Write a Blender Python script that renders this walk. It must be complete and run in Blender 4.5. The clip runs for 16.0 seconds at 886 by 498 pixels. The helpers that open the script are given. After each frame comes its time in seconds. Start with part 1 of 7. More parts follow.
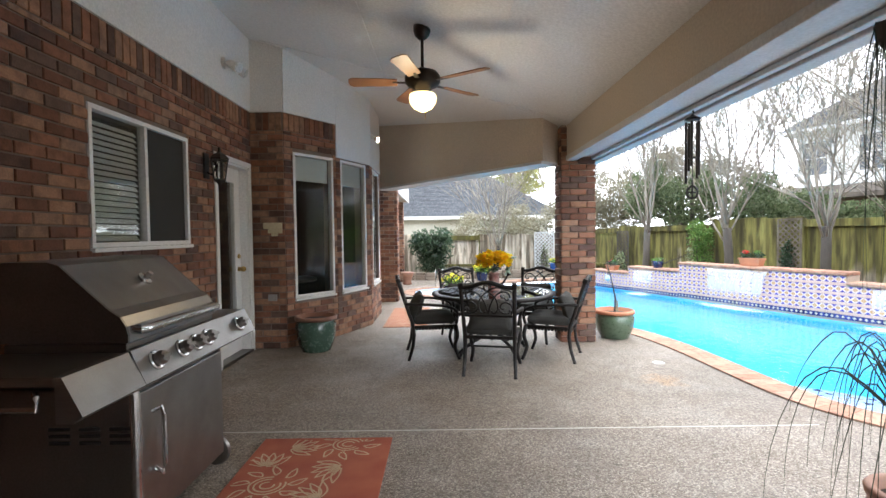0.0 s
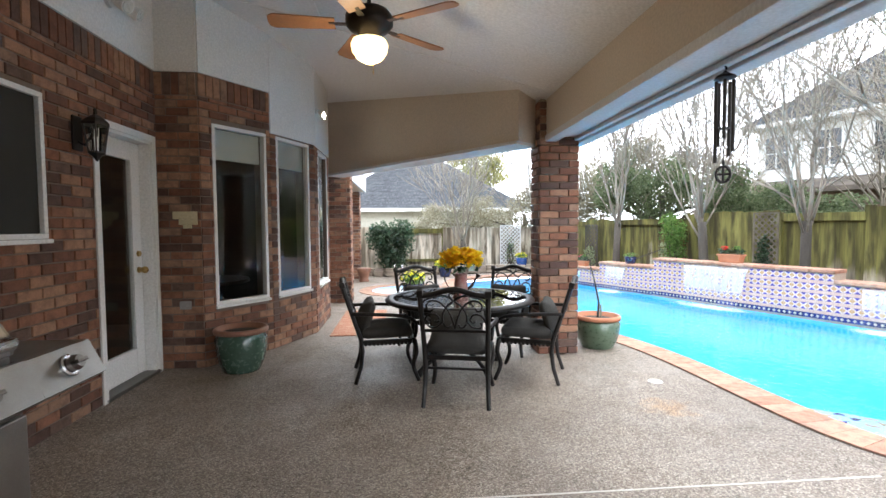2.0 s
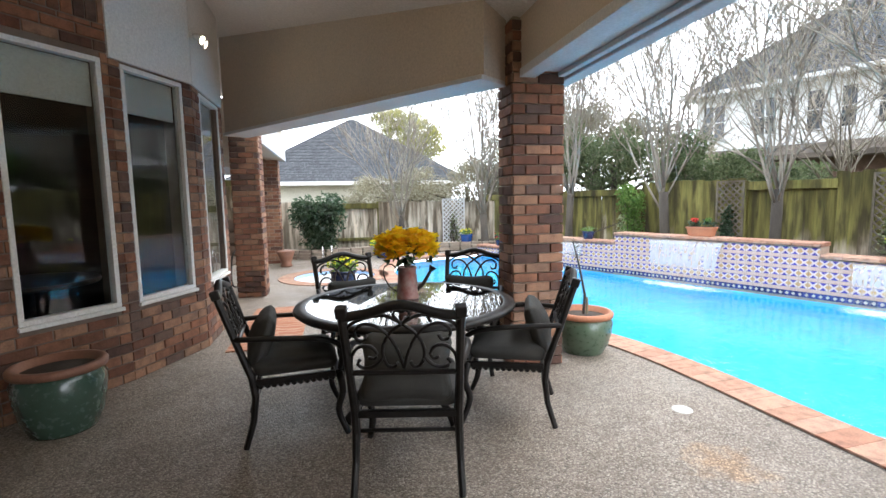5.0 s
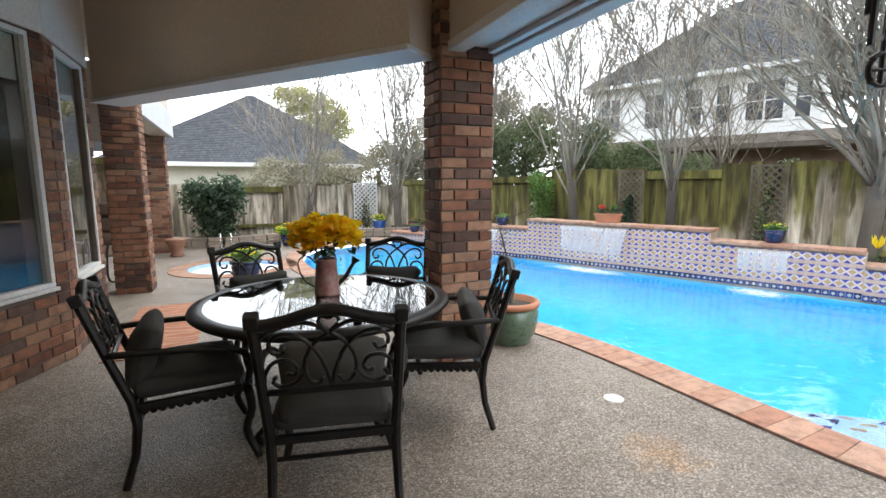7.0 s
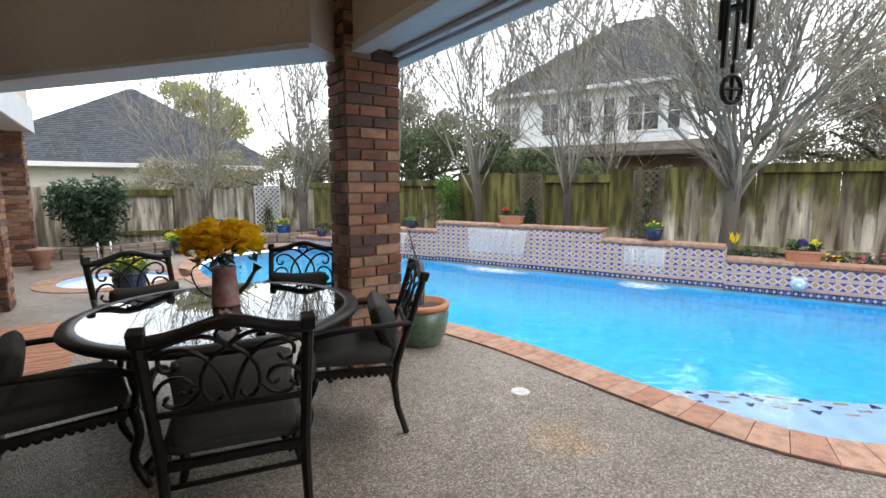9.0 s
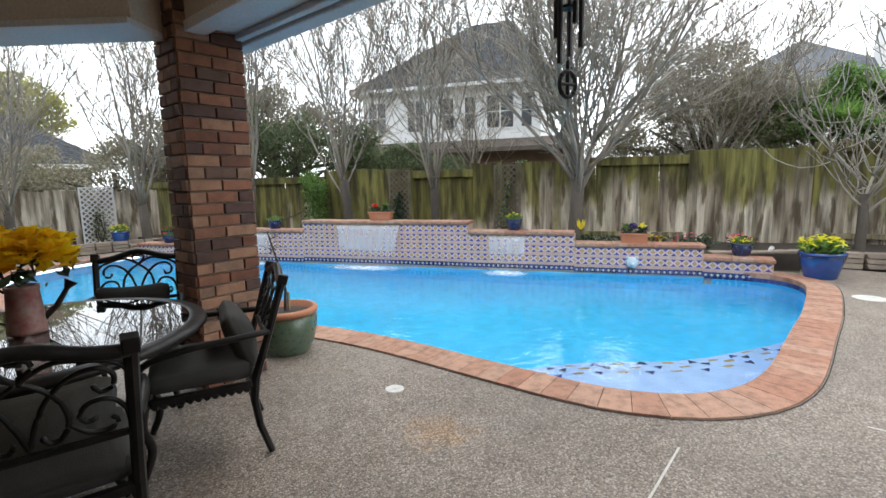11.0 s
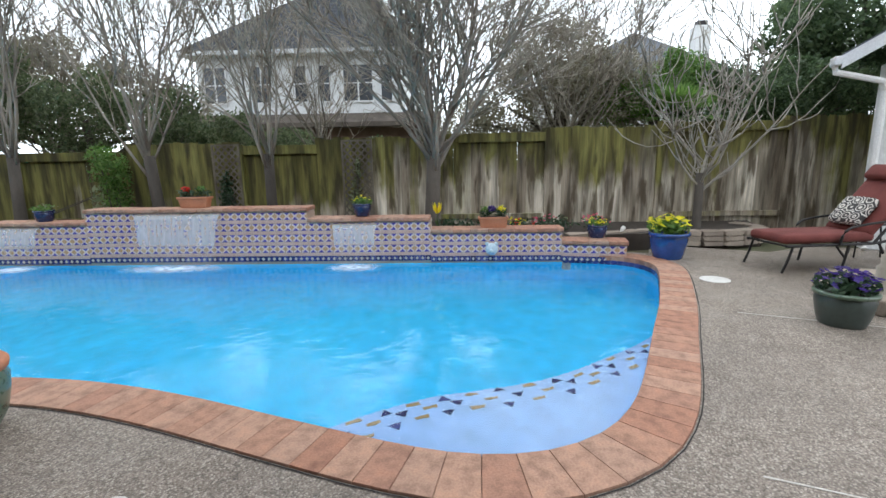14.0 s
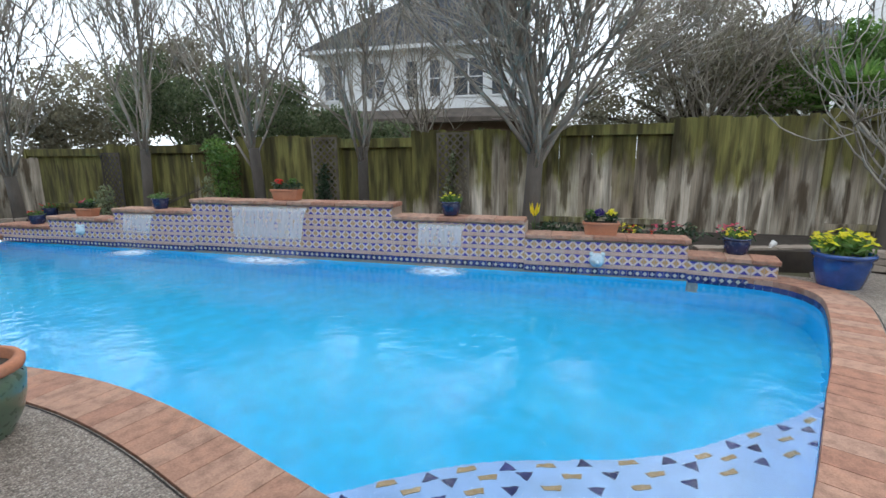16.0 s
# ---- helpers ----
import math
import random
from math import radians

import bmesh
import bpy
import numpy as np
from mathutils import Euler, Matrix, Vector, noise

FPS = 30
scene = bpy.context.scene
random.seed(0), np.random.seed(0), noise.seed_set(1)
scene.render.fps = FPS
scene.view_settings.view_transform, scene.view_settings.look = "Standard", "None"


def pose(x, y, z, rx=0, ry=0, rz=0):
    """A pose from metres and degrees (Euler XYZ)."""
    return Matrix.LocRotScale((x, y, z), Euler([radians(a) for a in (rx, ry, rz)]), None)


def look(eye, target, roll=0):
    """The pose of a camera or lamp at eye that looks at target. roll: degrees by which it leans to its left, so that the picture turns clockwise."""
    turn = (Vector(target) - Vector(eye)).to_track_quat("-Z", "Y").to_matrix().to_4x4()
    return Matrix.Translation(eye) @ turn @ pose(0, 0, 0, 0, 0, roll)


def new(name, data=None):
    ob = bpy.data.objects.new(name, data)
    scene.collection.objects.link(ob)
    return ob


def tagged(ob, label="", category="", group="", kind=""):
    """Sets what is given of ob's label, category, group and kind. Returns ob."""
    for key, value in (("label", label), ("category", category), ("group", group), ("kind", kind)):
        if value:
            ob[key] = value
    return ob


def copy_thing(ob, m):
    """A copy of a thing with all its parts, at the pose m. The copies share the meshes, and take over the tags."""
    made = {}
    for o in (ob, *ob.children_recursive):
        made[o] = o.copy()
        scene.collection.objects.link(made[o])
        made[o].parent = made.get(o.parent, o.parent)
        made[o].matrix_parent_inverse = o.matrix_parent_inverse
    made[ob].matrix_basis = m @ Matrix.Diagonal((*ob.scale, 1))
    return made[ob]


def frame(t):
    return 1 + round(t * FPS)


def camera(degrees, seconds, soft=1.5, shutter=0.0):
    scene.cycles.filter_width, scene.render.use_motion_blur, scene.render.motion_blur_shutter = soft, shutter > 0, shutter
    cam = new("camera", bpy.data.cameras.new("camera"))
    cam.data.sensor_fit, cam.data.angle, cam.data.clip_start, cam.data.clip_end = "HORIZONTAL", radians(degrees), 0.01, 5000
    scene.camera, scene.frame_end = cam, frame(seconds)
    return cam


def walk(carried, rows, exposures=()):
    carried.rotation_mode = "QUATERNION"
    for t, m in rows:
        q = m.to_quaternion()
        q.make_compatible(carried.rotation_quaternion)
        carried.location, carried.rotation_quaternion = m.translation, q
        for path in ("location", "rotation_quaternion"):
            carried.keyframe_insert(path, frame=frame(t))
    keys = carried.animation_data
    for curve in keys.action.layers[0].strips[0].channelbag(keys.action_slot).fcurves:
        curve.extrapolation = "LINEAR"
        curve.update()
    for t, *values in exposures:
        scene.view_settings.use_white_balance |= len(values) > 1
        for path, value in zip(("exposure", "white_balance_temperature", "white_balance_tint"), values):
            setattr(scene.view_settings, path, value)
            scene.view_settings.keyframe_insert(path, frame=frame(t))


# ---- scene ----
cam = camera(86.7, 16.0)
# seconds, x, y, z, yaw, pitch, roll
ROWS = [
    (0.0, 0.029, 0.013, 1.388, -0.16, -1.88, -0.69),
    (0.5, 0.012, 0.248, 1.386, -1.34, -1.91, -0.74),
    (1.0, 0.027, 0.500, 1.385, -2.72, -2.08, -0.70),
    (1.5, 0.053, 0.738, 1.387, -3.49, -2.38, -0.56),
    (2.0, 0.093, 0.981, 1.389, -4.72, -2.81, -0.36),
    (2.5, 0.090, 1.248, 1.390, -6.77, -3.32, -0.24),
    (3.0, 0.087, 1.482, 1.389, -8.43, -3.88, -0.42),
    (3.5, 0.119, 1.722, 1.385, -9.05, -4.35, -0.67),
    (3.7, 0.128, 1.814, 1.381, -9.21, -4.54, -0.75),
    (5.8, 0.234, 2.681, 1.347, -16.44, -6.85, -0.85),
    (6.0, 0.221, 2.711, 1.345, -17.67, -7.06, -0.74),
    (6.5, 0.191, 2.750, 1.347, -20.78, -7.52, -0.44),
    (7.0, 0.182, 2.756, 1.348, -23.57, -7.82, -0.18),
    (7.5, 0.186, 2.758, 1.346, -26.12, -7.88, -0.04),
    (8.0, 0.189, 2.747, 1.347, -28.65, -7.80, 0.01),
    (10.3, 0.186, 2.773, 1.345, -44.39, -7.50, -0.72),
    (10.5, 0.202, 2.775, 1.341, -46.08, -7.63, -0.87),
    (11.0, 0.279, 2.775, 1.333, -50.00, -8.03, -1.21),
    (11.5, 0.462, 2.752, 1.333, -53.09, -8.80, -1.45),
    (12.0, 0.651, 2.735, 1.336, -56.00, -9.34, -1.72),
    (12.5, 0.800, 2.789, 1.330, -60.05, -9.76, -1.56),
    (13.0, 0.968, 2.930, 1.331, -64.27, -10.31, -1.21),
    (13.5, 1.166, 3.003, 1.329, -66.18, -10.71, -1.06),
    (14.0, 1.380, 3.037, 1.322, -65.39, -10.92, -0.96),
    (14.5, 1.581, 3.112, 1.313, -63.93, -10.96, -0.67),
    (15.0, 1.754, 3.167, 1.302, -61.14, -11.00, -0.50),
    (15.5, 1.945, 3.190, 1.287, -56.47, -11.01, -0.52),
    (16.0, 2.106, 3.188, 1.275, -51.97, -11.06, -0.33),
]
walk(cam, [(t, pose(x, y, z, 90 + pitch, 0, yaw) @ pose(0, 0, 0, 0, 0, roll)) for t, x, y, z, yaw, pitch, roll in ROWS],
     exposures=[(0.0, 1.16, 6150, 9), (2.5, 1.12, 6100, 9), (3.7, 1.04, 6100, 9), (7.0, 0.50, 6300, 8), (10.5, 0.02, 6300, 8), (12.5, -0.22, 6200, 8), (14.5, -0.33, 6050, 7), (16.0, -0.42, 5950, 7)])

# ---- sky and sun: a bright overcast day ----
world = bpy.data.worlds.new("overcast_sky")
scene.world = world
world.use_nodes = True
wt = world.node_tree
sky = wt.nodes.new("ShaderNodeTexSky")
sky.sky_type, sky.sun_disc = "NISHITA", False
sky.sun_elevation, sky.sun_rotation = radians(48), radians(120)
sky.dust_density, sky.air_density = 6.0, 1.0
cloud = wt.nodes.new("ShaderNodeMix")
cloud.data_type = "RGBA"
cloud.inputs["Factor"].default_value = 0.88
cloud.inputs["B"].default_value = (11.0, 11.3, 11.8, 1)
wt.links.new(sky.outputs["Color"], cloud.inputs["A"])
wt.links.new(cloud.outputs["Result"], wt.nodes["Background"].inputs["Color"])
wt.nodes["Background"].inputs["Strength"].default_value = 0.27
sun = new("sun", bpy.data.lights.new("sun", "SUN"))
sun.data.energy, sun.data.angle, sun.data.color = 1.2, radians(25), (1.0, 0.97, 0.92)
sun.matrix_world = look((0, 0, 30), (-20, -12, 0))


# ---- materials ----
def nodes(name):
    m = bpy.data.materials.new(name)
    m.use_nodes = True
    return m, m.node_tree, m.node_tree.nodes["Principled BSDF"]


def nd(t, kind, **values):
    n = t.nodes.new(kind)
    for key, value in values.items():
        n.inputs[key.replace("_", " ")].default_value = value
    return n


def ramp(t, factor, stops, constant=False):
    r = t.nodes.new("ShaderNodeValToRGB")
    e = r.color_ramp.elements
    while len(e) < len(stops):
        e.new(0.5)
    for el, (p, c) in zip(e, stops):
        el.position, el.color = p, (*c, 1)
    if constant:
        r.color_ramp.interpolation = "CONSTANT"
    t.links.new(factor, r.inputs["Fac"])
    return r.outputs["Color"]


def mixc(t, factor, a, b, mode="MIX"):
    m = t.nodes.new("ShaderNodeMix")
    m.data_type, m.blend_type = "RGBA", mode
    for key, v in (("Factor", factor), ("A", a), ("B", b)):
        if isinstance(v, (int, float)):
            m.inputs[key].default_value = v
        elif isinstance(v, tuple):
            m.inputs[key].default_value = (*v, 1)
        else:
            t.links.new(v, m.inputs[key])
    return m.outputs["Result"]


def noise_of(t, scale, detail=4, stretch=None):
    pos = t.nodes.new("ShaderNodeNewGeometry").outputs["Position"]
    if stretch:
        mp = t.nodes.new("ShaderNodeMapping")
        mp.inputs["Scale"].default_value = stretch
        t.links.new(pos, mp.inputs["Vector"])
        pos = mp.outputs["Vector"]
    n = nd(t, "ShaderNodeTexNoise", Scale=scale, Detail=detail)
    t.links.new(pos, n.inputs["Vector"])
    return n.outputs["Fac"]


def bump(t, b, height, strength, distance=0.01):
    n = nd(t, "ShaderNodeBump", Strength=strength, Distance=distance)
    t.links.new(height, n.inputs["Height"])
    t.links.new(n.outputs["Normal"], b.inputs["Normal"])


def surface(name, c1, c2, scale=3.0, fine=40.0, rough=0.6, relief=0.2, metal=0.0, vary=0.0, coat=0.0, stretch=None):
    """Two tones by a broad noise, a finer grain over them and a slight relief."""
    m, t, b = nodes(name)
    broad = noise_of(t, scale, 5, stretch)
    grain = noise_of(t, fine, 3, stretch)
    c = mixc(t, ramp(t, broad, [(0.32, (0, 0, 0)), (0.68, (1, 1, 1))]), c1, c2)
    c = mixc(t, 0.45, c, ramp(t, grain, [(0.3, (0.55, 0.55, 0.55)), (0.7, (1.0, 1.0, 1.0))]), "MULTIPLY")
    if vary:
        rnd = t.nodes.new("ShaderNodeObjectInfo").outputs["Random"]
        c = mixc(t, 1.0, c, ramp(t, rnd, [(0, (1 - vary,) * 3), (1, (1 + vary * 0.3,) * 3)]), "MULTIPLY")
    t.links.new(c, b.inputs["Base Color"])
    b.inputs["Metallic"].default_value = metal
    b.inputs["Coat Weight"].default_value = coat
    r = nd(t, "ShaderNodeMapRange", To_Min=max(0.02, rough - 0.12), To_Max=min(1, rough + 0.12))
    t.links.new(grain, r.inputs["Value"])
    t.links.new(r.outputs["Result"], b.inputs["Roughness"])
    if relief:
        bump(t, b, grain, relief, 0.004)
    return m


BRICK_TONES = [(0.0, (0.095, 0.050, 0.038)), (0.13, (0.165, 0.070, 0.042)), (0.32, (0.255, 0.115, 0.066)), (0.54, (0.33, 0.180, 0.110)),
               (0.76, (0.28, 0.165, 0.108)), (0.90, (0.135, 0.082, 0.062))]


def brick_material(name, island=False, tones=BRICK_TONES):
    m, t, b = nodes(name)
    rnd = t.nodes.new("ShaderNodeNewGeometry").outputs["Random Per Island"] if island else t.nodes.new("ShaderNodeObjectInfo").outputs["Random"]
    c = ramp(t, rnd, tones, True)
    n1, n2 = noise_of(t, 14, 5), noise_of(t, 90, 3)
    c = mixc(t, 0.75, c, ramp(t, n1, [(0.25, (0.45, 0.42, 0.42)), (0.55, (1, 1, 1)), (0.8, (1.25, 1.15, 1.05))]), "MULTIPLY")
    c = mixc(t, 0.5, c, ramp(t, n2, [(0.3, (0.6, 0.6, 0.6)), (0.7, (1.1, 1.1, 1.1))]), "MULTIPLY")
    t.links.new(c, b.inputs["Base Color"])
    b.inputs["Roughness"].default_value = 0.85
    bump(t, b, n2, 0.5, 0.004)
    return m


def aggregate_material():
    """Exposed pebble concrete with stains."""
    m, t, b = nodes("exposed_aggregate")
    pos = t.nodes.new("ShaderNodeNewGeometry").outputs["Position"]
    vo = nd(t, "ShaderNodeTexVoronoi", Scale=112.0)
    t.links.new(pos, vo.inputs["Vector"])
    sep = t.nodes.new("ShaderNodeSeparateColor")
    t.links.new(vo.outputs["Color"], sep.inputs["Color"])
    c = ramp(t, sep.outputs["Red"], [(0.0, (0.125, 0.101, 0.083)), (0.22, (0.20, 0.167, 0.138)), (0.5, (0.27, 0.229, 0.190)), (0.78, (0.335, 0.290, 0.245)), (0.95, (0.45, 0.405, 0.35))])
    edge = ramp(t, vo.outputs["Distance"], [(0.25, (1, 1, 1)), (0.75, (0.62, 0.60, 0.58))])
    c = mixc(t, 1.0, c, edge, "MULTIPLY")
    c = mixc(t, 0.65, c, ramp(t, noise_of(t, 0.9, 6), [(0.3, (0.80, 0.77, 0.74)), (0.65, (1.28, 1.25, 1.22))]), "MULTIPLY")
    c = mixc(t, 0.5, c, ramp(t, noise_of(t, 6.0, 5), [(0.3, (0.7, 0.68, 0.66)), (0.7, (1.1, 1.1, 1.1))]), "MULTIPLY")
    # a rust-brown stain beside the drain
    d = nd(t, "ShaderNodeVectorMath")
    d.operation = "DISTANCE"
    d.inputs[1].default_value = (2.08, 4.33, 0)
    t.links.new(pos, d.inputs[0])
    wob = nd(t, "ShaderNodeMath")
    wob.operation = "MULTIPLY_ADD"
    t.links.new(noise_of(t, 9, 6), wob.inputs[0])
    wob.inputs[1].default_value = 0.5
    t.links.new(d.outputs["Value"], wob.inputs[2])
    c = mixc(t, ramp(t, wob.outputs["Value"], [(0.30, (0.6, 0.6, 0.6)), (0.47, (0, 0, 0))]), c, mixc(t, 1.0, c, (1.35, 0.92, 0.50), "MULTIPLY"))
    t.links.new(c, b.inputs["Base Color"])
    rr = ramp(t, noise_of(t, 1.6, 4), [(0.35, (0.42,) * 3), (0.7, (0.7,) * 3)])
    t.links.new(rr, b.inputs["Roughness"])
    bump(t, b, vo.outputs["Distance"], 0.6, -0.006)
    return m


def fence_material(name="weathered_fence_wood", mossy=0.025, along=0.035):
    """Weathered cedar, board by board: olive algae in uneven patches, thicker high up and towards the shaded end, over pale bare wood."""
    m, t, b = nodes(name)
    rnd = t.nodes.new("ShaderNodeObjectInfo").outputs["Random"]
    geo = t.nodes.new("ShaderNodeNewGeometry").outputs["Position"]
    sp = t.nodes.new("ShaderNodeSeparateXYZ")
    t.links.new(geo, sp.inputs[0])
    run = t.nodes.new("ShaderNodeVectorMath")
    run.operation = "DOT_PRODUCT"
    run.inputs[1].default_value = (-0.380, 0.925, 0)
    t.links.new(geo, run.inputs[0])
    streak = noise_of(t, 3.2, 5, (2.6, 2.6, 0.30))
    fine = noise_of(t, 22, 4, (4, 4, 0.14))
    blot = noise_of(t, 4.5, 5, (1.6, 1.6, 0.30))
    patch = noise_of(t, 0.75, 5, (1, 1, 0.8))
    bare = ramp(t, rnd, [(0, (0.30, 0.26, 0.21)), (0.35, (0.40, 0.36, 0.30)), (0.7, (0.50, 0.46, 0.40)), (1, (0.34, 0.285, 0.22))])
    bare = mixc(t, 0.75, bare, ramp(t, streak, [(0.36, (0.20, 0.17, 0.125)), (0.49, (0.80, 0.77, 0.71)), (0.60, (1.45, 1.42, 1.38))]), "MULTIPLY")
    bare = mixc(t, ramp(t, blot, [(0.53, (0, 0, 0)), (0.62, (0.85, 0.85, 0.85))]), bare, (0.085, 0.062, 0.036))
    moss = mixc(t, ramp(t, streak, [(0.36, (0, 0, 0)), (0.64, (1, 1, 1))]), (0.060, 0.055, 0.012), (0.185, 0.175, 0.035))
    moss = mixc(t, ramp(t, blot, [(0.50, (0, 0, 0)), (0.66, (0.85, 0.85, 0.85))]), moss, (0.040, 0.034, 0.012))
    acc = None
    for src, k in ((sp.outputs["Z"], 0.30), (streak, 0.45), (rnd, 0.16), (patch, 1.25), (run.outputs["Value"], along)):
        n = t.nodes.new("ShaderNodeMath")
        n.operation = "MULTIPLY"
        t.links.new(src, n.inputs[0])
        n.inputs[1].default_value = k
        if acc is None:
            acc = n.outputs[0]
        else:
            ad = t.nodes.new("ShaderNodeMath")
            t.links.new(acc, ad.inputs[0])
            t.links.new(n.outputs[0], ad.inputs[1])
            acc = ad.outputs[0]
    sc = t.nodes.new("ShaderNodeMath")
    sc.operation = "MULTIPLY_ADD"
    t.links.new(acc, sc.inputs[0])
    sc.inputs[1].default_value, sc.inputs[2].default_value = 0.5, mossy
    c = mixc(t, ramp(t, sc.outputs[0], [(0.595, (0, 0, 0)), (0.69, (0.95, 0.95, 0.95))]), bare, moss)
    c = mixc(t, 1.0, c, ramp(t, rnd, [(0, (0.70, 0.68, 0.64)), (0.4, (1.0, 0.99, 0.97)), (0.7, (1.2, 1.2, 1.18)), (1, (0.82, 0.80, 0.78))]), "MULTIPLY")
    c = mixc(t, 0.6, c, ramp(t, fine, [(0.3, (0.60, 0.58, 0.55)), (0.7, (1.2, 1.2, 1.2))]), "MULTIPLY")
    t.links.new(c, b.inputs["Base Color"])
    b.inputs["Roughness"].default_value = 0.9
    bump(t, b, noise_of(t, 60, 3, (1, 1, 0.06)), 0.5, 0.004)
    return m


def leaf_material(name, tones, rough=0.5):
    m, t, b = nodes(name)
    rnd = t.nodes.new("ShaderNodeNewGeometry").outputs["Random Per Island"]
    t.links.new(ramp(t, rnd, [(i / max(1, len(tones) - 1), c) for i, c in enumerate(tones)]), b.inputs["Base Color"])
    b.inputs["Roughness"].default_value = rough
    # light passing through the leaf
    tl, mx = t.nodes.new("ShaderNodeBsdfTranslucent"), t.nodes.new("ShaderNodeMixShader")
    t.links.new(ramp(t, rnd, [(i / max(1, len(tones) - 1), tuple(min(0.9, 1.5 * v) for v in c)) for i, c in enumerate(tones)]), tl.inputs["Color"])
    mx.inputs[0].default_value = 0.5
    end = next(n for n in t.nodes if n.type == "OUTPUT_MATERIAL")
    t.links.new(b.outputs[0], mx.inputs[1])
    t.links.new(tl.outputs[0], mx.inputs[2])
    t.links.new(mx.outputs[0], end.inputs["Surface"])
    return m


def tile_material():
    """A glazed tile: blue triangles above and below, cream and ochre ones at the sides, by its own coordinates."""
    m, t, b = nodes("painted_wall_tile")
    tc = t.nodes.new("ShaderNodeTexCoord").outputs["Object"]
    sx = t.nodes.new("ShaderNodeSeparateXYZ")
    t.links.new(tc, sx.inputs[0])

    def mth(op, a, c=None):
        n = t.nodes.new("ShaderNodeMath")
        n.operation = op
        for i, v in enumerate((a, c)):
            if v is None:
                continue
            if isinstance(v, (int, float)):
                n.inputs[i].default_value = v
            else:
                t.links.new(v, n.inputs[i])
        return n.outputs[0]
    ax, az = mth("ABSOLUTE", sx.outputs["X"]), mth("ABSOLUTE", sx.outputs["Z"])
    blue = mth("GREATER_THAN", mth("SUBTRACT", az, ax), 0.011)
    dia = mth("LESS_THAN", mth("ADD", mth("SUBTRACT", 0.055, ax), az), 0.036)
    rim = mth("GREATER_THAN", mth("MAXIMUM", ax, az), 0.0505)
    rnd = t.nodes.new("ShaderNodeObjectInfo").outputs["Random"]
    c = mixc(t, dia, mixc(t, rnd, (0.60, 0.46, 0.41), (0.68, 0.54, 0.48)), (0.52, 0.30, 0.13))
    c = mixc(t, blue, c, mixc(t, rnd, (0.085, 0.065, 0.27), (0.13, 0.10, 0.35)))
    c = mixc(t, rim, c, (0.52, 0.36, 0.28))
    c = mixc(t, 0.4, c, ramp(t, noise_of(t, 30, 4), [(0.3, (0.7, 0.7, 0.7)), (0.7, (1.1, 1.1, 1.1))]), "MULTIPLY")
    t.links.new(c, b.inputs["Base Color"])
    b.inputs["Roughness"].default_value = 0.22
    return m


def rug_material(name, ground, vine, scale):
    """A woven rug: pale leafy scrolls on a warm ground."""
    m, t, b = nodes(name)
    pos = t.nodes.new("ShaderNodeTexCoord").outputs["Object"]
    wv = nd(t, "ShaderNodeTexWave", Scale=scale, Distortion=9.0, Detail=1.0)
    wv.inputs["Detail Scale"].default_value = 1.1
    wv.wave_type = "RINGS"
    t.links.new(pos, wv.inputs["Vector"])
    vo = nd(t, "ShaderNodeTexVoronoi", Scale=scale * 2.4)
    vo.feature = "SMOOTH_F1"
    t.links.new(pos, vo.inputs["Vector"])
    k = ramp(t, wv.outputs["Fac"], [(0.66, (0, 0, 0)), (0.74, (1, 1, 1)), (0.90, (1, 1, 1)), (0.95, (0, 0, 0))])
    k = mixc(t, ramp(t, vo.outputs["Distance"], [(0.18, (0, 0, 0)), (0.25, (1, 1, 1))]), ramp(t, wv.outputs["Fac"], [(0.3, (0, 0, 0)), (0.36, (0.8, 0.8, 0.8))]), k)
    c = mixc(t, k, ground, vine)
    c = mixc(t, 0.5, c, ramp(t, noise_of(t, 160, 2), [(0.3, (0.55, 0.55, 0.55)), (0.7, (1.1, 1.1, 1.1))]), "MULTIPLY")
    t.links.new(c, b.inputs["Base Color"])
    b.inputs["Roughness"].default_value = 0.95
    bump(t, b, noise_of(t, 220, 2), 0.6, 0.003)
    return m


def glass_material(name, tint=(1, 1, 1), ior=1.45, rough=0.0):
    m, t, b = nodes(name)
    b.inputs["Base Color"].default_value = (*tint, 1)
    b.inputs["Transmission Weight"].default_value = 1.0
    b.inputs["IOR"].default_value = ior
    b.inputs["Roughness"].default_value = rough
    return m


def water_material():
    m, t, b = nodes("pool_water")
    b.inputs["Base Color"].default_value = (1.0, 1.0, 1.0, 1)
    b.inputs["Transmission Weight"].default_value = 1.0
    b.inputs["IOR"].default_value = 1.33
    b.inputs["Roughness"].default_value = 0.03
    n1, n2 = noise_of(t, 1.6, 3), noise_of(t, 6.5, 3)
    bump(t, b, mixc(t, 0.45, n1, n2), 0.26, 0.06)
    return m


def glow_material(name, colour, power):
    m, t, b = nodes(name)
    b.inputs["Base Color"].default_value = (*colour, 1)
    b.inputs["Emission Color"].default_value = (*colour, 1)
    b.inputs["Emission Strength"].default_value = power
    b.inputs["Roughness"].default_value = 0.4
    return m


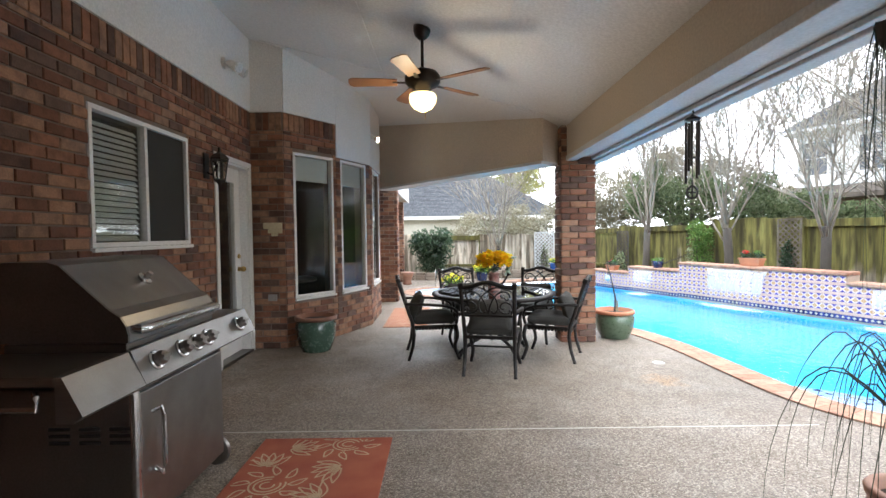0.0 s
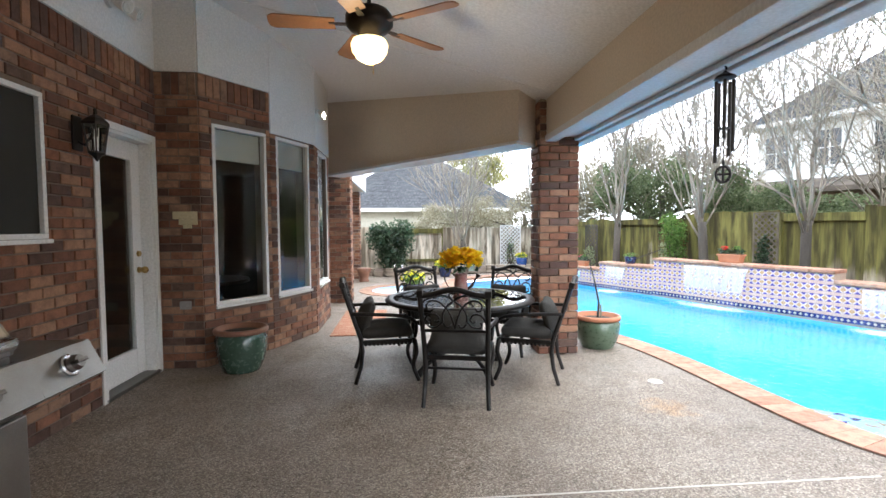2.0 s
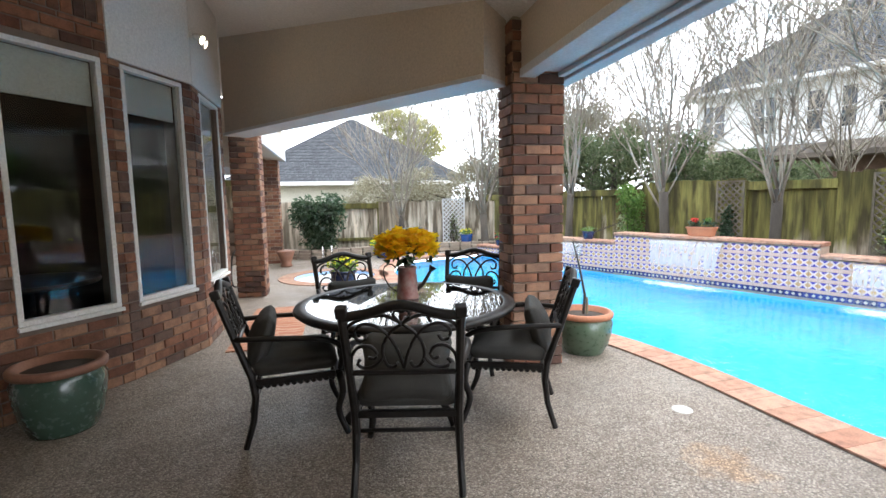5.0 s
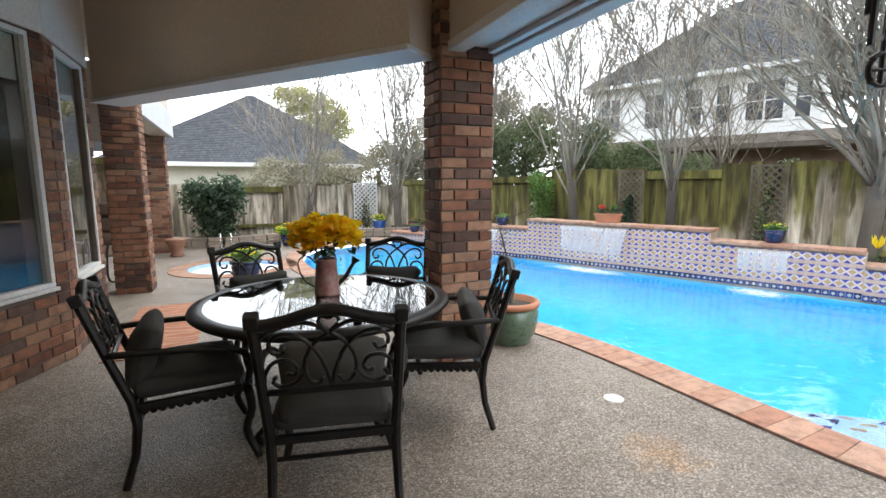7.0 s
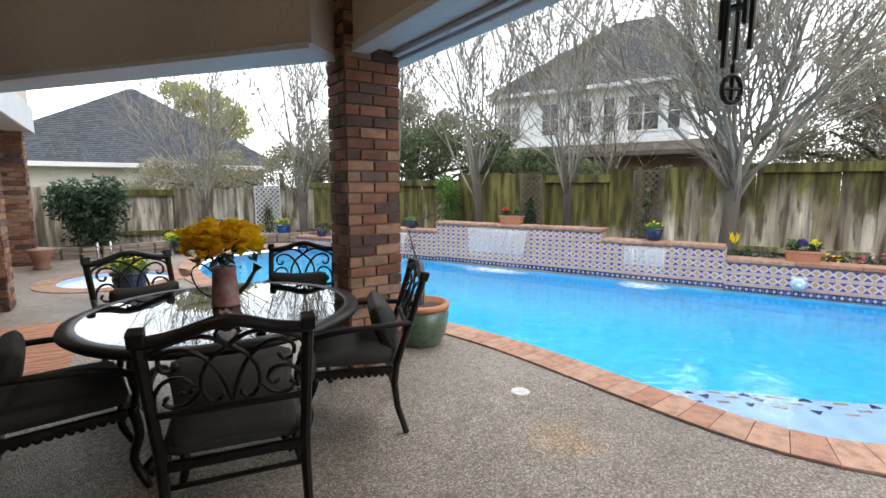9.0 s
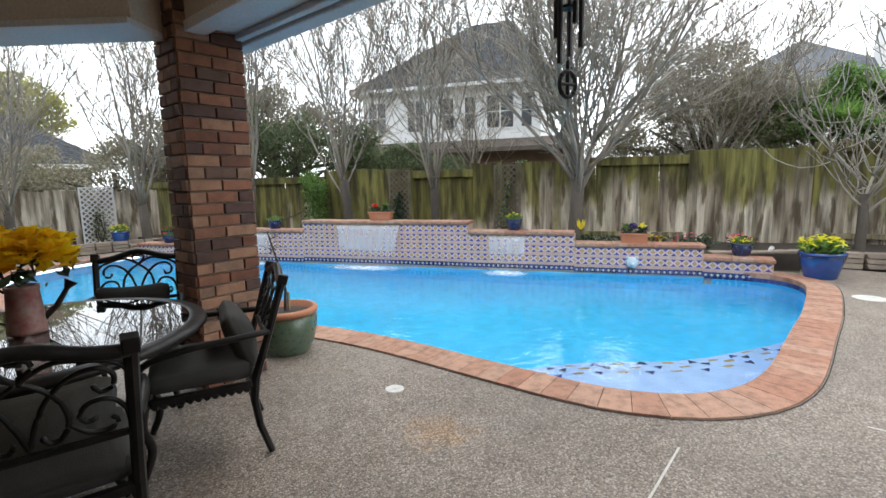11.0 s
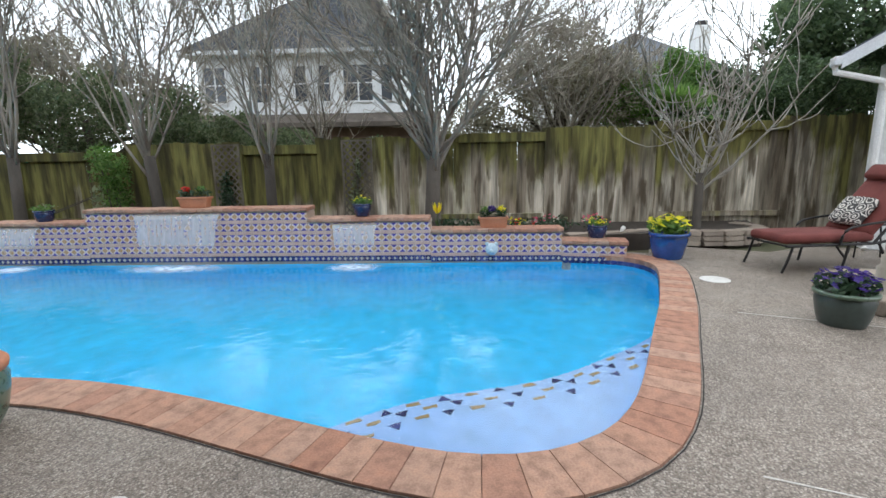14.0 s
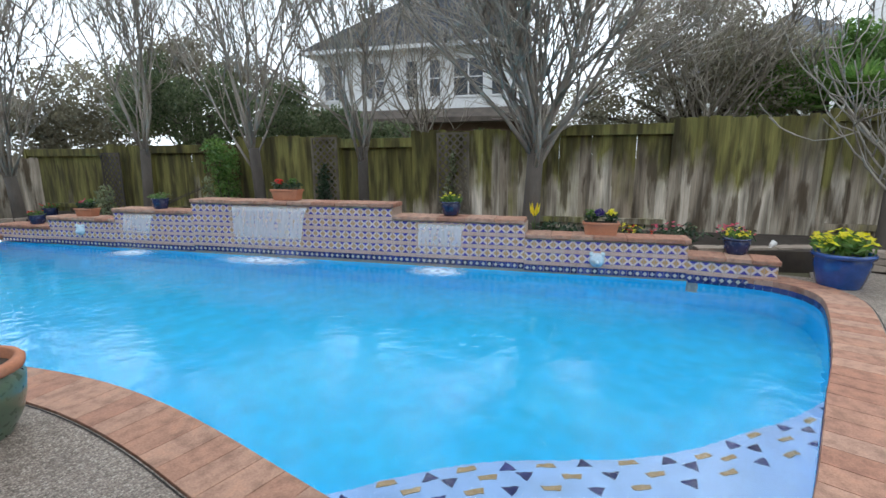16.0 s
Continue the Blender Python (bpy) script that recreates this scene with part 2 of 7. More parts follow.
M_brick, M_brick_far = brick_material("brick"), brick_material("brick_far", True)
M_mortar = surface("mortar", (0.29, 0.245, 0.20), (0.38, 0.33, 0.275), 4, 120, 0.95, 0.4)
M_mortar_house = surface("dark_brown_mortar", (0.15, 0.112, 0.09), (0.215, 0.168, 0.138), 4, 120, 0.95, 0.4)
M_deck = aggregate_material()
M_white = surface("white_paint", (0.74, 0.73, 0.70), (0.80, 0.79, 0.77), 1.2, 60, 0.55, 0.05)
M_ceiling = surface("ceiling_paint", (0.78, 0.78, 0.775), (0.83, 0.83, 0.825), 0.8, 50, 0.42, 0.06)
M_tan = surface("tan_painted_board", (0.56, 0.48, 0.39), (0.62, 0.53, 0.43), 1.0, 60, 0.55, 0.08)
M_trim = surface("pale_trim_paint", (0.60, 0.61, 0.62), (0.68, 0.69, 0.70), 2, 60, 0.5, 0.05)
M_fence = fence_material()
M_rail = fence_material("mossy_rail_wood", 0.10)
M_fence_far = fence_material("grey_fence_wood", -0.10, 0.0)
M_tile = tile_material()
M_grout = surface("tile_grout", (0.42, 0.33, 0.26), (0.50, 0.40, 0.32), 6, 80, 0.8, 0.2)
M_coping = brick_material("coping_stone", False, [(0, (0.37, 0.185, 0.120)), (0.2, (0.41, 0.225, 0.150)), (0.45, (0.44, 0.260, 0.180)), (0.65, (0.385, 0.205, 0.138)), (0.82, (0.42, 0.255, 0.18))])
M_basin = surface("pool_plaster", (0.050, 0.61, 1.0), (0.070, 0.67, 1.0), 0.8, 6, 0.7, 0.0)
M_shelf = surface("pool_shelf_plaster", (0.38, 0.58, 0.92), (0.46, 0.66, 0.96), 0.8, 6, 0.7, 0.0)
M_water = water_material()
M_soil = surface("dark_mulch", (0.030, 0.022, 0.016), (0.06, 0.045, 0.032), 5, 60, 0.95, 0.8)
M_ground = surface("lawn_and_soil", (0.07, 0.085, 0.03), (0.12, 0.10, 0.06), 0.4, 20, 0.95, 0.5)
M_iron = surface("dark_cast_aluminium", (0.016, 0.015, 0.015), (0.035, 0.032, 0.03), 9, 90, 0.42, 0.15, 0.6)
M_cushion = surface("charcoal_fabric", (0.040, 0.039, 0.036), (0.060, 0.058, 0.053), 5, 260, 0.95, 0.4)
M_steel = surface("brushed_steel", (0.30, 0.285, 0.27), (0.38, 0.365, 0.348), 2, 130, 0.38, 0.05, 1.0, stretch=(0.2, 3, 3))
M_steel_dark = surface("darkened_steel", (0.20, 0.185, 0.17), (0.27, 0.25, 0.23), 2, 100, 0.4, 0.05, 0.9)
M_chrome = surface("chrome", (0.65, 0.65, 0.66), (0.72, 0.72, 0.72), 2, 60, 0.16, 0.0, 1.0)
M_glaze_green = surface("green_glaze", (0.035, 0.075, 0.055), (0.06, 0.11, 0.08), 4, 30, 0.25, 0.08, 0, 0, 0.5)
M_glaze_sage = surface("sage_green_glaze", (0.065, 0.105, 0.068), (0.11, 0.16, 0.10), 4, 30, 0.3, 0.08, 0, 0, 0.4)
M_glaze_blue = surface("cobalt_glaze", (0.012, 0.055, 0.22), (0.02, 0.085, 0.33), 4, 30, 0.2, 0.05, 0, 0, 0.5)
M_glaze_navy = surface("navy_glaze", (0.010, 0.022, 0.075), (0.02, 0.035, 0.11), 4, 30, 0.25, 0.05, 0, 0, 0.4)
M_terracotta = surface("terracotta", (0.42, 0.165, 0.085), (0.50, 0.22, 0.12), 5, 60, 0.8, 0.2)
M_terra_rim = surface("brown_clay_rim", (0.22, 0.10, 0.065), (0.32, 0.16, 0.10), 5, 60, 0.55, 0.2)
M_bark = surface("grey_bark", (0.19, 0.165, 0.132), (0.37, 0.33, 0.275), 3, 45, 0.9, 0.7, stretch=(1, 1, 0.3))
M_bark_dark = surface("dark_damp_bark", (0.045, 0.038, 0.031), (0.12, 0.102, 0.083), 3, 45, 0.9, 0.7, stretch=(1, 1, 0.3))
M_twig = surface("pale_twigs", (0.24, 0.205, 0.160), (0.45, 0.405, 0.335), 2, 30, 0.85, 0.0)
M_glass = glass_material("window_glass", (0.92, 0.96, 0.95))
# near-black base colour stands in for the darkness indoors
M_dark = surface("painted_room_dimness", (0.018, 0.016, 0.014), (0.03, 0.027, 0.024), 2, 20, 0.9, 0.0)
M_blind = surface("white_blind", (0.70, 0.71, 0.69), (0.76, 0.77, 0.74), 3, 60, 0.6, 0.05)
M_shingle = surface("grey_shingles", (0.075, 0.082, 0.095), (0.13, 0.14, 0.155), 2.2, 9, 0.9, 0.5)
M_siding = surface("white_siding", (0.62, 0.62, 0.61), (0.70, 0.70, 0.69), 1, 20, 0.7, 0.1)
M_stone = surface("flagstone", (0.30, 0.24, 0.19), (0.40, 0.33, 0.26), 3, 50, 0.85, 0.6, 0, 0.25)
M_sealant = surface("white_joint_filler", (0.58, 0.55, 0.50), (0.66, 0.63, 0.58), 6, 80, 0.8, 0.1)
M_black_gap = surface("dark_joint", (0.02, 0.018, 0.016), (0.03, 0.027, 0.025), 6, 80, 0.9, 0.1)


# ---- shapes ----
def finish(name, bm, material, smooth=False):
    bmesh.ops.recalc_face_normals(bm, faces=bm.faces[:])
    me = bpy.data.meshes.new(name)
    bm.to_mesh(me)
    bm.free()
    me.materials.append(material)
    if smooth:
        for p in me.polygons:
            p.use_smooth = True
    return me


def part(name, bm, material, parent=None, label="", smooth=False):
    ob = new(name, finish(name, bm, material, smooth))
    ob.parent = parent
    if label:
        ob["label"] = label
    return ob


def raw(name, verts, faces, material, parent=None, smooth=False):
    me = bpy.data.meshes.new(name)
    me.from_pydata(verts, [], faces)
    me.materials.append(material)
    if smooth:
        for p in me.polygons:
            p.use_smooth = True
    ob = new(name, me)
    ob.parent = parent
    return ob


def thing(name, place, label, category, group="", rz=0):
    ob = new(name)
    ob.empty_display_size = 0.1
    ob.matrix_world = pose(*place, 0, 0, rz)
    return tagged(ob, label, category, group)


def piece(name, me, parent, m):
    ob = new(name, me)
    ob.parent = parent
    ob.matrix_basis = m
    return ob


def box(bm, x0, x1, y0, y1, z0, z1, bev=0.0, m=None):
    r = bmesh.ops.create_cube(bm, size=1)["verts"]
    for v in r:
        v.co = Vector(((x0 + x1) / 2 + v.co.x * (x1 - x0), (y0 + y1) / 2 + v.co.y * (y1 - y0), (z0 + z1) / 2 + v.co.z * (z1 - z0)))
    if bev:
        es = {e for v in r for e in v.link_edges}
        r = bmesh.ops.bevel(bm, geom=list(es), offset=bev, segments=2, affect="EDGES", profile=0.5)["verts"]
    if m is not None:
        bmesh.ops.transform(bm, matrix=m, verts=list(set(r)))
    return bm


def nb(*args, **kw):
    return box(bmesh.new(), *args, **kw)


def ring_frame(d):
    d = d.normalized()
    a = Vector((0, 0, 1)) if abs(d.z) < 0.9 else Vector((1, 0, 0))
    u = d.cross(a).normalized()
    return u, d.cross(u)


def tube_data(pts, radii, n, verts, faces):
    """Adds a tapered tube along pts to plain lists."""
    base = len(verts)
    pts = [Vector(p) for p in pts]
    for i, p in enumerate(pts):
        d = pts[min(i + 1, len(pts) - 1)] - pts[max(i - 1, 0)]
        u, w = ring_frame(d)
        r = radii[i] if isinstance(radii, (list, tuple)) else radii
        for k in range(n):
            a = 2 * math.pi * k / n
            verts.append(tuple(p + u * (r * math.cos(a)) + w * (r * math.sin(a))))
    for i in range(len(pts) - 1):
        for k in range(n):
            a, b = base + i * n + k, base + i * n + (k + 1) % n
            faces.append((a, b, b + n, a + n))
    faces.append(tuple(base + k for k in range(n))[::-1])
    faces.append(tuple(base + (len(pts) - 1) * n + k for k in range(n)))


def tube(bm, pts, radii, n=8):
    vs, fs = [], []
    tube_data(pts, radii, n, vs, fs)
    made = [bm.verts.new(v) for v in vs]
    for f in fs:
        bm.faces.new([made[i] for i in f])
    return bm


def lathe(bm, profile, n=28, centre=(0, 0)):
    rows = []
    for r, z in profile:
        if r < 1e-5:
            rows.append([bm.verts.new((centre[0], centre[1], z))])
        else:
            rows.append([bm.verts.new((centre[0] + r * math.cos(2 * math.pi * k / n), centre[1] + r * math.sin(2 * math.pi * k / n), z)) for k in range(n)])
    for a, b in zip(rows, rows[1:]):
        for k in range(n):
            q = [a[k % len(a)], a[(k + 1) % len(a)], b[(k + 1) % len(b)], b[k % len(b)]]
            u = []
            for v in q:
                if v not in u:
                    u.append(v)
            if len(u) > 2:
                bm.faces.new(u)
    return bm


def prism(bm, outline, axis, a, b):
    """Extrudes a closed 2D outline between a and b along x, y or z."""
    def at(p, h):
        return {"x": (h, p[0], p[1]), "y": (p[0], h, p[1]), "z": (p[0], p[1], h)}[axis]
    lo, hi = [bm.verts.new(at(p, a)) for p in outline], [bm.verts.new(at(p, b)) for p in outline]
    bm.faces.new(lo)
    bm.faces.new(hi[::-1])
    for i in range(len(outline)):
        j = (i + 1) % len(outline)
        bm.faces.new((lo[i], lo[j], hi[j], hi[i]))
    return bm


def curve_through(pts, step, closed=False):
    """Evenly spaced points of a Catmull-Rom curve."""
    n, out = len(pts), []
    pts = [np.array(p, float) for p in pts]
    for i in range(n if closed else n - 1):
        p = [pts[(i + k) % n] if closed else pts[min(max(i + k, 0), n - 1)] for k in (-1, 0, 1, 2)]
        m = max(2, int(np.linalg.norm(p[2] - p[1]) / 0.02))
        for k in range(m):
            s = k / m
            out.append(0.5 * (2 * p[1] + (p[2] - p[0]) * s + (2 * p[0] - 5 * p[1] + 4 * p[2] - p[3]) * s * s + (3 * p[1] - p[0] - 3 * p[2] + p[3]) * s ** 3))
    if not closed:
        out.append(pts[-1])
    out = np.array(out)
    seg = np.vstack([out, out[:1]]) if closed else out
    d = np.concatenate([[0], np.cumsum(np.linalg.norm(np.diff(seg, axis=0), axis=1))])
    m = max(2, round(d[-1] / step))
    at = np.linspace(0, d[-1], m + (0 if closed else 1), endpoint=not closed)
    return np.stack([np.interp(at, d, seg[:, k]) for k in range(seg.shape[1])], 1)


def ceil_z(x):
    return 2.66 + 0.268 * (1.8 - x)


# ---- brickwork ----
COURSE, BRICK_L = 0.077, 0.21
BRICK_V = [(-0.5, 0.012, 0), (0.5, 0.012, 0), (0.5, 0.012, 1), (-0.5, 0.012, 1),
           (-0.5, -0.006, 0), (0.5, -0.006, 0), (0.5, -0.006, 1), (-0.5, -0.006, 1),
           (-0.48, -0.011, 0.06), (0.48, -0.011, 0.06), (0.48, -0.011, 0.94), (-0.48, -0.011, 0.94)]
BRICK_F = [(0, 1, 5, 4), (1, 2, 6, 5), (2, 3, 7, 6), (3, 0, 4, 7), (4, 5, 9, 8), (5, 6, 10, 9), (6, 7, 11, 10), (7, 4, 8, 11), (8, 9, 10, 11)]
brick_me = bpy.data.meshes.new("brick")
brick_me.from_pydata(BRICK_V, [], BRICK_F)
brick_me.materials.append(M_brick)


def brickwork(parent, a, b, z0, z1, openings=(), soldier=0.0, singly=None):
    """Bricks on the face from a to b (outside to the right of that way). singly(u, z) picks those that are objects of their own."""
    a, b = Vector((*a, 0)), Vector((*b, 0))
    length = (b - a).length
    d = (b - a) / length
    inward = Vector((-d.y, d.x, 0))
    rng = random.Random(int(abs(a.x * 100) + abs(a.y * 37) + z0 * 11))
    verts, faces = [], []

    def lay(u0, u1, zb, h):
        c = a + d * ((u0 + u1) / 2)
        off = rng.uniform(-0.002, 0.002)
        m = Matrix(((d.x * (u1 - u0), inward.x, 0, c.x + inward.x * off), (d.y * (u1 - u0), inward.y, 0, c.y + inward.y * off), (0, 0, h, zb), (0, 0, 0, 1)))
        if singly and singly((u0 + u1) / 2, zb):
            piece("brick", brick_me, parent, m)
        else:
            k = len(verts)
            verts.extend(tuple(m @ Vector(v)) for v in BRICK_V)
            faces.extend(tuple(k + i for i in f) for f in BRICK_F)
    rows, z, r = [], z0, 0
    while z < z1 - soldier - 0.03:
        h = min(COURSE, z1 - soldier - z) - 0.010
        rows.append((z + 0.005, h, BRICK_L, (r % 2) * BRICK_L / 2 - BRICK_L / 2))
        z, r = z + COURSE, r + 1
    if soldier:
        rows.append((z1 - soldier + 0.005, soldier - 0.012, 0.078, 0))
    for zb, h, step, start in rows:
        free = [(0, length)]
        for o0, o1, oz0, oz1 in openings:
            if zb + h > oz0 + 0.01 and zb < oz1 - 0.01:
                free = [s for f0, f1 in free for s in ((f0, min(f1, o0)), (max(f0, o1), f1)) if s[1] - s[0] > 0.02]
        u = start
        while u < length:
            for f0, f1 in free:
                u0, u1 = max(u + 0.005, f0 + 0.001), min(u + step - 0.005, f1 - 0.001)
                if u1 - u0 > 0.015:
                    lay(u0, u1, zb, h)
            u += step
    if verts:
        raw("brickwork", verts, faces, M_brick_far, parent)["kind"] = "stuff"


def wall(name, a, b, z0, z1, thick, openings=(), material=None, label=""):
    """A wall whose outer face runs from a to b, with openings (u0, u1, z0, z1) right through."""
    a, b = Vector((*a, 0)), Vector((*b, 0))
    length = (b - a).length
    d = (b - a) / length
    inward = Vector((-d.y, d.x, 0))
    us = sorted({0, length, *[u for o in openings for u in o[:2]]})
    zs = sorted({z0, z1, *[z for o in openings for z in o[2:]]})
    bm = bmesh.new()
    for u0, u1 in zip(us, us[1:]):
        for w0, w1 in zip(zs, zs[1:]):
            if any(o[0] <= u0 and u1 <= o[1] and o[2] <= w0 and w1 <= o[3] for o in openings):
                continue
            box(bm, u0, u1, 0, thick, w0, w1)
    bmesh.ops.remove_doubles(bm, verts=bm.verts[:], dist=1e-5)
    bm.verts.index_update()
    seen = {}
    for f in bm.faces:
        seen.setdefault(tuple(sorted(v.index for v in f.verts)), []).append(f)
    bmesh.ops.delete(bm, geom=[f for fs in seen.values() if len(fs) > 1 for f in fs], context="FACES_ONLY")
    m = Matrix(((d.x, inward.x, 0, a.x), (d.y, inward.y, 0, a.y), (0, 0, 1, 0), (0, 0, 0, 1)))
    bmesh.ops.transform(bm, matrix=m, verts=bm.verts[:])
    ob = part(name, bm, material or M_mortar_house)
    return tagged(ob, label, "wall", kind="structure")


# ---- plan ----
WX = -2.28
P0, P1, P2, P3, P4 = (WX, 5.75), (-1.88, 5.75), (-1.40, 6.42), (-1.06, 7.20), (-1.06, 8.30)
WALL_TOP = 2.88
KWIN = (6.11, 7.32, 1.32, 2.28)      # along the wall from y = -3
DOOR = (7.82, 8.66, 0.0, 2.22)


def seg_len(a, b):
    return math.hypot(b[0] - a[0], b[1] - a[1])


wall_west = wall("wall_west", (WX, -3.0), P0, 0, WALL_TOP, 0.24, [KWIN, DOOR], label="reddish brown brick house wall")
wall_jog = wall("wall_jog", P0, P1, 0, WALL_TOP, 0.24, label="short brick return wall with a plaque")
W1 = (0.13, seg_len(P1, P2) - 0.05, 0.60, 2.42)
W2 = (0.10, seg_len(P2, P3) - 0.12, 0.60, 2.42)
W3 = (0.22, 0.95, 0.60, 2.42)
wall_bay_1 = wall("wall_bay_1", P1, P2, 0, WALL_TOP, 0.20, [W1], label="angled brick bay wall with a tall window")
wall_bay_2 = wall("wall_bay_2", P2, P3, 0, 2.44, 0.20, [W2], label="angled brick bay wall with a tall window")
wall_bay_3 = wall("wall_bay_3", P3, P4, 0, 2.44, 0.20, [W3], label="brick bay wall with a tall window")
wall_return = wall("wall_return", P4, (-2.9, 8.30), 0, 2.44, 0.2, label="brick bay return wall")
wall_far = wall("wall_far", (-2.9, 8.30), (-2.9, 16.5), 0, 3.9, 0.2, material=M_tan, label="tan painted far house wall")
# out-of-view wall, added in dark brick tones to lessen bounce under the ceiling
wall_back = wall("wall_back", (2.2, -3.0), (-2.5, -3.0), 0, 3.95, 0.2, material=M_brick_far, label="unseen end wall, added dark to cut bounced light")


def frieze(name, a, b, z0):
    bm = bmesh.new()
    pa, pb = Vector((*a, 0)), Vector((*b, 0))
    d = (pb - pa).normalized()
    out = Vector((d.y, -d.x, 0)) * 0.02
    inn = Vector((-d.y, d.x, 0)) * 0.2
    q = []
    for p in (pa + out, pb + out, pb + inn, pa + inn):
        q.append((bm.verts.new((p.x, p.y, z0)), bm.verts.new((p.x, p.y, ceil_z(p.x) + 0.03))))
    bm.faces.new([v[0] for v in q])
    bm.faces.new([v[1] for v in q])
    for i in range(4):
        j = (i + 1) % 4
        bm.faces.new((q[i][0], q[j][0], q[j][1], q[i][1]))
    tagged(part(name, bm, M_white), "white painted panel above the brick", "wall", kind="structure")


frieze("frieze_1", (WX, -3.0), P0, WALL_TOP)
frieze("frieze_2", P0, P1, WALL_TOP)
frieze("frieze_3", P1, P2, WALL_TOP)
frieze("frieze_4", P2, P3, 2.44)
frieze("frieze_5", P3, P4, 2.44)
frieze("frieze_6", P4, (-2.9, 8.3), 2.44)

# vaulted ceiling, one slab with batten strips over its board joints
bm = bmesh.new()
outline = [(-3.1, -3.2), (1.80, -3.2), (1.80, 6.10), (-0.90, 9.75), (-0.90, 14.0), (-3.1, 14.0)]
lo = [bm.verts.new((x, y, ceil_z(x))) for x, y in outline]
hi = [bm.verts.new((x, y, ceil_z(x) + 0.16)) for x, y in outline]
bm.faces.new(lo)
bm.faces.new(hi)
for i in range(len(outline)):
    j = (i + 1) % len(outline)
    bm.faces.new((lo[i], lo[j], hi[j], hi[i]))
for x0, x1, y0, y1 in ((-0.678, -0.656, -3, 5.65), (0.548, 0.570, -3, 5.65), (-2.1, 1.55, 5.645, 5.667), (-2.2, 1.55, 1.645, 1.667)):
    q = [(x0, y0), (x1, y0), (x1, y1), (x0, y1)]
    a = [bm.verts.new((x, y, ceil_z(x) + 0.01)) for x, y in q]
    b = [bm.verts.new((x, y, ceil_z(x) - 0.009)) for x, y in q]
    bm.faces.new(b)
    for i in range(4):
        j = (i + 1) % 4
        bm.faces.new((a[i], a[j], b[j], b[i]))
tagged(part("ceiling", bm, M_ceiling), "white painted sloping patio ceiling", "ceiling", kind="structure")


def beam_between(name, a, b, depth, z0, material, label):
    """An upright board-faced beam whose near face runs from a to b and whose top follows the ceiling."""
    bm = bmesh.new()
    pa, pb = Vector((*a, 0)), Vector((*b, 0))
    d = (pb - pa).normalized()
    back = Vector((-d.y, d.x, 0)) * depth
    q = []
    for p in (pa, pb, pb + back, pa + back):
        q.append((bm.verts.new((p.x, p.y, z0)), bm.verts.new((p.x, p.y, ceil_z(min(p.x, 1.8)) + 0.10))))
    bm.faces.new([v[0] for v in q])
    bm.faces.new([v[1] for v in q])
    for i in range(4):
        j = (i + 1) % 4
        bm.faces.new((q[i][0], q[j][0], q[j][1], q[i][1]))
    ob = tagged(part(name, bm, material), label, "beam", kind="structure")
    return ob, d, Vector((d.y, -d.x, 0))


# added out of view: keeps pool-side sky light off the house wall
wall_side = wall("wall_side", (1.62, -3.0), (1.62, -0.45), 0, 2.33, 0.30, material=M_brick_far, label="unseen wall added to block sky light at the patio's start")
# beam along the pool side: inner face, stepped soffit, gutter outside
tagged(part("beam_pool", nb(1.60, 1.97, -3.0, 5.90, 2.33, 2.86), M_tan), "tan painted beam along the pool side", "beam", kind="structure")
bm = nb(1.585, 1.715, -3.0, 5.88, 2.272, 2.335, bev=0.006)
box(bm, 1.735, 1.955, -3.0, 5.88, 2.322, 2.334, bev=0.003)
box(bm, 1.90, 1.955, -3.0, 5.88, 2.285, 2.320, bev=0.008)
tagged(part("trim", bm, M_trim), "pale painted boards under the beam", "trim", kind="structure")
bm = nb(1.972, 2.10, -3.0, 6.35, 2.27, 2.41, bev=0.014)
box(bm, 2.085, 2.112, -3.0, 6.35, 2.395, 2.42, bev=0.006)
tagged(part("gutter", bm, M_trim), "pale grey metal roof gutter", "gutter", kind="structure")
beam_ob, bd, bn = beam_between("beam_cross", (1.53, 6.02), (-0.95, 9.28), 0.30, 2.27, M_tan, "tan painted diagonal beam between the columns")
bm = bmesh.new()
pa, pb = Vector((1.53, 6.02, 0)) + bn * 0.012, Vector((-0.95, 9.28, 0)) + bn * 0.012
L = (pb - pa).length
m = Matrix(((bd.x, -bn.x, 0, pa.x), (bd.y, -bn.y, 0, pa.y), (0, 0, 1, 0), (0, 0, 0, 1)))
box(bm, 0, L, 0, 0.34, 2.235, 2.272, bev=0.006)
bmesh.ops.transform(bm, matrix=m, verts=bm.verts[:])
tagged(part("trim", bm, M_trim), "pale painted trim board under the beam", "trim", kind="structure")
tagged(part("beam_far", nb(-1.30, -0.95, 9.9, 13.6, 2.30, 3.3), M_tan), "tan painted beam over the far columns", "beam", kind="structure")
tagged(part("trim", nb(-0.945, -0.90, 9.95, 13.6, 2.28, 2.72, bev=0.005), M_trim), "white painted fascia of the far porch", "trim", kind="structure")
tagged(part("beam_end", nb(-2.9, -1.44, 13.56, 13.84, 2.14, 3.62), M_tan), "tan painted beam at the far porch's end", "beam", kind="structure")
tagged(part("trim", nb(-2.9, -1.44, 13.52, 13.56, 1.98, 2.16, bev=0.005), M_trim), "white painted board under the far beam", "trim", kind="structure")
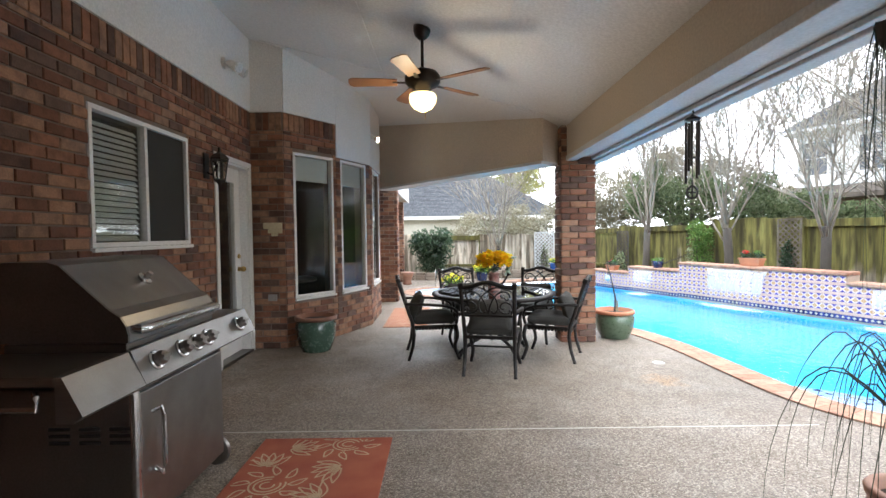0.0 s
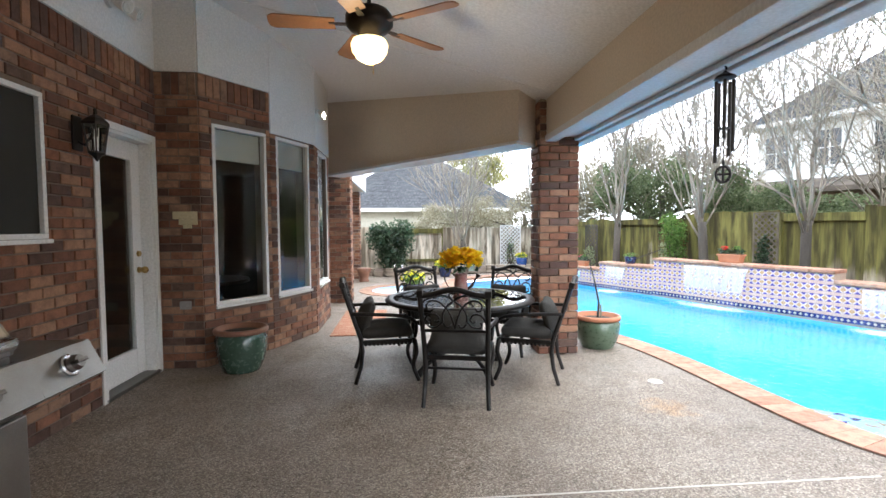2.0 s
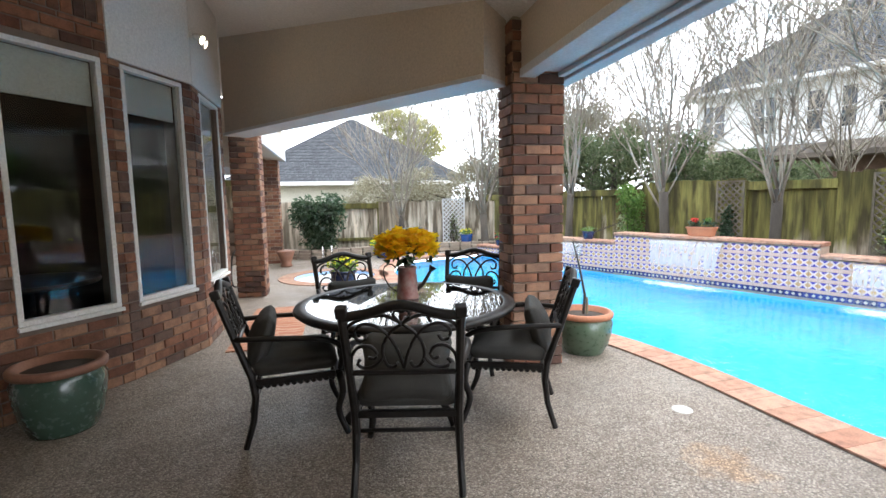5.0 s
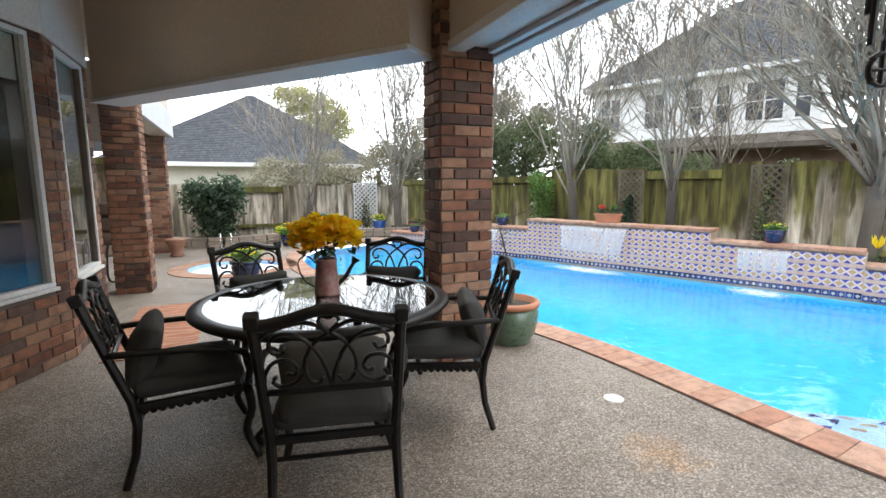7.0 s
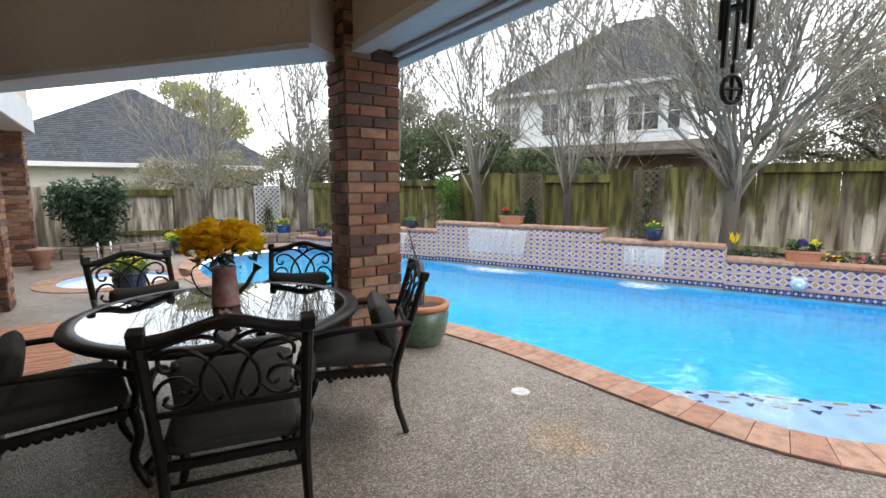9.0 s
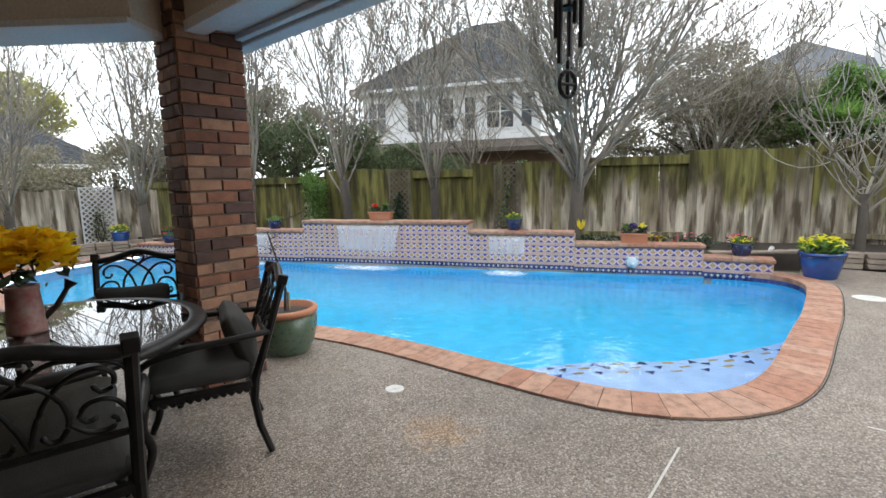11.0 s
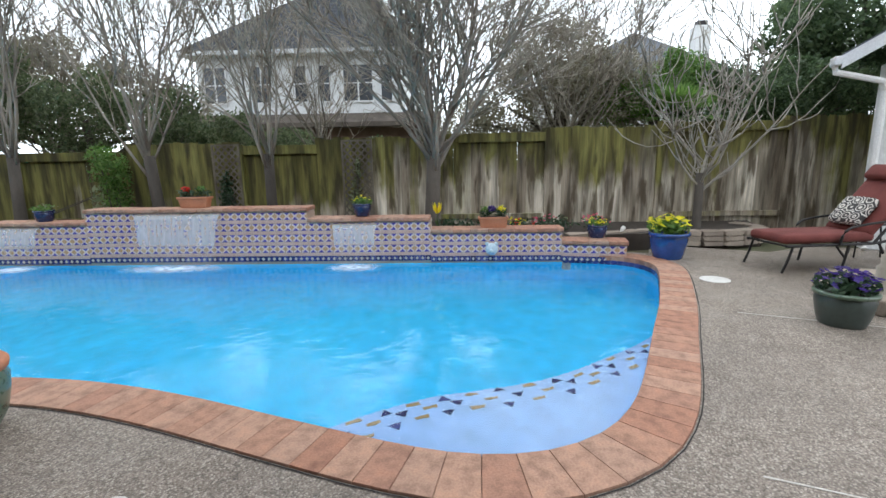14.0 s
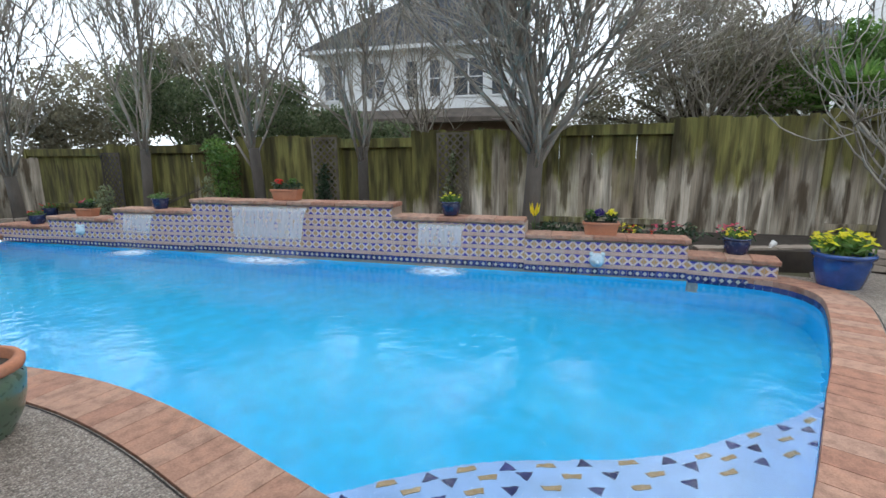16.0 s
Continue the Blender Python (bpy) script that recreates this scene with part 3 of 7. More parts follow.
# roof over the patio, seen only from outside
bm = bmesh.new()
outline = [(-3.1, -3.2), (2.10, -3.2), (2.10, 6.34), (1.75, 6.36), (-0.72, 9.62), (-0.72, 14.2), (-3.1, 14.2)]
lo = [bm.verts.new((x, y, 2.87 + 0.287 * (2.10 - x))) for x, y in outline]
hi = [bm.verts.new((x, y, 3.01 + 0.287 * (2.10 - x))) for x, y in outline]
bm.faces.new(lo)
bm.faces.new(hi)
for i in range(len(outline)):
    j = (i + 1) % len(outline)
    bm.faces.new((lo[i], lo[j], hi[j], hi[i]))
tagged(part("roof", bm, M_shingle), "grey shingled patio roof", "roof", kind="structure")


def column(name, x0, x1, y0, y1, top, label):
    ob = tagged(part(name, nb(x0 + 0.012, x1 - 0.012, y0 + 0.012, y1 - 0.012, 0, top), M_mortar), label, "column", kind="structure")
    e = 0.0
    for a, b in (((x0, y0), (x1, y0)), ((x1, y0), (x1, y1)), ((x1, y1), (x0, y1)), ((x0, y1), (x0, y0))):
        brickwork(ob, a, b, e, top - 0.02, singly=lambda u, z: True)
    return ob


# ---- pool ----
PA = radians(22.34)
PN, PU = Vector((math.cos(PA), math.sin(PA), 0)), Vector((-math.sin(PA), math.cos(PA), 0))
POFF = 8.754


def at_wall(s, o=0.0, z=0.0):
    """A point of the tiled wall's plane, s metres along it and o metres behind it."""
    return PN * (POFF + o) + PU * s + Vector((0, 0, z))


near_edge = [tuple(at_wall(0.90))[:2], (7.85, 3.60), (7.80, 3.28), (7.55, 3.05), (7.10, 2.97), (6.00, 2.96), (5.20, 3.00), (4.22, 3.05), (3.79, 3.12),
             (3.52, 3.24), (3.30, 3.45), (3.16, 3.74), (3.10, 4.08), (3.07, 4.60), (3.03, 5.40), (2.95, 6.00), (2.82, 6.50), (2.60, 7.05), (2.25, 7.75),
             (1.85, 8.55), (1.50, 9.30), (1.32, 10.0), (1.22, 10.8), (1.25, 11.7), (1.45, 12.6), (1.80, 13.2), (2.5, 13.6), (3.2, 13.78), tuple(at_wall(11.5))[:2]]
edge = curve_through(near_edge, 0.155)
wall_run = [np.array(tuple(at_wall(s))[:2]) for s in np.arange(11.2, 1.0, -0.4)]
loop = np.vstack([edge, wall_run])


def offset_loop(pts, o, closed=True):
    nxt, prv = np.roll(pts, -1, 0), np.roll(pts, 1, 0)
    d = nxt - prv
    if not closed:
        d[0], d[-1] = pts[1] - pts[0], pts[-1] - pts[-2]
    d /= np.linalg.norm(d, axis=1)[:, None]
    return pts + o * np.stack([-d[:, 1], d[:, 0]], 1)


# the loop runs clockwise seen from above, so its left side is outside
outer_edge = offset_loop(edge, 0.31, False)
hole = np.vstack([outer_edge, [np.array(tuple(at_wall(s, 0.16))[:2]) for s in np.arange(11.2, 1.0, -0.4)]])


def sheet(name, outer, hole_loops, z, material, skirt=0.0):
    bm = bmesh.new()
    es = []
    for lp in (outer, *hole_loops):
        vs = [bm.verts.new((float(p[0]), float(p[1]), z)) for p in lp]
        es += [bm.edges.new((vs[i], vs[(i + 1) % len(vs)])) for i in range(len(vs))]
    bmesh.ops.triangle_fill(bm, use_beauty=True, use_dissolve=False, edges=es)
    if skirt:
        rim = [e for e in bm.edges if len(e.link_faces) == 1]
        r = bmesh.ops.extrude_edge_only(bm, edges=rim)["geom"]
        for v in r:
            if isinstance(v, bmesh.types.BMVert):
                v.co.z -= skirt
    for f in bm.faces:
        if f.normal.z < 0 and abs(f.normal.z) > 0.5:
            f.normal_flip()
    me = bpy.data.meshes.new(name)
    bm.to_mesh(me)
    bm.free()
    me.materials.append(material)
    return new(name, me)


spa = [(0.10 + 1.00 * math.cos(a), 11.2 + 1.00 * math.sin(a)) for a in np.linspace(0, 2 * math.pi, 40, endpoint=False)]
spa_in = [(0.10 + 0.72 * math.cos(a), 11.2 + 0.72 * math.sin(a)) for a in np.linspace(0, 2 * math.pi, 40, endpoint=False)]
big = [(-250, -250), (250, -250), (250, 250), (-250, 250)]
tagged(sheet("ground", big, [hole, spa_in], -0.05, M_ground), "garden soil and lawn", "ground", kind="structure")
deck_outline = [(-2.30, -6.0), (7.0, -6.0), (9.6, -3.0), (9.6, 1.0), (8.9, 1.6), (8.95, 2.6), (8.6, 3.1), tuple(at_wall(-0.30, 0.10))[:2], tuple(at_wall(0.9, 0.40))[:2],
                tuple(at_wall(11.5, 0.40))[:2], (3.4, 14.6), (1.2, 14.3), (-0.4, 13.9), (-1.1, 14.6), (-2.9, 14.6), (-2.9, 6.5), (-2.30, 5.9)]
tagged(sheet("patio_deck", deck_outline, [hole, spa_in], 0.0, M_deck, 0.06), "exposed aggregate concrete pool deck", "floor", kind="structure")

# basin and shallow shelf
bm = bmesh.new()
top = [bm.verts.new((p[0], p[1], -0.095)) for p in loop]
bot = [bm.verts.new((p[0], p[1], -1.0)) for p in loop]
for i in range(len(loop)):
    j = (i + 1) % len(loop)
    bm.faces.new((top[i], top[j], bot[j], bot[i]))
bmesh.ops.triangle_fill(bm, use_beauty=True, edges=[bm.edges.get((bot[i], bot[(i + 1) % len(bot)])) for i in range(len(bot))])
pool_ob = tagged(part("pool_basin", bm, M_basin), "pale blue plastered swimming pool basin", "pool", kind="structure")
shelf_edge = curve_through([(3.065, 4.90), (3.34, 4.73), (3.55, 4.60), (3.84, 4.38), (4.05, 4.15), (4.32, 3.80), (4.60, 3.54), (4.92, 3.34), (5.28, 3.12), (5.60, 2.98)], 0.1)
rim = [p for p in edge if p[1] < 4.90 and p[0] < 5.58][::-1]
rim = curve_through(rim, 0.05)
at_rim = np.linspace(0, len(rim) - 1, len(shelf_edge))
rim = np.stack([np.interp(at_rim, np.arange(len(rim)), rim[:, k]) for k in (0, 1)], 1)
bm = bmesh.new()
strips = []
for p, q in zip(shelf_edge, rim):
    strips.append([bm.verts.new((p[0], p[1], -0.99)), *[bm.verts.new((p[0] + (q[0] - p[0]) * f, p[1] + (q[1] - p[1]) * f, -0.34)) for f in (0.0, 0.5, 1.0)]])
for r0, r1 in zip(strips, strips[1:]):
    for k in range(3):
        bm.faces.new((r0[k], r1[k], r1[k + 1], r0[k + 1]))
tagged(part("pool_shelf", bm, M_shelf), "shallow pale tanning shelf under water", "pool", kind="structure")
bm = bmesh.new()
vs = [bm.verts.new((p[0], p[1], -0.10)) for p in loop]
bmesh.ops.triangle_fill(bm, use_beauty=True, edges=[bm.edges.new((vs[i], vs[(i + 1) % len(vs)])) for i in range(len(vs))])
me = bpy.data.meshes.new("pool_water")
bmesh.ops.recalc_face_normals(bm, faces=bm.faces[:])
for f in bm.faces:
    if f.normal.z < 0:
        f.normal_flip()
bm.to_mesh(me)
bm.free()
me.materials.append(M_water)
water = tagged(new("water", me), "clear rippled blue pool water", "water", kind="structure")
water.visible_shadow = False

# spa with its own stone ring
bm = lathe(bmesh.new(), [(0.715, 0.0), (0.715, -0.8), (0, -0.8)], 40, (0.10, 11.2))
tagged(part("spa_basin", bm, M_shelf), "pale blue spa basin", "spa", kind="structure")
M_foam = surface("white_foam", (0.66, 0.72, 0.76), (0.82, 0.84, 0.86), 9, 40, 0.4, 0.5)
bm = bmesh.new()
lathe(bm, [(0.0, -0.02), (0.2, -0.015), (0.4, -0.03), (0.55, -0.04), (0.714, -0.06)], 40, (0.10, 11.2))
for v in bm.verts:
    v.co.z += 0.02 * noise.noise(v.co * 7)
tagged(part("spa_water", bm, M_foam, None, "", True), "white bubbling spa water", "water", kind="structure")


def slab_mesh(name, material, w, d, h, bev=0.012):
    """A stone from y = 0 (front) to y = d, top at z = 0."""
    bm = nb(-w / 2, w / 2, 0, d, -h, 0, bev=bev)
    return finish(name, bm, material)


# ---- fence ----
FOFF = 10.6


def board_mesh(w, h, cut, material):
    bm = bmesh.new()
    prism(bm, [(-w / 2, 0), (w / 2, 0), (w / 2, h - cut), (w / 2 - cut, h), (-w / 2 + cut, h), (-w / 2, h - cut)], "y", -0.0045, 0.0045)
    return finish("board", bm, material)


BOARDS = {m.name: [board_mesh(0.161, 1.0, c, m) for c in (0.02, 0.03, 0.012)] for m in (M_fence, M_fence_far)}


def fence_run(name, a, b, sections, label, wood=M_fence):
    """sections: (start, end, top, face): face 1 shows the boards in front, 0 shows rails and posts in front."""
    a, b = Vector((*a, 0)), Vector((*b, 0))
    d = (b - a).normalized()
    back = Vector((-d.y, d.x, 0))
    ob = tagged(new(name), label, "fence")
    ob.matrix_world = Matrix.Translation(a)
    rng = random.Random(len(name))
    for s0, s1, top, face in sections:
        n = max(1, round((s1 - s0) / 0.150))
        for i in range(n):
            s = s0 + (i + 0.5) * (s1 - s0) / n
            p = d * s + back * ((0.0 if face else 0.055) + rng.uniform(-0.007, 0.007))
            h = top + rng.uniform(-0.025, 0.02) - (0.04 if not face else 0)
            m = Matrix(((d.x, back.x, 0, p.x), (d.y, back.y, 0, p.y), (0, 0, h - 0.02, 0.02), (0, 0, 0, 1))) @ pose(0, 0, 0, 0, rng.uniform(-0.3, 0.3), 0)
            piece("board", rng.choice(BOARDS[wood.name]), ob, m)
        mm = Matrix(((d.x, back.x, 0, 0), (d.y, back.y, 0, 0), (0, 0, 1, 0), (0, 0, 0, 1)))
        for z in (0.28, top - 0.16):
            hh = 0.15 if (not face and z > 1) else 0.085
            y0 = 0.012 if face else -0.035
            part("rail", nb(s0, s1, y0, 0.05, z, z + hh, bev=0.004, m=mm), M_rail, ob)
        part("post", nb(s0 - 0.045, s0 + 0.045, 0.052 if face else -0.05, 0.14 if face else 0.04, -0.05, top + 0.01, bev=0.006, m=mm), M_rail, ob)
    return ob


fa, fb = at_wall(-8.5, FOFF - POFF), at_wall(13.45, FOFF - POFF)
S0 = -8.5


def sec(s0, s1, top, face):
    return (s0 - S0, s1 - S0, top, face)


fence_run("pool_fence", tuple(fb)[:2], tuple(fa)[:2],
          [(13.45 - s1, 13.45 - s0, top, face) for s0, s1, top, face in (
              (-8.5, -6.1, 1.92, 1), (-6.1, -3.15, 1.92, 1), (-3.15, -1.05, 1.86, 0), (-1.05, 0.85, 1.80, 1), (0.85, 2.72, 1.74, 0), (2.72, 4.75, 1.70, 1), (4.75, 6.10, 1.60, 0),
              (6.10, 8.15, 1.66, 1), (8.15, 10.15, 1.54, 0), (10.15, 11.3, 1.55, 1), (11.3, 13.45, 1.50, 0))],
          "weathered wooden fence, green with algae in patches")
fence_run("back_fence", (-9.0, 15.55), (float(fb.x), 15.65),
          [(0, 2.4, 1.98, 1), (2.4, 4.8, 1.98, 1), (4.8, 7.2, 1.98, 0), (7.2, 9.0, 1.36, 1), (9.0, 10.3, 1.32, 0), (10.3, 12.6, 1.34, 1), (12.6, 9.0 + float(fb.x), 1.32, 1)],
          "low grey weathered wooden fence", M_fence_far)


def trellis(place, rz, w, h, material, label):
    ob = thing("trellis", place, label, "trellis", "", rz)
    for x in (-w / 2, w / 2):
        part("rail", nb(x - 0.015, x + 0.015, -0.012, 0.012, 0, h), material, ob)
    for z in (0.05, h - 0.015):
        part("rail", nb(-w / 2, w / 2, -0.012, 0.012, z - 0.015, z + 0.015), material, ob)
    step = 0.12
    for sgn in (1, -1):
        k = -w / 2 - h
        while k < w / 2 + h:
            pts = []
            z0, z1 = 0.05, h - 0.02
            x0, x1 = (k, k + (z1 - z0)) if sgn > 0 else (k + (z1 - z0), k)
            lo, hi = (0, 1)
            t0, t1 = 0.0, 1.0
            dx = x1 - x0
            for lim, s in ((-w / 2, 1), (w / 2, -1)):
                a0, a1 = s * (x0 - lim), s * (x1 - lim)
                if a0 < 0 and a1 < 0:
                    t0, t1 = 1, 0
                elif a0 < 0:
                    t0 = max(t0, a0 / (a0 - a1))
                elif a1 < 0:
                    t1 = min(t1, a0 / (a0 - a1))
            if t1 - t0 > 0.05:
                p, q = (x0 + dx * t0, z0 + (z1 - z0) * t0), (x0 + dx * t1, z0 + (z1 - z0) * t1)
                ln = math.hypot(q[0] - p[0], q[1] - p[1])
                ang = math.degrees(math.atan2(q[1] - p[1], q[0] - p[0]))
                bmx = nb(0, ln, -0.004, 0.004, -0.013, 0.013, m=pose(p[0], 0.006 * sgn, p[1], 0, -ang, 0))
                part("slat", bmx, material, ob)
            k += step
    return ob


# ---- plants ----
def leaf_cloud(name, blobs, count, size, material, seed, parent=None, shell=0.55):
    """Many small bent leaves scattered through uneven ellipsoids (x, y, z, rx, ry, rz)."""
    rng = np.random.default_rng(seed)
    vol = np.array([b[3] * b[4] * b[5] for b in blobs]) ** 0.75
    which = rng.choice(len(blobs), count, p=vol / vol.sum())
    bl = np.array(blobs)[which]
    d = rng.normal(size=(count, 3))
    d /= np.linalg.norm(d, axis=1)[:, None]
    r = shell + (1 - shell) * rng.random(count) ** 0.6
    r *= 1 + 0.22 * np.sin(d[:, 0] * 5 + bl[:, 0] * 3) * np.cos(d[:, 2] * 6 + d[:, 1] * 4)
    c = bl[:, :3] + d * r[:, None] * bl[:, 3:]
    a = rng.normal(size=(count, 3))
    a /= np.linalg.norm(a, axis=1)[:, None]
    b = np.cross(a, rng.normal(size=(count, 3)))
    b /= np.linalg.norm(b, axis=1)[:, None]
    s = size * rng.uniform(0.6, 1.35, count)[:, None]
    v = np.stack([c - a * s, c + b * s * 0.42, c + a * s, c - b * s * 0.42], 1).reshape(-1, 3)
    f = np.arange(count * 4).reshape(-1, 4)
    return raw(name, v.tolist(), f.tolist(), material, parent)


M_leaf_ever = leaf_material("evergreen_leaves", [(0.035, 0.060, 0.027), (0.065, 0.105, 0.045), (0.11, 0.15, 0.07)])
M_leaf_bright = leaf_material("bright_leaves", [(0.055, 0.12, 0.022), (0.10, 0.19, 0.040), (0.15, 0.22, 0.06)])
M_leaf_olive = leaf_material("olive_leaves", [(0.10, 0.130, 0.065), (0.17, 0.200, 0.105), (0.25, 0.27, 0.16)])
M_leaf_dark = leaf_material("dark_glossy_leaves", [(0.018, 0.038, 0.020), (0.038, 0.070, 0.034), (0.10, 0.14, 0.09)], 0.3)
M_yellow = leaf_material("yellow_petals", [(0.80, 0.42, 0.006), (0.86, 0.54, 0.012), (0.78, 0.34, 0.005)])
M_lemon = leaf_material("lemon_petals", [(0.75, 0.60, 0.02), (0.80, 0.68, 0.06)])
M_red = leaf_material("red_petals", [(0.45, 0.03, 0.02), (0.60, 0.05, 0.03)])
M_pink = leaf_material("pink_petals", [(0.50, 0.05, 0.10), (0.62, 0.13, 0.20)])
M_violet = leaf_material("violet_petals", [(0.035, 0.02, 0.12), (0.07, 0.04, 0.22)])
M_stem = leaf_material("green_stems", [(0.05, 0.09, 0.03), (0.08, 0.13, 0.04)])


def grow(rng, start, way, length, radius, depth, out, bend=0.16, lift=0.35, kids=(9, 7, 5), spread=0.55, tip=0.0026):
    """A branch with its own branches; out: one list of (points, radii) a depth."""
    n = 7 if depth == 0 else 5 if depth == 1 else 4
    p, d, pts, rad = Vector(start), Vector(way).normalized(), [Vector(start)], [radius]
    for i in range(n):
        d = (d + Vector((rng.uniform(-1, 1), rng.uniform(-1, 1), rng.uniform(-0.4, 0.6))) * bend + Vector((0, 0, lift * 0.18))).normalized()
        p = p + d * (length / n)
        pts.append(p.copy())
        rad.append(max(tip, radius * (1 - 0.86 * (i + 1) / n)))
    out[min(depth, len(out) - 1)].append((pts, rad))
    if depth >= len(kids):
        return
    for k in range(kids[depth]):
        f = rng.uniform(0.12, 0.98)
        i = min(n - 1, int(f * n))
        q = pts[i].lerp(pts[i + 1], f * n - i)
        side = Vector((rng.uniform(-1, 1), rng.uniform(-1, 1), rng.uniform(-0.45, 0.35))).normalized()
        dd = (pts[i + 1] - pts[i]).normalized()
        grow(rng, q, dd + side * spread * rng.uniform(0.6, 1.3), length * (rng.uniform(0.36, 0.68) if depth == 0 else rng.uniform(0.26, 0.50)), rad[i] * rng.uniform(0.40, 0.62) + tip * 0.8, depth + 1, out, bend, lift, kids, spread, tip)


M_bud = leaf_material("pale_opening_buds", [(0.30, 0.28, 0.17), (0.40, 0.38, 0.25), (0.46, 0.43, 0.32)])


def bare_tree(name, place, seed, height=4.6, fork=1.35, trunk_r=0.085, limbs=11, label="", lean=(0, 0), kids=(8, 6, 4), open_=0.55, bend=0.15, lift=0.35, bark=None, twig=None, trunk_mat=None, spread=1.0, tip=0.0026, thick=1.0, zs=(-0.18, 0.16), buds=0):
    rng = random.Random(seed)
    ob = thing(name, place, label, "tree", "bare trees along the fence")
    vs, fs = [], []
    tube_data([(0, 0, -0.1), (0.0, 0, 0.05), (lean[0] * 0.4, lean[1] * 0.4, fork * 0.5), (lean[0], lean[1], fork + 0.12)], [trunk_r * 1.5, trunk_r * 1.15, trunk_r, trunk_r * 0.95], 12, vs, fs)
    raw("trunk", vs, fs, trunk_mat or M_bark_dark, ob, True)
    out = [[], [], [], []]
    for k in range(limbs):
        a = 2 * math.pi * (k + rng.uniform(-0.3, 0.3)) / limbs
        o = open_ * rng.uniform(0.35, 1.15)
        z = fork + rng.uniform(*zs)
        grow(rng, (lean[0], lean[1], z), (math.cos(a) * o, math.sin(a) * o, 1.0), (height - fork) * rng.uniform(0.7, 1.08), trunk_r * rng.uniform(0.22, 0.42) * thick, 0, out, bend, lift, kids, spread, tip)
    for nm, lists, n, mt in (("scaffold", out[:1], 6, bark or M_bark), ("crown", out[1:], 3, twig or M_twig)):
        vs, fs = [], []
        for lst in lists:
            for pts, rad in lst:
                tube_data(pts, rad, n, vs, fs)
        raw(nm, vs, fs, mt, ob, True)
    if buds:
        vs, fs = [], []
        for pts, rad in out[2] + out[3]:
            for k in range(buds):
                f = rng.uniform(0.1, 1) * (len(pts) - 1)
                i = min(len(pts) - 2, int(f))
                p = pts[i].lerp(pts[i + 1], f - i)
                a = Vector((rng.gauss(0, 1), rng.gauss(0, 1), rng.gauss(0, 1))).normalized() * rng.uniform(0.012, 0.024)
                b = a.cross(Vector((rng.gauss(0, 1), rng.gauss(0, 1), rng.gauss(0, 1)))).normalized() * 0.008
                n = len(vs)
                vs += [tuple(p - b), tuple(p + a * 0.5 - b * 0.4), tuple(p + a), tuple(p + b)]
                fs.append((n, n + 1, n + 2, n + 3))
        raw("foliage", vs, fs, M_bud, ob)["label"] = "small pale green opening buds"
    return ob


def flowering(ob, z, radius, height, leaf_n, bloom_n, leaf_mat, bloom_mat, seed, leaf=0.035, bloom=0.03):
    leaf_cloud("leaves", [(0, 0, z + height * 0.35, radius, radius, height * 0.45)], leaf_n, leaf, leaf_mat, seed, ob, 0.1)
    rng = random.Random(seed)
    vs, fs = [], []
    for i in range(bloom_n):
        a, r = rng.uniform(0, 6.28), radius * math.sqrt(rng.random()) * 1.02
        c = Vector((r * math.cos(a), r * math.sin(a), z + height * rng.uniform(0.55, 1.0) - 0.25 * height * (r / radius) ** 2))
        up = Vector((rng.uniform(-0.7, 0.7), rng.uniform(-0.7, 0.7), 1)).normalized()
        u, w = ring_frame(up)
        k = len(vs)
        vs.append(tuple(c - up * bloom * 0.25))
        for j in range(10):
            b = 2 * math.pi * j / 10
            rr = bloom * (1.0 if j % 2 else 0.62)
            vs.append(tuple(c + (u * math.cos(b) + w * math.sin(b)) * rr + up * bloom * 0.1))
        for j in range(10):
            fs.append((k, k + 1 + j, k + 1 + (j + 1) % 10))
    raw("blossom", vs, fs, bloom_mat, ob)


def pot_profile(r_top, r_base, h, rim, wall_t=0.02, belly=0.0):
    mid = (r_top + r_base) / 2 + belly
    return [(0, 0.0), (r_base, 0.0), (r_base + 0.004, 0.01), ((mid + r_base) / 2 + belly * 0.4, h * 0.25), (mid, h * 0.5), ((mid + r_top) / 2 + belly * 0.3, h * 0.75), (r_top - rim * 0.4, h - rim)], \
           [(r_top - rim * 0.5, h - rim), (r_top + rim * 0.25, h - rim * 0.9), (r_top + rim * 0.35, h - rim * 0.3), (r_top + rim * 0.1, h), (r_top - wall_t, h), (r_top - wall_t * 1.2, h - 0.05), (0, h - 0.055)]


def pot(name, place, r_top, r_base, h, body_mat, rim_mat, label, rim=0.04, belly=0.03, soil=True, group="", category="plant pot"):
    ob = thing(name, place, label, category, group)
    body, edge_p = pot_profile(r_top, r_base, h, rim, 0.025, belly)
    part("body", lathe(bmesh.new(), body, 32), body_mat, ob, "", True)
    part("rim", lathe(bmesh.new(), edge_p, 32), rim_mat, ob, "", True)
    if soil:
        part("soil", lathe(bmesh.new(), [(r_top - 0.03, h - 0.05), (0, h - 0.03)], 20), M_soil, ob)
    return ob


# ---- windows and door of the house ----
M_screen = surface("dark_screen_mesh", (0.020, 0.020, 0.019), (0.028, 0.028, 0.026), 2, 200, 0.85, 0.1)


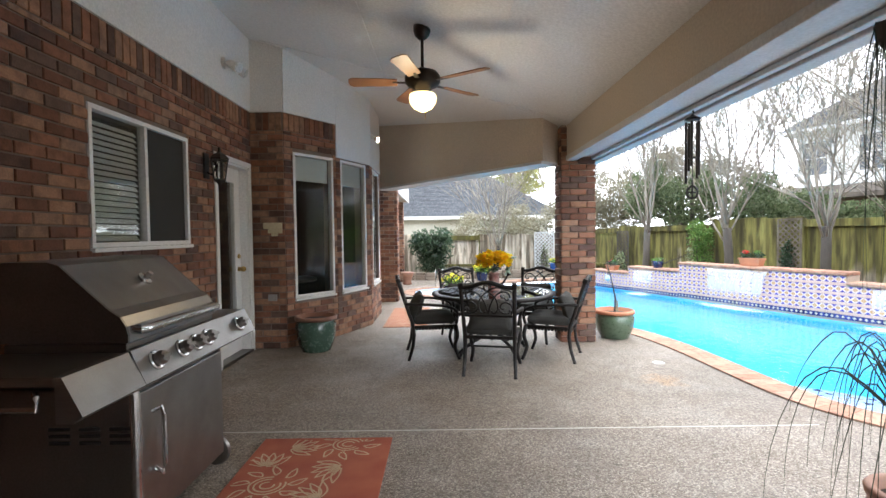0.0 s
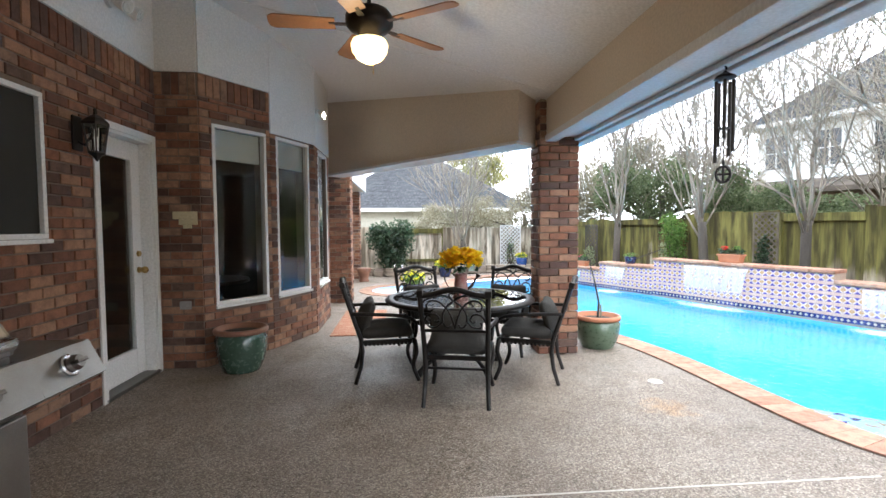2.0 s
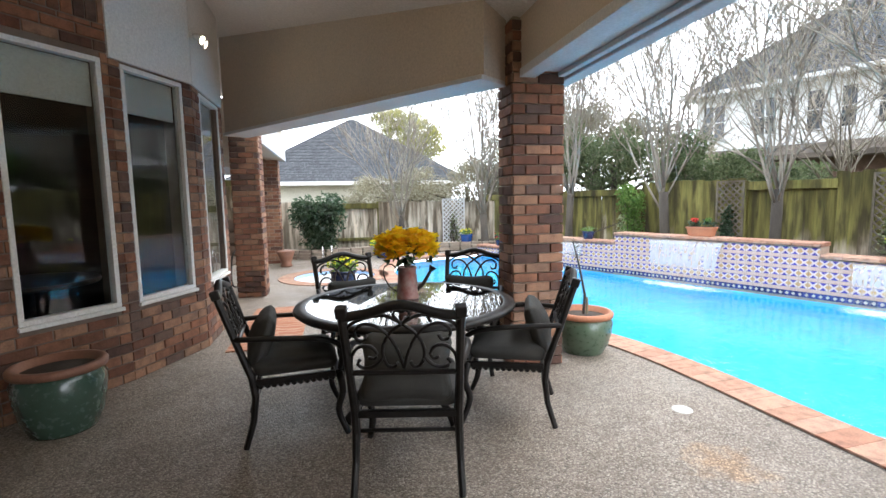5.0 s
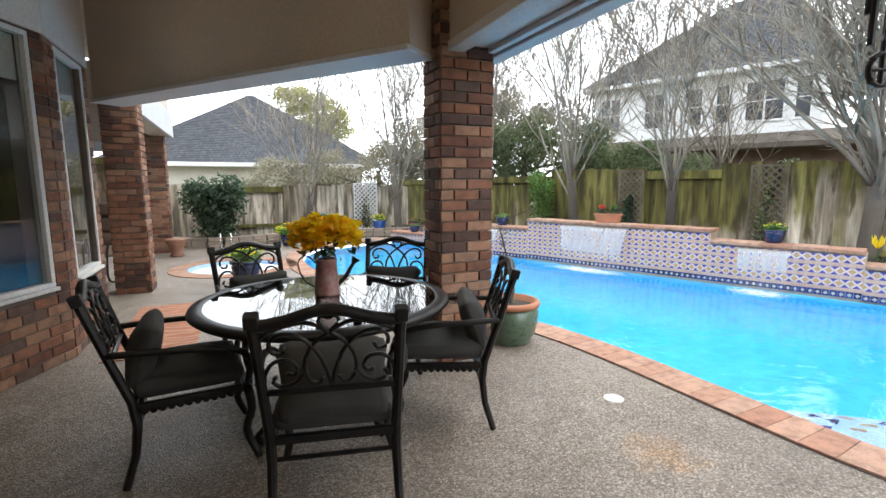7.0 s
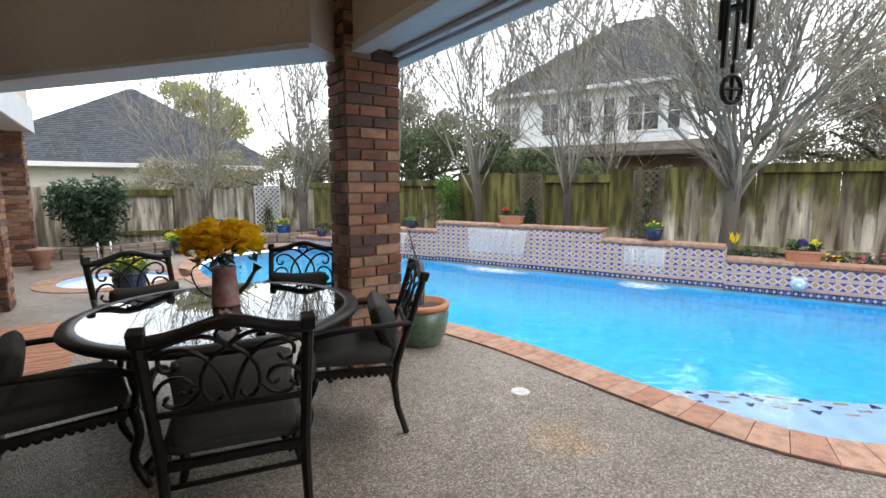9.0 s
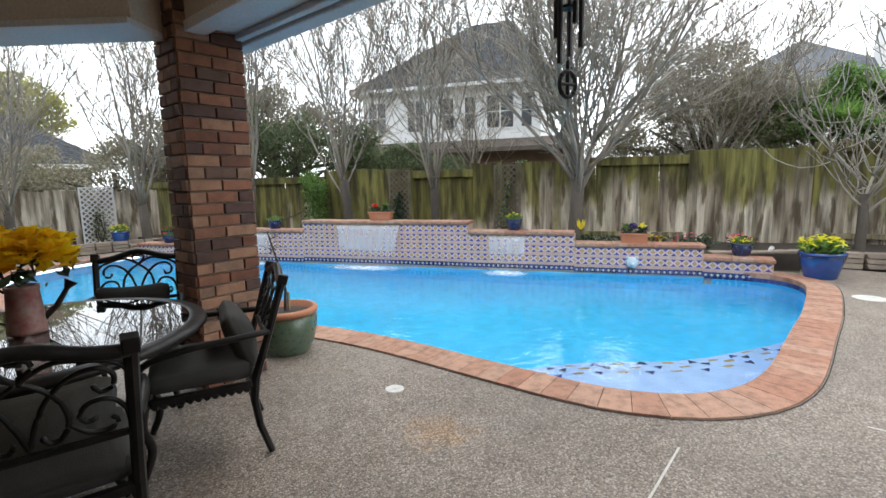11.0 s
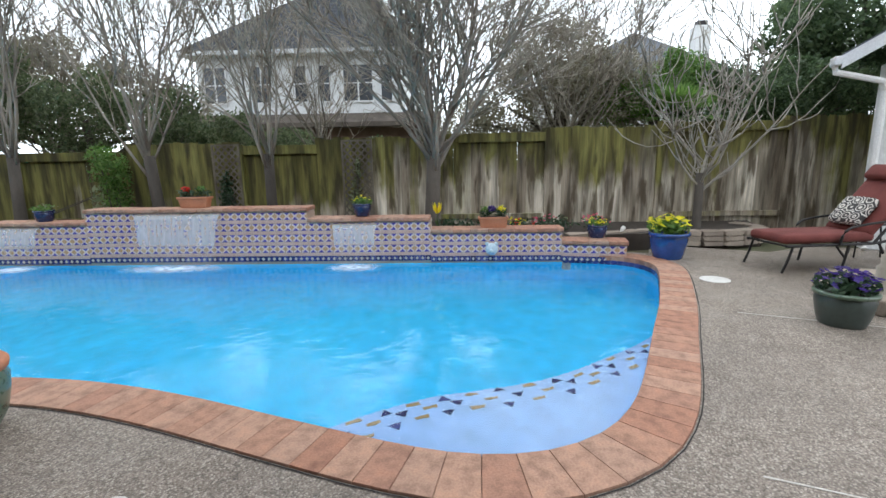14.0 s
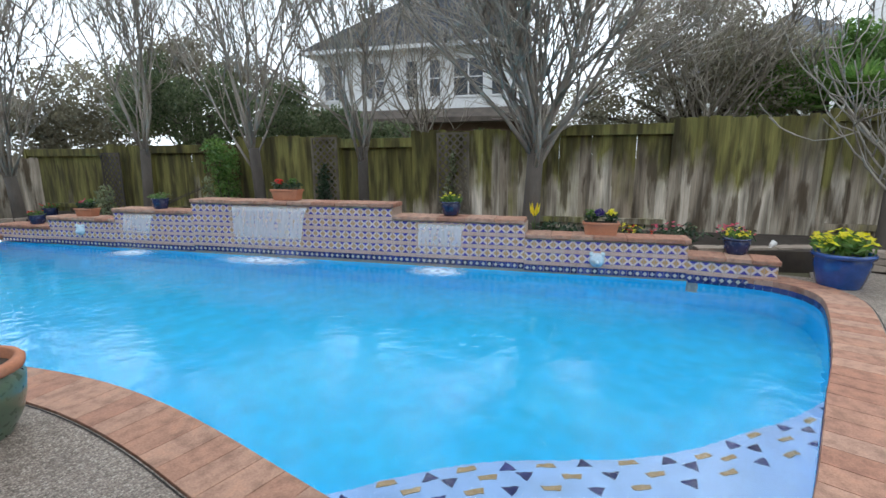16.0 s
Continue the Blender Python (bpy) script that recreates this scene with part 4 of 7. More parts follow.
def window(name, a, b, op, label, sashes=1, blind=None):
    """A framed window in the opening op of the wall from a to b."""
    d = (Vector((*b, 0)) - Vector((*a, 0))).normalized()
    rz = math.degrees(math.atan2(d.y, d.x))
    ob = thing(name, (*a, 0), label, "window", "", rz)
    ob["kind"] = "structure"
    u0, u1, z0, z1 = op
    fw = 0.035
    bm = nb(u0, u1, -0.012, 0.06, z1 - fw, z1, bev=0.004)
    box(bm, u0, u1, -0.012, 0.06, z0, z0 + fw, bev=0.004)
    box(bm, u0, u0 + fw, -0.012, 0.06, z0 + fw, z1 - fw, bev=0.004)
    box(bm, u1 - fw, u1, -0.012, 0.06, z0 + fw, z1 - fw, bev=0.004)
    part("window_frame", bm, M_white, ob)
    part("window_sill", nb(u0 - 0.01, u1 + 0.01, -0.035, 0.05, z0 - 0.03, z0 - 0.002, bev=0.004), M_white, ob)
    for k in range(sashes):
        p0, p1 = u0 + fw + (u1 - u0 - 2 * fw) * k / sashes, u0 + fw + (u1 - u0 - 2 * fw) * (k + 1) / sashes
        if k:
            part("mullion", nb(p0 - 0.018, p0 + 0.018, -0.008, 0.055, z0 + fw, z1 - fw, bev=0.003), M_white, ob)
        part("pane", nb(p0, p1, 0.026, 0.032, z0 + fw, z1 - fw), M_glass, ob)
        if blind == "slats" and k == 0:
            z = z0 + 0.06
            me = finish("slat", nb(p0 + 0.01, p1 - 0.01, -0.024, 0.024, -0.001, 0.001), M_blind)
            while z < z1 - 0.06:
                piece("slat", me, ob, pose(0, 0.075, z, 50))
                z += 0.042
        if blind == "slats" and k == 1:
            part("insect_screen", nb(p0 + 0.005, p1 - 0.005, 0.016, 0.020, z0 + fw, z1 - fw), M_screen, ob, "dark insect screen")
    if blind == "valance":
        part("blind", nb(u0 + fw, u1 - fw, 0.07, 0.09, z1 - 0.34, z1 - fw, bev=0.004), M_blind, ob, "pale pulled-up blind")
    return ob


window("window_1", (WX, -3.0), P0, KWIN, "white framed sliding window with half-drawn white blinds", 2, "slats")
window("window_2", P1, P2, W1, "tall white framed bay window with a raised blind", 1, "valance")
window("window_3", P2, P3, W2, "tall white framed bay window with a raised blind", 1, "valance")
window("window_4", P3, P4, W3, "tall white framed bay window with a raised blind", 1, "valance")

# room shell behind the panes; its dimness is put into the colour
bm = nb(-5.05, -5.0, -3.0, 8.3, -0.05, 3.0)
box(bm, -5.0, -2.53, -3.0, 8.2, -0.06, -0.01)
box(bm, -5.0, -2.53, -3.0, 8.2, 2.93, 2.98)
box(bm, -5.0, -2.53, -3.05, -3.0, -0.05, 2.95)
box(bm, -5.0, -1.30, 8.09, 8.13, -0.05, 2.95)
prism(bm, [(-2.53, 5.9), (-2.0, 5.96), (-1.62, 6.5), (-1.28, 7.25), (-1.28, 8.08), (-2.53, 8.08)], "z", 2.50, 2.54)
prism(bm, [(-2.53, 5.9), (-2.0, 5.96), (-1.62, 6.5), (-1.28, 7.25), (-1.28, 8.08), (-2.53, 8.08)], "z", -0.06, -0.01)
tagged(part("wall_inside", bm, M_dark), "room shell behind the windows, its dimness painted near black", "wall", kind="structure")
# a pale curtain edge and a round table inside the bay
ob = thing("inner_table", (-2.35, 6.95, -0.01), "dark wooden table inside the bay window", "table")
part("tabletop", lathe(bmesh.new(), [(0, 0.72), (0.5, 0.72), (0.51, 0.74), (0.5, 0.76), (0, 0.76)], 28), surface("dark_wood", (0.05, 0.028, 0.018), (0.08, 0.045, 0.03), 4, 40, 0.35, 0.1), ob)
part("leg", lathe(bmesh.new(), [(0.22, 0), (0.2, 0.03), (0.05, 0.08), (0.04, 0.7), (0.1, 0.72)], 16), M_dark, ob)

# glazed door, set back in its opening
ob = thing("door_1", (WX, -3.0, 0), "white door with a full glass pane and brass knob, shut", "door", "", 90)
ob["kind"] = "structure"
u0, u1, z0, z1 = DOOR
bm = nb(u0, u0 + 0.055, -0.012, 0.20, 0, z1, bev=0.006)
box(bm, u1 - 0.055, u1, -0.012, 0.20, 0, z1, bev=0.006)
box(bm, u0 - 0.03, u0 + 0.03, -0.030, -0.013, 0, z1 + 0.03, bev=0.005)
box(bm, u1 - 0.03, u1 + 0.03, -0.030, -0.013, 0, z1 + 0.03, bev=0.005)
box(bm, u0 + 0.031, u1 - 0.031, -0.030, -0.013, z1 - 0.03, z1 + 0.03, bev=0.005)
box(bm, u0 + 0.055, u1 - 0.055, -0.012, 0.20, z1 - 0.055, z1, bev=0.006)
part("door_frame", bm, M_white, ob)
part("threshold", nb(u0, u1, -0.03, 0.22, 0.002, 0.035, bev=0.006), M_steel_dark, ob)
a, b = u0 + 0.06, u1 - 0.06
bm = nb(a, a + 0.13, 0.085, 0.13, 0.04, z1 - 0.06, bev=0.004)
box(bm, b - 0.13, b, 0.085, 0.13, 0.04, z1 - 0.06, bev=0.004)
box(bm, a + 0.13, b - 0.13, 0.085, 0.13, 0.04, 0.28, bev=0.004)
box(bm, a + 0.13, b - 0.13, 0.085, 0.13, z1 - 0.22, z1 - 0.06, bev=0.004)
leaf_ob = part("door_leaf", bm, M_white, ob)
part("pane", nb(a + 0.13, b - 0.13, 0.104, 0.110, 0.28, z1 - 0.22), M_glass, ob)
M_brass = surface("aged_brass", (0.45, 0.30, 0.10), (0.55, 0.38, 0.14), 6, 60, 0.3, 0.05, 1.0)
bm = bmesh.new()
bmesh.ops.create_uvsphere(bm, u_segments=14, v_segments=10, radius=0.032, matrix=pose(b - 0.06, 0.03, 1.0))
tube(bm, [(b - 0.06, 0.086, 1.0), (b - 0.06, 0.03, 1.0)], [0.03, 0.014], 12)
part("knob", bm, M_brass, leaf_ob, "brass door knob", True)
part("deadbolt", tube(bmesh.new(), [(b - 0.06, 0.086, 1.15), (b - 0.06, 0.066, 1.15)], [0.028, 0.024], 14), M_brass, leaf_ob, "brass deadbolt")

# wall lantern beside the door
M_black = surface("black_lantern_metal", (0.02, 0.018, 0.017), (0.035, 0.03, 0.028), 6, 60, 0.45, 0.1, 0.5)
ob = thing("wall_lantern", (WX + 0.012, 4.62, 1.90), "black metal wall lantern with glass panes", "lantern")
part("back_plate", nb(0, 0.02, -0.05, 0.05, 0.05, 0.30, bev=0.008), M_black, ob)
part("arm", tube(bmesh.new(), [(0.01, 0, 0.12), (0.06, 0, 0.09), (0.13, 0, 0.16), (0.15, 0, 0.26), (0.14, 0, 0.29)], 0.010, 8), M_black, ob)
part("roof", lathe(bmesh.new(), [(0.0, 0.36), (0.012, 0.35), (0.015, 0.31), (0.06, 0.28), (0.095, 0.245), (0.095, 0.232), (0, 0.232)], 6, (0.14, 0)), M_black, ob)
bm = bmesh.new()
for k in range(6):
    c, s = math.cos(k * math.pi / 3), math.sin(k * math.pi / 3)
    tube(bm, [(0.14 + 0.085 * c, 0.085 * s, 0.235), (0.14 + 0.055 * c, 0.055 * s, 0.04)], 0.006, 5)
lathe(bm, [(0.06, 0.045), (0.062, 0.03), (0.03, 0.01), (0.01, -0.02), (0, -0.03)], 6, (0.14, 0))
part("cage", bm, M_black, ob)
part("glass", lathe(bmesh.new(), [(0.078, 0.23), (0.050, 0.045)], 6, (0.14, 0)), M_glass, ob)

# plaque and outlet on the return wall
M_cream = surface("cream_plaque", (0.55, 0.47, 0.28), (0.62, 0.54, 0.36), 8, 50, 0.6, 0.2)
ob = thing("wall_plaque", (-2.02, 5.735, 1.47), "small cream stepped plaque on the brick", "plaque")
bm = nb(-0.115, 0.115, -0.015, 0, 0.0, 0.075, bev=0.004)
box(bm, -0.06, 0.115, -0.0155, 0, -0.055, -0.001, bev=0.004)
box(bm, -0.02, 0.06, -0.016, 0, -0.09, -0.056, bev=0.004)
part("plaque", bm, M_cream, ob)
ob = thing("outlet_cover", (-2.04, 5.735, 0.63), "grey weatherproof outlet cover", "outlet")
part("cover", nb(-0.055, 0.055, -0.02, 0, -0.04, 0.04, bev=0.006), surface("grey_plastic", (0.28, 0.27, 0.26), (0.33, 0.32, 0.31), 5, 50, 0.6, 0.1), ob)

# twin floodlight on the panel above the door, and a lit spot at the bay's end
def floodlight(place, label, lit=False, rz=0):
    fl = thing("floodlight", place, label, "floodlight", "", rz)
    part("base", tube(bmesh.new(), [(0.0, 0, 0), (0.03, 0, 0)], [0.06, 0.055], 16), M_white, fl)
    for s in (-1, 1):
        lamp = part("lamp_head", tube(bmesh.new(), [(0.03, 0, 0), (0.07, 0.04 * s, -0.01), (0.10, 0.06 * s, -0.03), (0.20, 0.085 * s, -0.085)], [0.012, 0.018, 0.04, 0.058], 14), M_white, fl)
        part("lens", tube(bmesh.new(), [(0.201, 0.085 * s, -0.0855), (0.206, 0.086 * s, -0.088)], [0.052, 0.046], 14),
             M_lit if lit else M_frost, lamp, "frosted lens")
    return fl


M_frost = surface("frosted_lens", (0.55, 0.55, 0.52), (0.62, 0.62, 0.6), 5, 40, 0.3, 0.0)
M_lit = glow_material("lit_lamp", (1.0, 0.84, 0.60), 14)
floodlight((WX + 0.02, 5.05, 3.22), "white twin floodlight on the wall panel")
spot = floodlight((P3[0] + 0.03, 7.22, 2.88), "small lit twin spotlight on the wall panel", True)
spot.scale = (0.55, 0.7, 0.7)

# ---- ceiling fan ----
fx, fy = -0.12, 4.15
fz = ceil_z(fx)
ob = thing("ceiling_fan", (fx, fy, fz), "dark bronze ceiling fan with wooden blades and a lit globe", "fan")
M_bronze = surface("dark_bronze", (0.03, 0.024, 0.02), (0.055, 0.042, 0.034), 6, 60, 0.4, 0.05, 0.8)
M_blade = surface("brown_wood_blade", (0.22, 0.10, 0.045), (0.32, 0.16, 0.075), 4, 60, 0.45, 0.1, stretch=(1, 1, 1))
part("canopy", lathe(bmesh.new(), [(0.0, 0.03), (0.075, 0.02), (0.075, -0.03), (0.06, -0.07), (0.03, -0.10), (0, -0.105)], 24), M_bronze, ob, "", True)
part("rod", tube(bmesh.new(), [(0, 0, -0.09), (0, 0, -0.38)], 0.014, 10), M_bronze, ob)
part("motor", lathe(bmesh.new(), [(0.0, -0.34), (0.03, -0.345), (0.06, -0.36), (0.13, -0.385), (0.155, -0.42), (0.155, -0.47), (0.13, -0.50), (0.08, -0.52), (0.06, -0.56), (0, -0.56)], 28), M_bronze, ob, "", True)
for k in range(5):
    r = pose(0, 0, 0, 0, 0, 72 * k + 39)
    bm = nb(0.13, 0.26, -0.02, 0.02, -0.475, -0.468, bev=0.002, m=r)
    arm = part("blade_arm", bm, M_bronze, ob)
    bm = bmesh.new()
    prism(bm, [(0.22, -0.055), (0.60, -0.07), (0.635, -0.045), (0.64, 0.0), (0.635, 0.045), (0.60, 0.07), (0.22, 0.055)], "z", -0.004, 0.004)
    bmesh.ops.transform(bm, matrix=r @ pose(0, 0, -0.47, 12, 0, 0), verts=bm.verts[:])
    part("blade", bm, M_blade, ob)
part("globe", lathe(bmesh.new(), [(0.060, -0.56), (0.112, -0.572), (0.122, -0.60), (0.114, -0.645), (0.080, -0.69), (0.03, -0.715), (0, -0.725)], 24), glow_material("lit_globe", (1.0, 0.78, 0.38), 1.25), ob, "lit cream glass globe", True)
part("chain", tube(bmesh.new(), [(0.02, 0.02, -0.70), (0.02, 0.02, -0.78)], 0.003, 5), M_brass, ob)
lamp = new("fan_light", bpy.data.lights.new("fan_light", "POINT"))
lamp.data.energy, lamp.data.color, lamp.data.shadow_soft_size = 8, (1.0, 0.78, 0.50), 0.11
lamp.location = (fx, fy, fz - 0.83)

# ---- wind chime under the beam ----
ob = thing("wind_chime", (1.92, 3.55, 1.645), "black metal wind chime with a round cross medallion", "wind chime")
part("hook", tube(bmesh.new(), [(0, 0, 0.685), (0, 0, 0.64), (0.01, 0, 0.62)], 0.006, 6), M_black, ob)
part("crown", lathe(bmesh.new(), [(0, 0.62), (0.02, 0.60), (0.05, 0.585), (0.06, 0.57), (0.0, 0.565)], 8), M_black, ob)
for k, (a, ln) in enumerate(((20, 0.42), (95, 0.36), (165, 0.46), (235, 0.33), (310, 0.40))):
    c, s = 0.045 * math.cos(radians(a)), 0.045 * math.sin(radians(a))
    part("chime_tube", tube(bmesh.new(), [(c, s, 0.555), (c, s, 0.555 - ln)], 0.010, 8), M_black, ob)
part("striker", lathe(bmesh.new(), [(0, 0.30), (0.028, 0.295), (0.028, 0.285), (0, 0.28)], 12), M_black, ob)
part("cord", tube(bmesh.new(), [(0, 0, 0.56), (0, 0, 0.11)], 0.003, 4), M_black, ob)
bm = bmesh.new()
circ = [(0.036 * math.cos(a), 0, 0.030 + 0.045 * math.sin(a)) for a in np.linspace(0, 2 * math.pi, 25)]
tube(bm, circ, 0.008, 6)
tube(bm, [(0, 0, -0.02), (0, 0, 0.11)], 0.007, 6)
tube(bm, [(-0.036, 0, 0.03), (0.036, 0, 0.03)], 0.007, 6)
for a in (45, 135, 225, 315):
    bmesh.ops.create_uvsphere(bm, u_segments=8, v_segments=6, radius=0.010, matrix=pose(0.037 * math.cos(radians(a)), 0, 0.03 + 0.043 * math.sin(radians(a))))
bmesh.ops.transform(bm, matrix=pose(0, 0, 0, 0, 0, -25), verts=bm.verts[:])
part("medallion", bm, M_black, ob)

# ---- gas grill ----
ob = thing("gas_grill", (-1.30, 2.00, 0), "stainless steel gas grill cart with a closed lid", "grill")
# local: x outwards from the wall (front at 0), y along the wall
part("cart_body", nb(-0.60, -0.01, 0.0, 0.80, 0.09, 0.74, bev=0.008), M_steel_dark, ob)
part("cart_door", nb(-0.012, 0.010, 0.035, 0.79, 0.10, 0.71, bev=0.006), M_steel, ob)
part("corner_post", tube(bmesh.new(), [(0.0, 0.012, 0.06), (0.0, 0.012, 0.74)], 0.020, 12), M_chrome, ob)
door_h = part("door_handle", tube(bmesh.new(), [(0.012, 0.12, 0.60), (0.05, 0.12, 0.62), (0.06, 0.12, 0.58), (0.06, 0.12, 0.36), (0.05, 0.12, 0.32), (0.012, 0.12, 0.34)], 0.011, 8), M_chrome, ob)
for y0, y1 in ((-0.36, -0.005), (0.805, 1.16)):
    sh = part("side_shelf", nb(-0.56, -0.03, y0, y1, 0.865, 0.90, bev=0.008), M_steel, ob)
    part("side_fascia", prism(bmesh.new(), [(-0.03, 0.90), (-0.03, 0.735), (0.03, 0.735), (0.065, 0.76), (-0.005, 0.90)], "y", y0, y1), M_steel, ob)
part("control_panel", prism(bmesh.new(), [(-0.02, 0.905), (-0.02, 0.735), (0.03, 0.735), (0.065, 0.76), (0.0, 0.905)], "y", -0.003, 0.803), M_steel, ob)
for y in (0.12, 0.33, 0.46, 0.58, 0.98):
    m = pose(0.030, y, 0.832, 0, 65, 0)
    bm = lathe(bmesh.new(), [(0, 0.0), (0.047, 0.0), (0.047, 0.010), (0.041, 0.015), (0, 0.015)], 20)
    bmesh.ops.transform(bm, matrix=m, verts=bm.verts[:])
    bez = part("bezel", bm, M_chrome, ob)
    bm = lathe(bmesh.new(), [(0.030, 0.014), (0.034, 0.035), (0.026, 0.052), (0, 0.053)], 16)
    box(bm, -0.008, 0.008, -0.030, 0.030, 0.03, 0.064, bev=0.003)
    bmesh.ops.transform(bm, matrix=m, verts=bm.verts[:])
    part("knob", bm, M_steel_dark, bez)
part("firebox", nb(-0.56, -0.03, 0.02, 0.78, 0.74, 0.93, bev=0.006), M_steel_dark, ob)
hood = [(-0.60, 0.935), (-0.64, 1.00), (-0.62, 1.24), (-0.56, 1.285), (-0.36, 1.285), (-0.31, 1.27), (-0.10, 1.075), (-0.055, 1.045), (-0.030, 1.005), (-0.022, 0.965), (-0.022, 0.935)]
lid = part("lid", prism(bmesh.new(), hood, "y", 0.03, 0.77), M_steel, ob, "brushed steel lid")
for y0, y1 in ((0.018, 0.0295), (0.7705, 0.782)):
    part("lid_end", prism(bmesh.new(), hood, "y", y0, y1), M_steel_dark, lid, "dark end panel")
part("lid_handle", tube(bmesh.new(), [(-0.03, 0.06, 0.985), (0.012, 0.062, 0.985), (0.026, 0.085, 0.985), (0.026, 0.715, 0.985), (0.012, 0.738, 0.985), (-0.03, 0.74, 0.985)], 0.021, 12), M_chrome, lid)
bm = lathe(bmesh.new(), [(0, 0), (0.035, 0), (0.035, 0.012), (0.015, 0.016), (0.012, 0.05), (0, 0.05)], 16)
bmesh.ops.transform(bm, matrix=pose(-0.20, 0.42, 1.172, 0, 45, 0), verts=bm.verts[:])
part("thermometer", bm, M_chrome, lid)
slot = finish("vent_slot", nb(-0.045, 0.045, -0.006, 0.004, -0.0075, 0.0075, bev=0.002), M_black_gap)
for k in range(3):
    for j in range(3):
        piece("vent_slot", slot, ob, pose(-0.315 + 0.13 * k, 0, 0.51 + 0.03 * j))
for x in (-0.06, -0.52):
    bm = lathe(bmesh.new(), [(0.055, 0), (0.085, 0.004), (0.095, 0.02), (0.085, 0.036), (0.055, 0.04), (0, 0.04), (0, 0)], 20)
    bmesh.ops.transform(bm, matrix=pose(x, 0.805, 0.095, -90, 0, 0), verts=bm.verts[:])
    wheel = part("wheel", bm, M_steel_dark, ob)
    part("caster", nb(x - 0.03, x + 0.03, 0.03, 0.09, 0.0, 0.09, bev=0.01), M_black, ob)
part("tray_pipe", tube(bmesh.new(), [(-0.10, -0.36, 0.845), (-0.06, -0.40, 0.845), (-0.06, -0.40, 0.80), (-0.30, -0.40, 0.80), (-0.50, -0.37, 0.84)], 0.010, 8), M_chrome, ob)

# ---- rugs ----
def rug(place, w, d, material, label, rz=0):
    bm = nb(-w / 2, w / 2, -d / 2, d / 2, 0, 0.010, bev=0.004)
    bmesh.ops.subdivide_edges(bm, edges=bm.edges[:], cuts=2)
    r = part("rug", bm, material)
    r.matrix_world = pose(*place, 0, 0, rz)
    return tagged(r, label, "rug")


def ribbon(bm, pts, w, z):
    pts = [Vector((*p, 0)) for p in pts]
    row = []
    for i, p in enumerate(pts):
        d = (pts[min(i + 1, len(pts) - 1)] - pts[max(i - 1, 0)]).normalized()
        s = Vector((-d.y, d.x, 0)) * w / 2
        row.append((bm.verts.new((p.x + s.x, p.y + s.y, z)), bm.verts.new((p.x - s.x, p.y - s.y, z))))
    for a, b in zip(row, row[1:]):
        bm.faces.new((a[0], b[0], b[1], a[1]))


def leaf_pattern(w, d, seed):
    """Pale woven sprays: rings of pointed leaves round flower heads, clipped to the rug."""
    rng = random.Random(seed)
    bm = bmesh.new()
    for cx, cy, big in ((-0.20, 0.10, 1), (0.18, 0.30, 0), (0.12, -0.05, 0), (-0.16, -0.42, 1), (0.22, -0.36, 0), (0.15, 0.60, 1), (-0.22, 0.55, 0), (0.2, -0.64, 0), (-0.25, -0.66, 0), (-0.3, 0.30, 0)):
        turn = rng.uniform(0, 6.28)
        if big:
            for r in (0.035, 0.065, 0.090):
                ribbon(bm, [(cx + r * math.cos(a) * 1.1, cy + r * math.sin(a)) for a in np.linspace(turn, turn + 5.2, 22)], 0.011, 0.0108)
        n = 9 if big else 6
        for k in range(n):
            a = turn + (2 * math.pi * k / n if big else -0.9 + 0.36 * k)
            r0, ln = (0.11, 0.10) if big else (0.02, 0.16)
            for side in (-1, 1):
                pts = []
                for i in range(9):
                    f = i / 8
                    r, o = r0 + ln * f, side * 0.024 * math.sin(math.pi * f) + 0.05 * f * f
                    pts.append((cx + r * math.cos(a) - o * math.sin(a), cy + r * math.sin(a) + o * math.cos(a)))
                ribbon(bm, pts, 0.010, 0.0108)
    kill = [v for v in bm.verts if abs(v.co.x) > w / 2 - 0.02 or abs(v.co.y) > d / 2 - 0.02]
    bmesh.ops.delete(bm, geom=kill, context="VERTS")
    return bm


def plain_weave(name, c1, c2):
    return surface(name, c1, c2, 6, 190, 0.95, 0.5)


r1 = rug((-0.75, 2.46, 0.001), 0.86, 1.40, plain_weave("rust_red_weave", (0.33, 0.075, 0.042), (0.42, 0.12, 0.06)), "rust red rug with pale leafy scrolls")
part("leaf_pattern", leaf_pattern(0.86, 1.40, 3), plain_weave("pale_gold_weave", (0.52, 0.37, 0.23), (0.62, 0.46, 0.30)), r1, "pale leafy scrolls")["kind"] = "stuff"
rug((-0.53, 7.85, 0.001), 0.66, 1.80, rug_material("faded_rug", (0.40, 0.16, 0.09), (0.58, 0.40, 0.28), 3.2), "faded orange patterned doormat rug")

# ---- table and chairs ----
TX, TY = 0.62, 5.47
ob = thing("dining_table", (TX, TY, 0), "round dark cast-metal patio table with a glass top", "table")
part("rim", lathe(bmesh.new(), [(0.625, 0.680), (0.65, 0.662), (0.695, 0.666), (0.718, 0.685), (0.710, 0.702), (0.65, 0.708), (0.625, 0.702), (0.625, 0.680)], 56), M_iron, ob, "", True)
part("tabletop", lathe(bmesh.new(), [(0, 0.698), (0.64, 0.698), (0.64, 0.706), (0, 0.706)], 56), glass_material("smoked_table_glass", (0.36, 0.39, 0.40), 1.8), ob, "smoked glass top")
bm = bmesh.new()
for k in range(8):
    a = k * math.pi / 4
    tube(bm, [(0.05 * math.cos(a), 0.05 * math.sin(a), 0.676), (0.65 * math.cos(a), 0.65 * math.sin(a), 0.676)], 0.012, 6)
tube(bm, [(0.30 * math.cos(a), 0.30 * math.sin(a), 0.676) for a in np.linspace(0, 2 * math.pi, 33)], 0.010, 6)
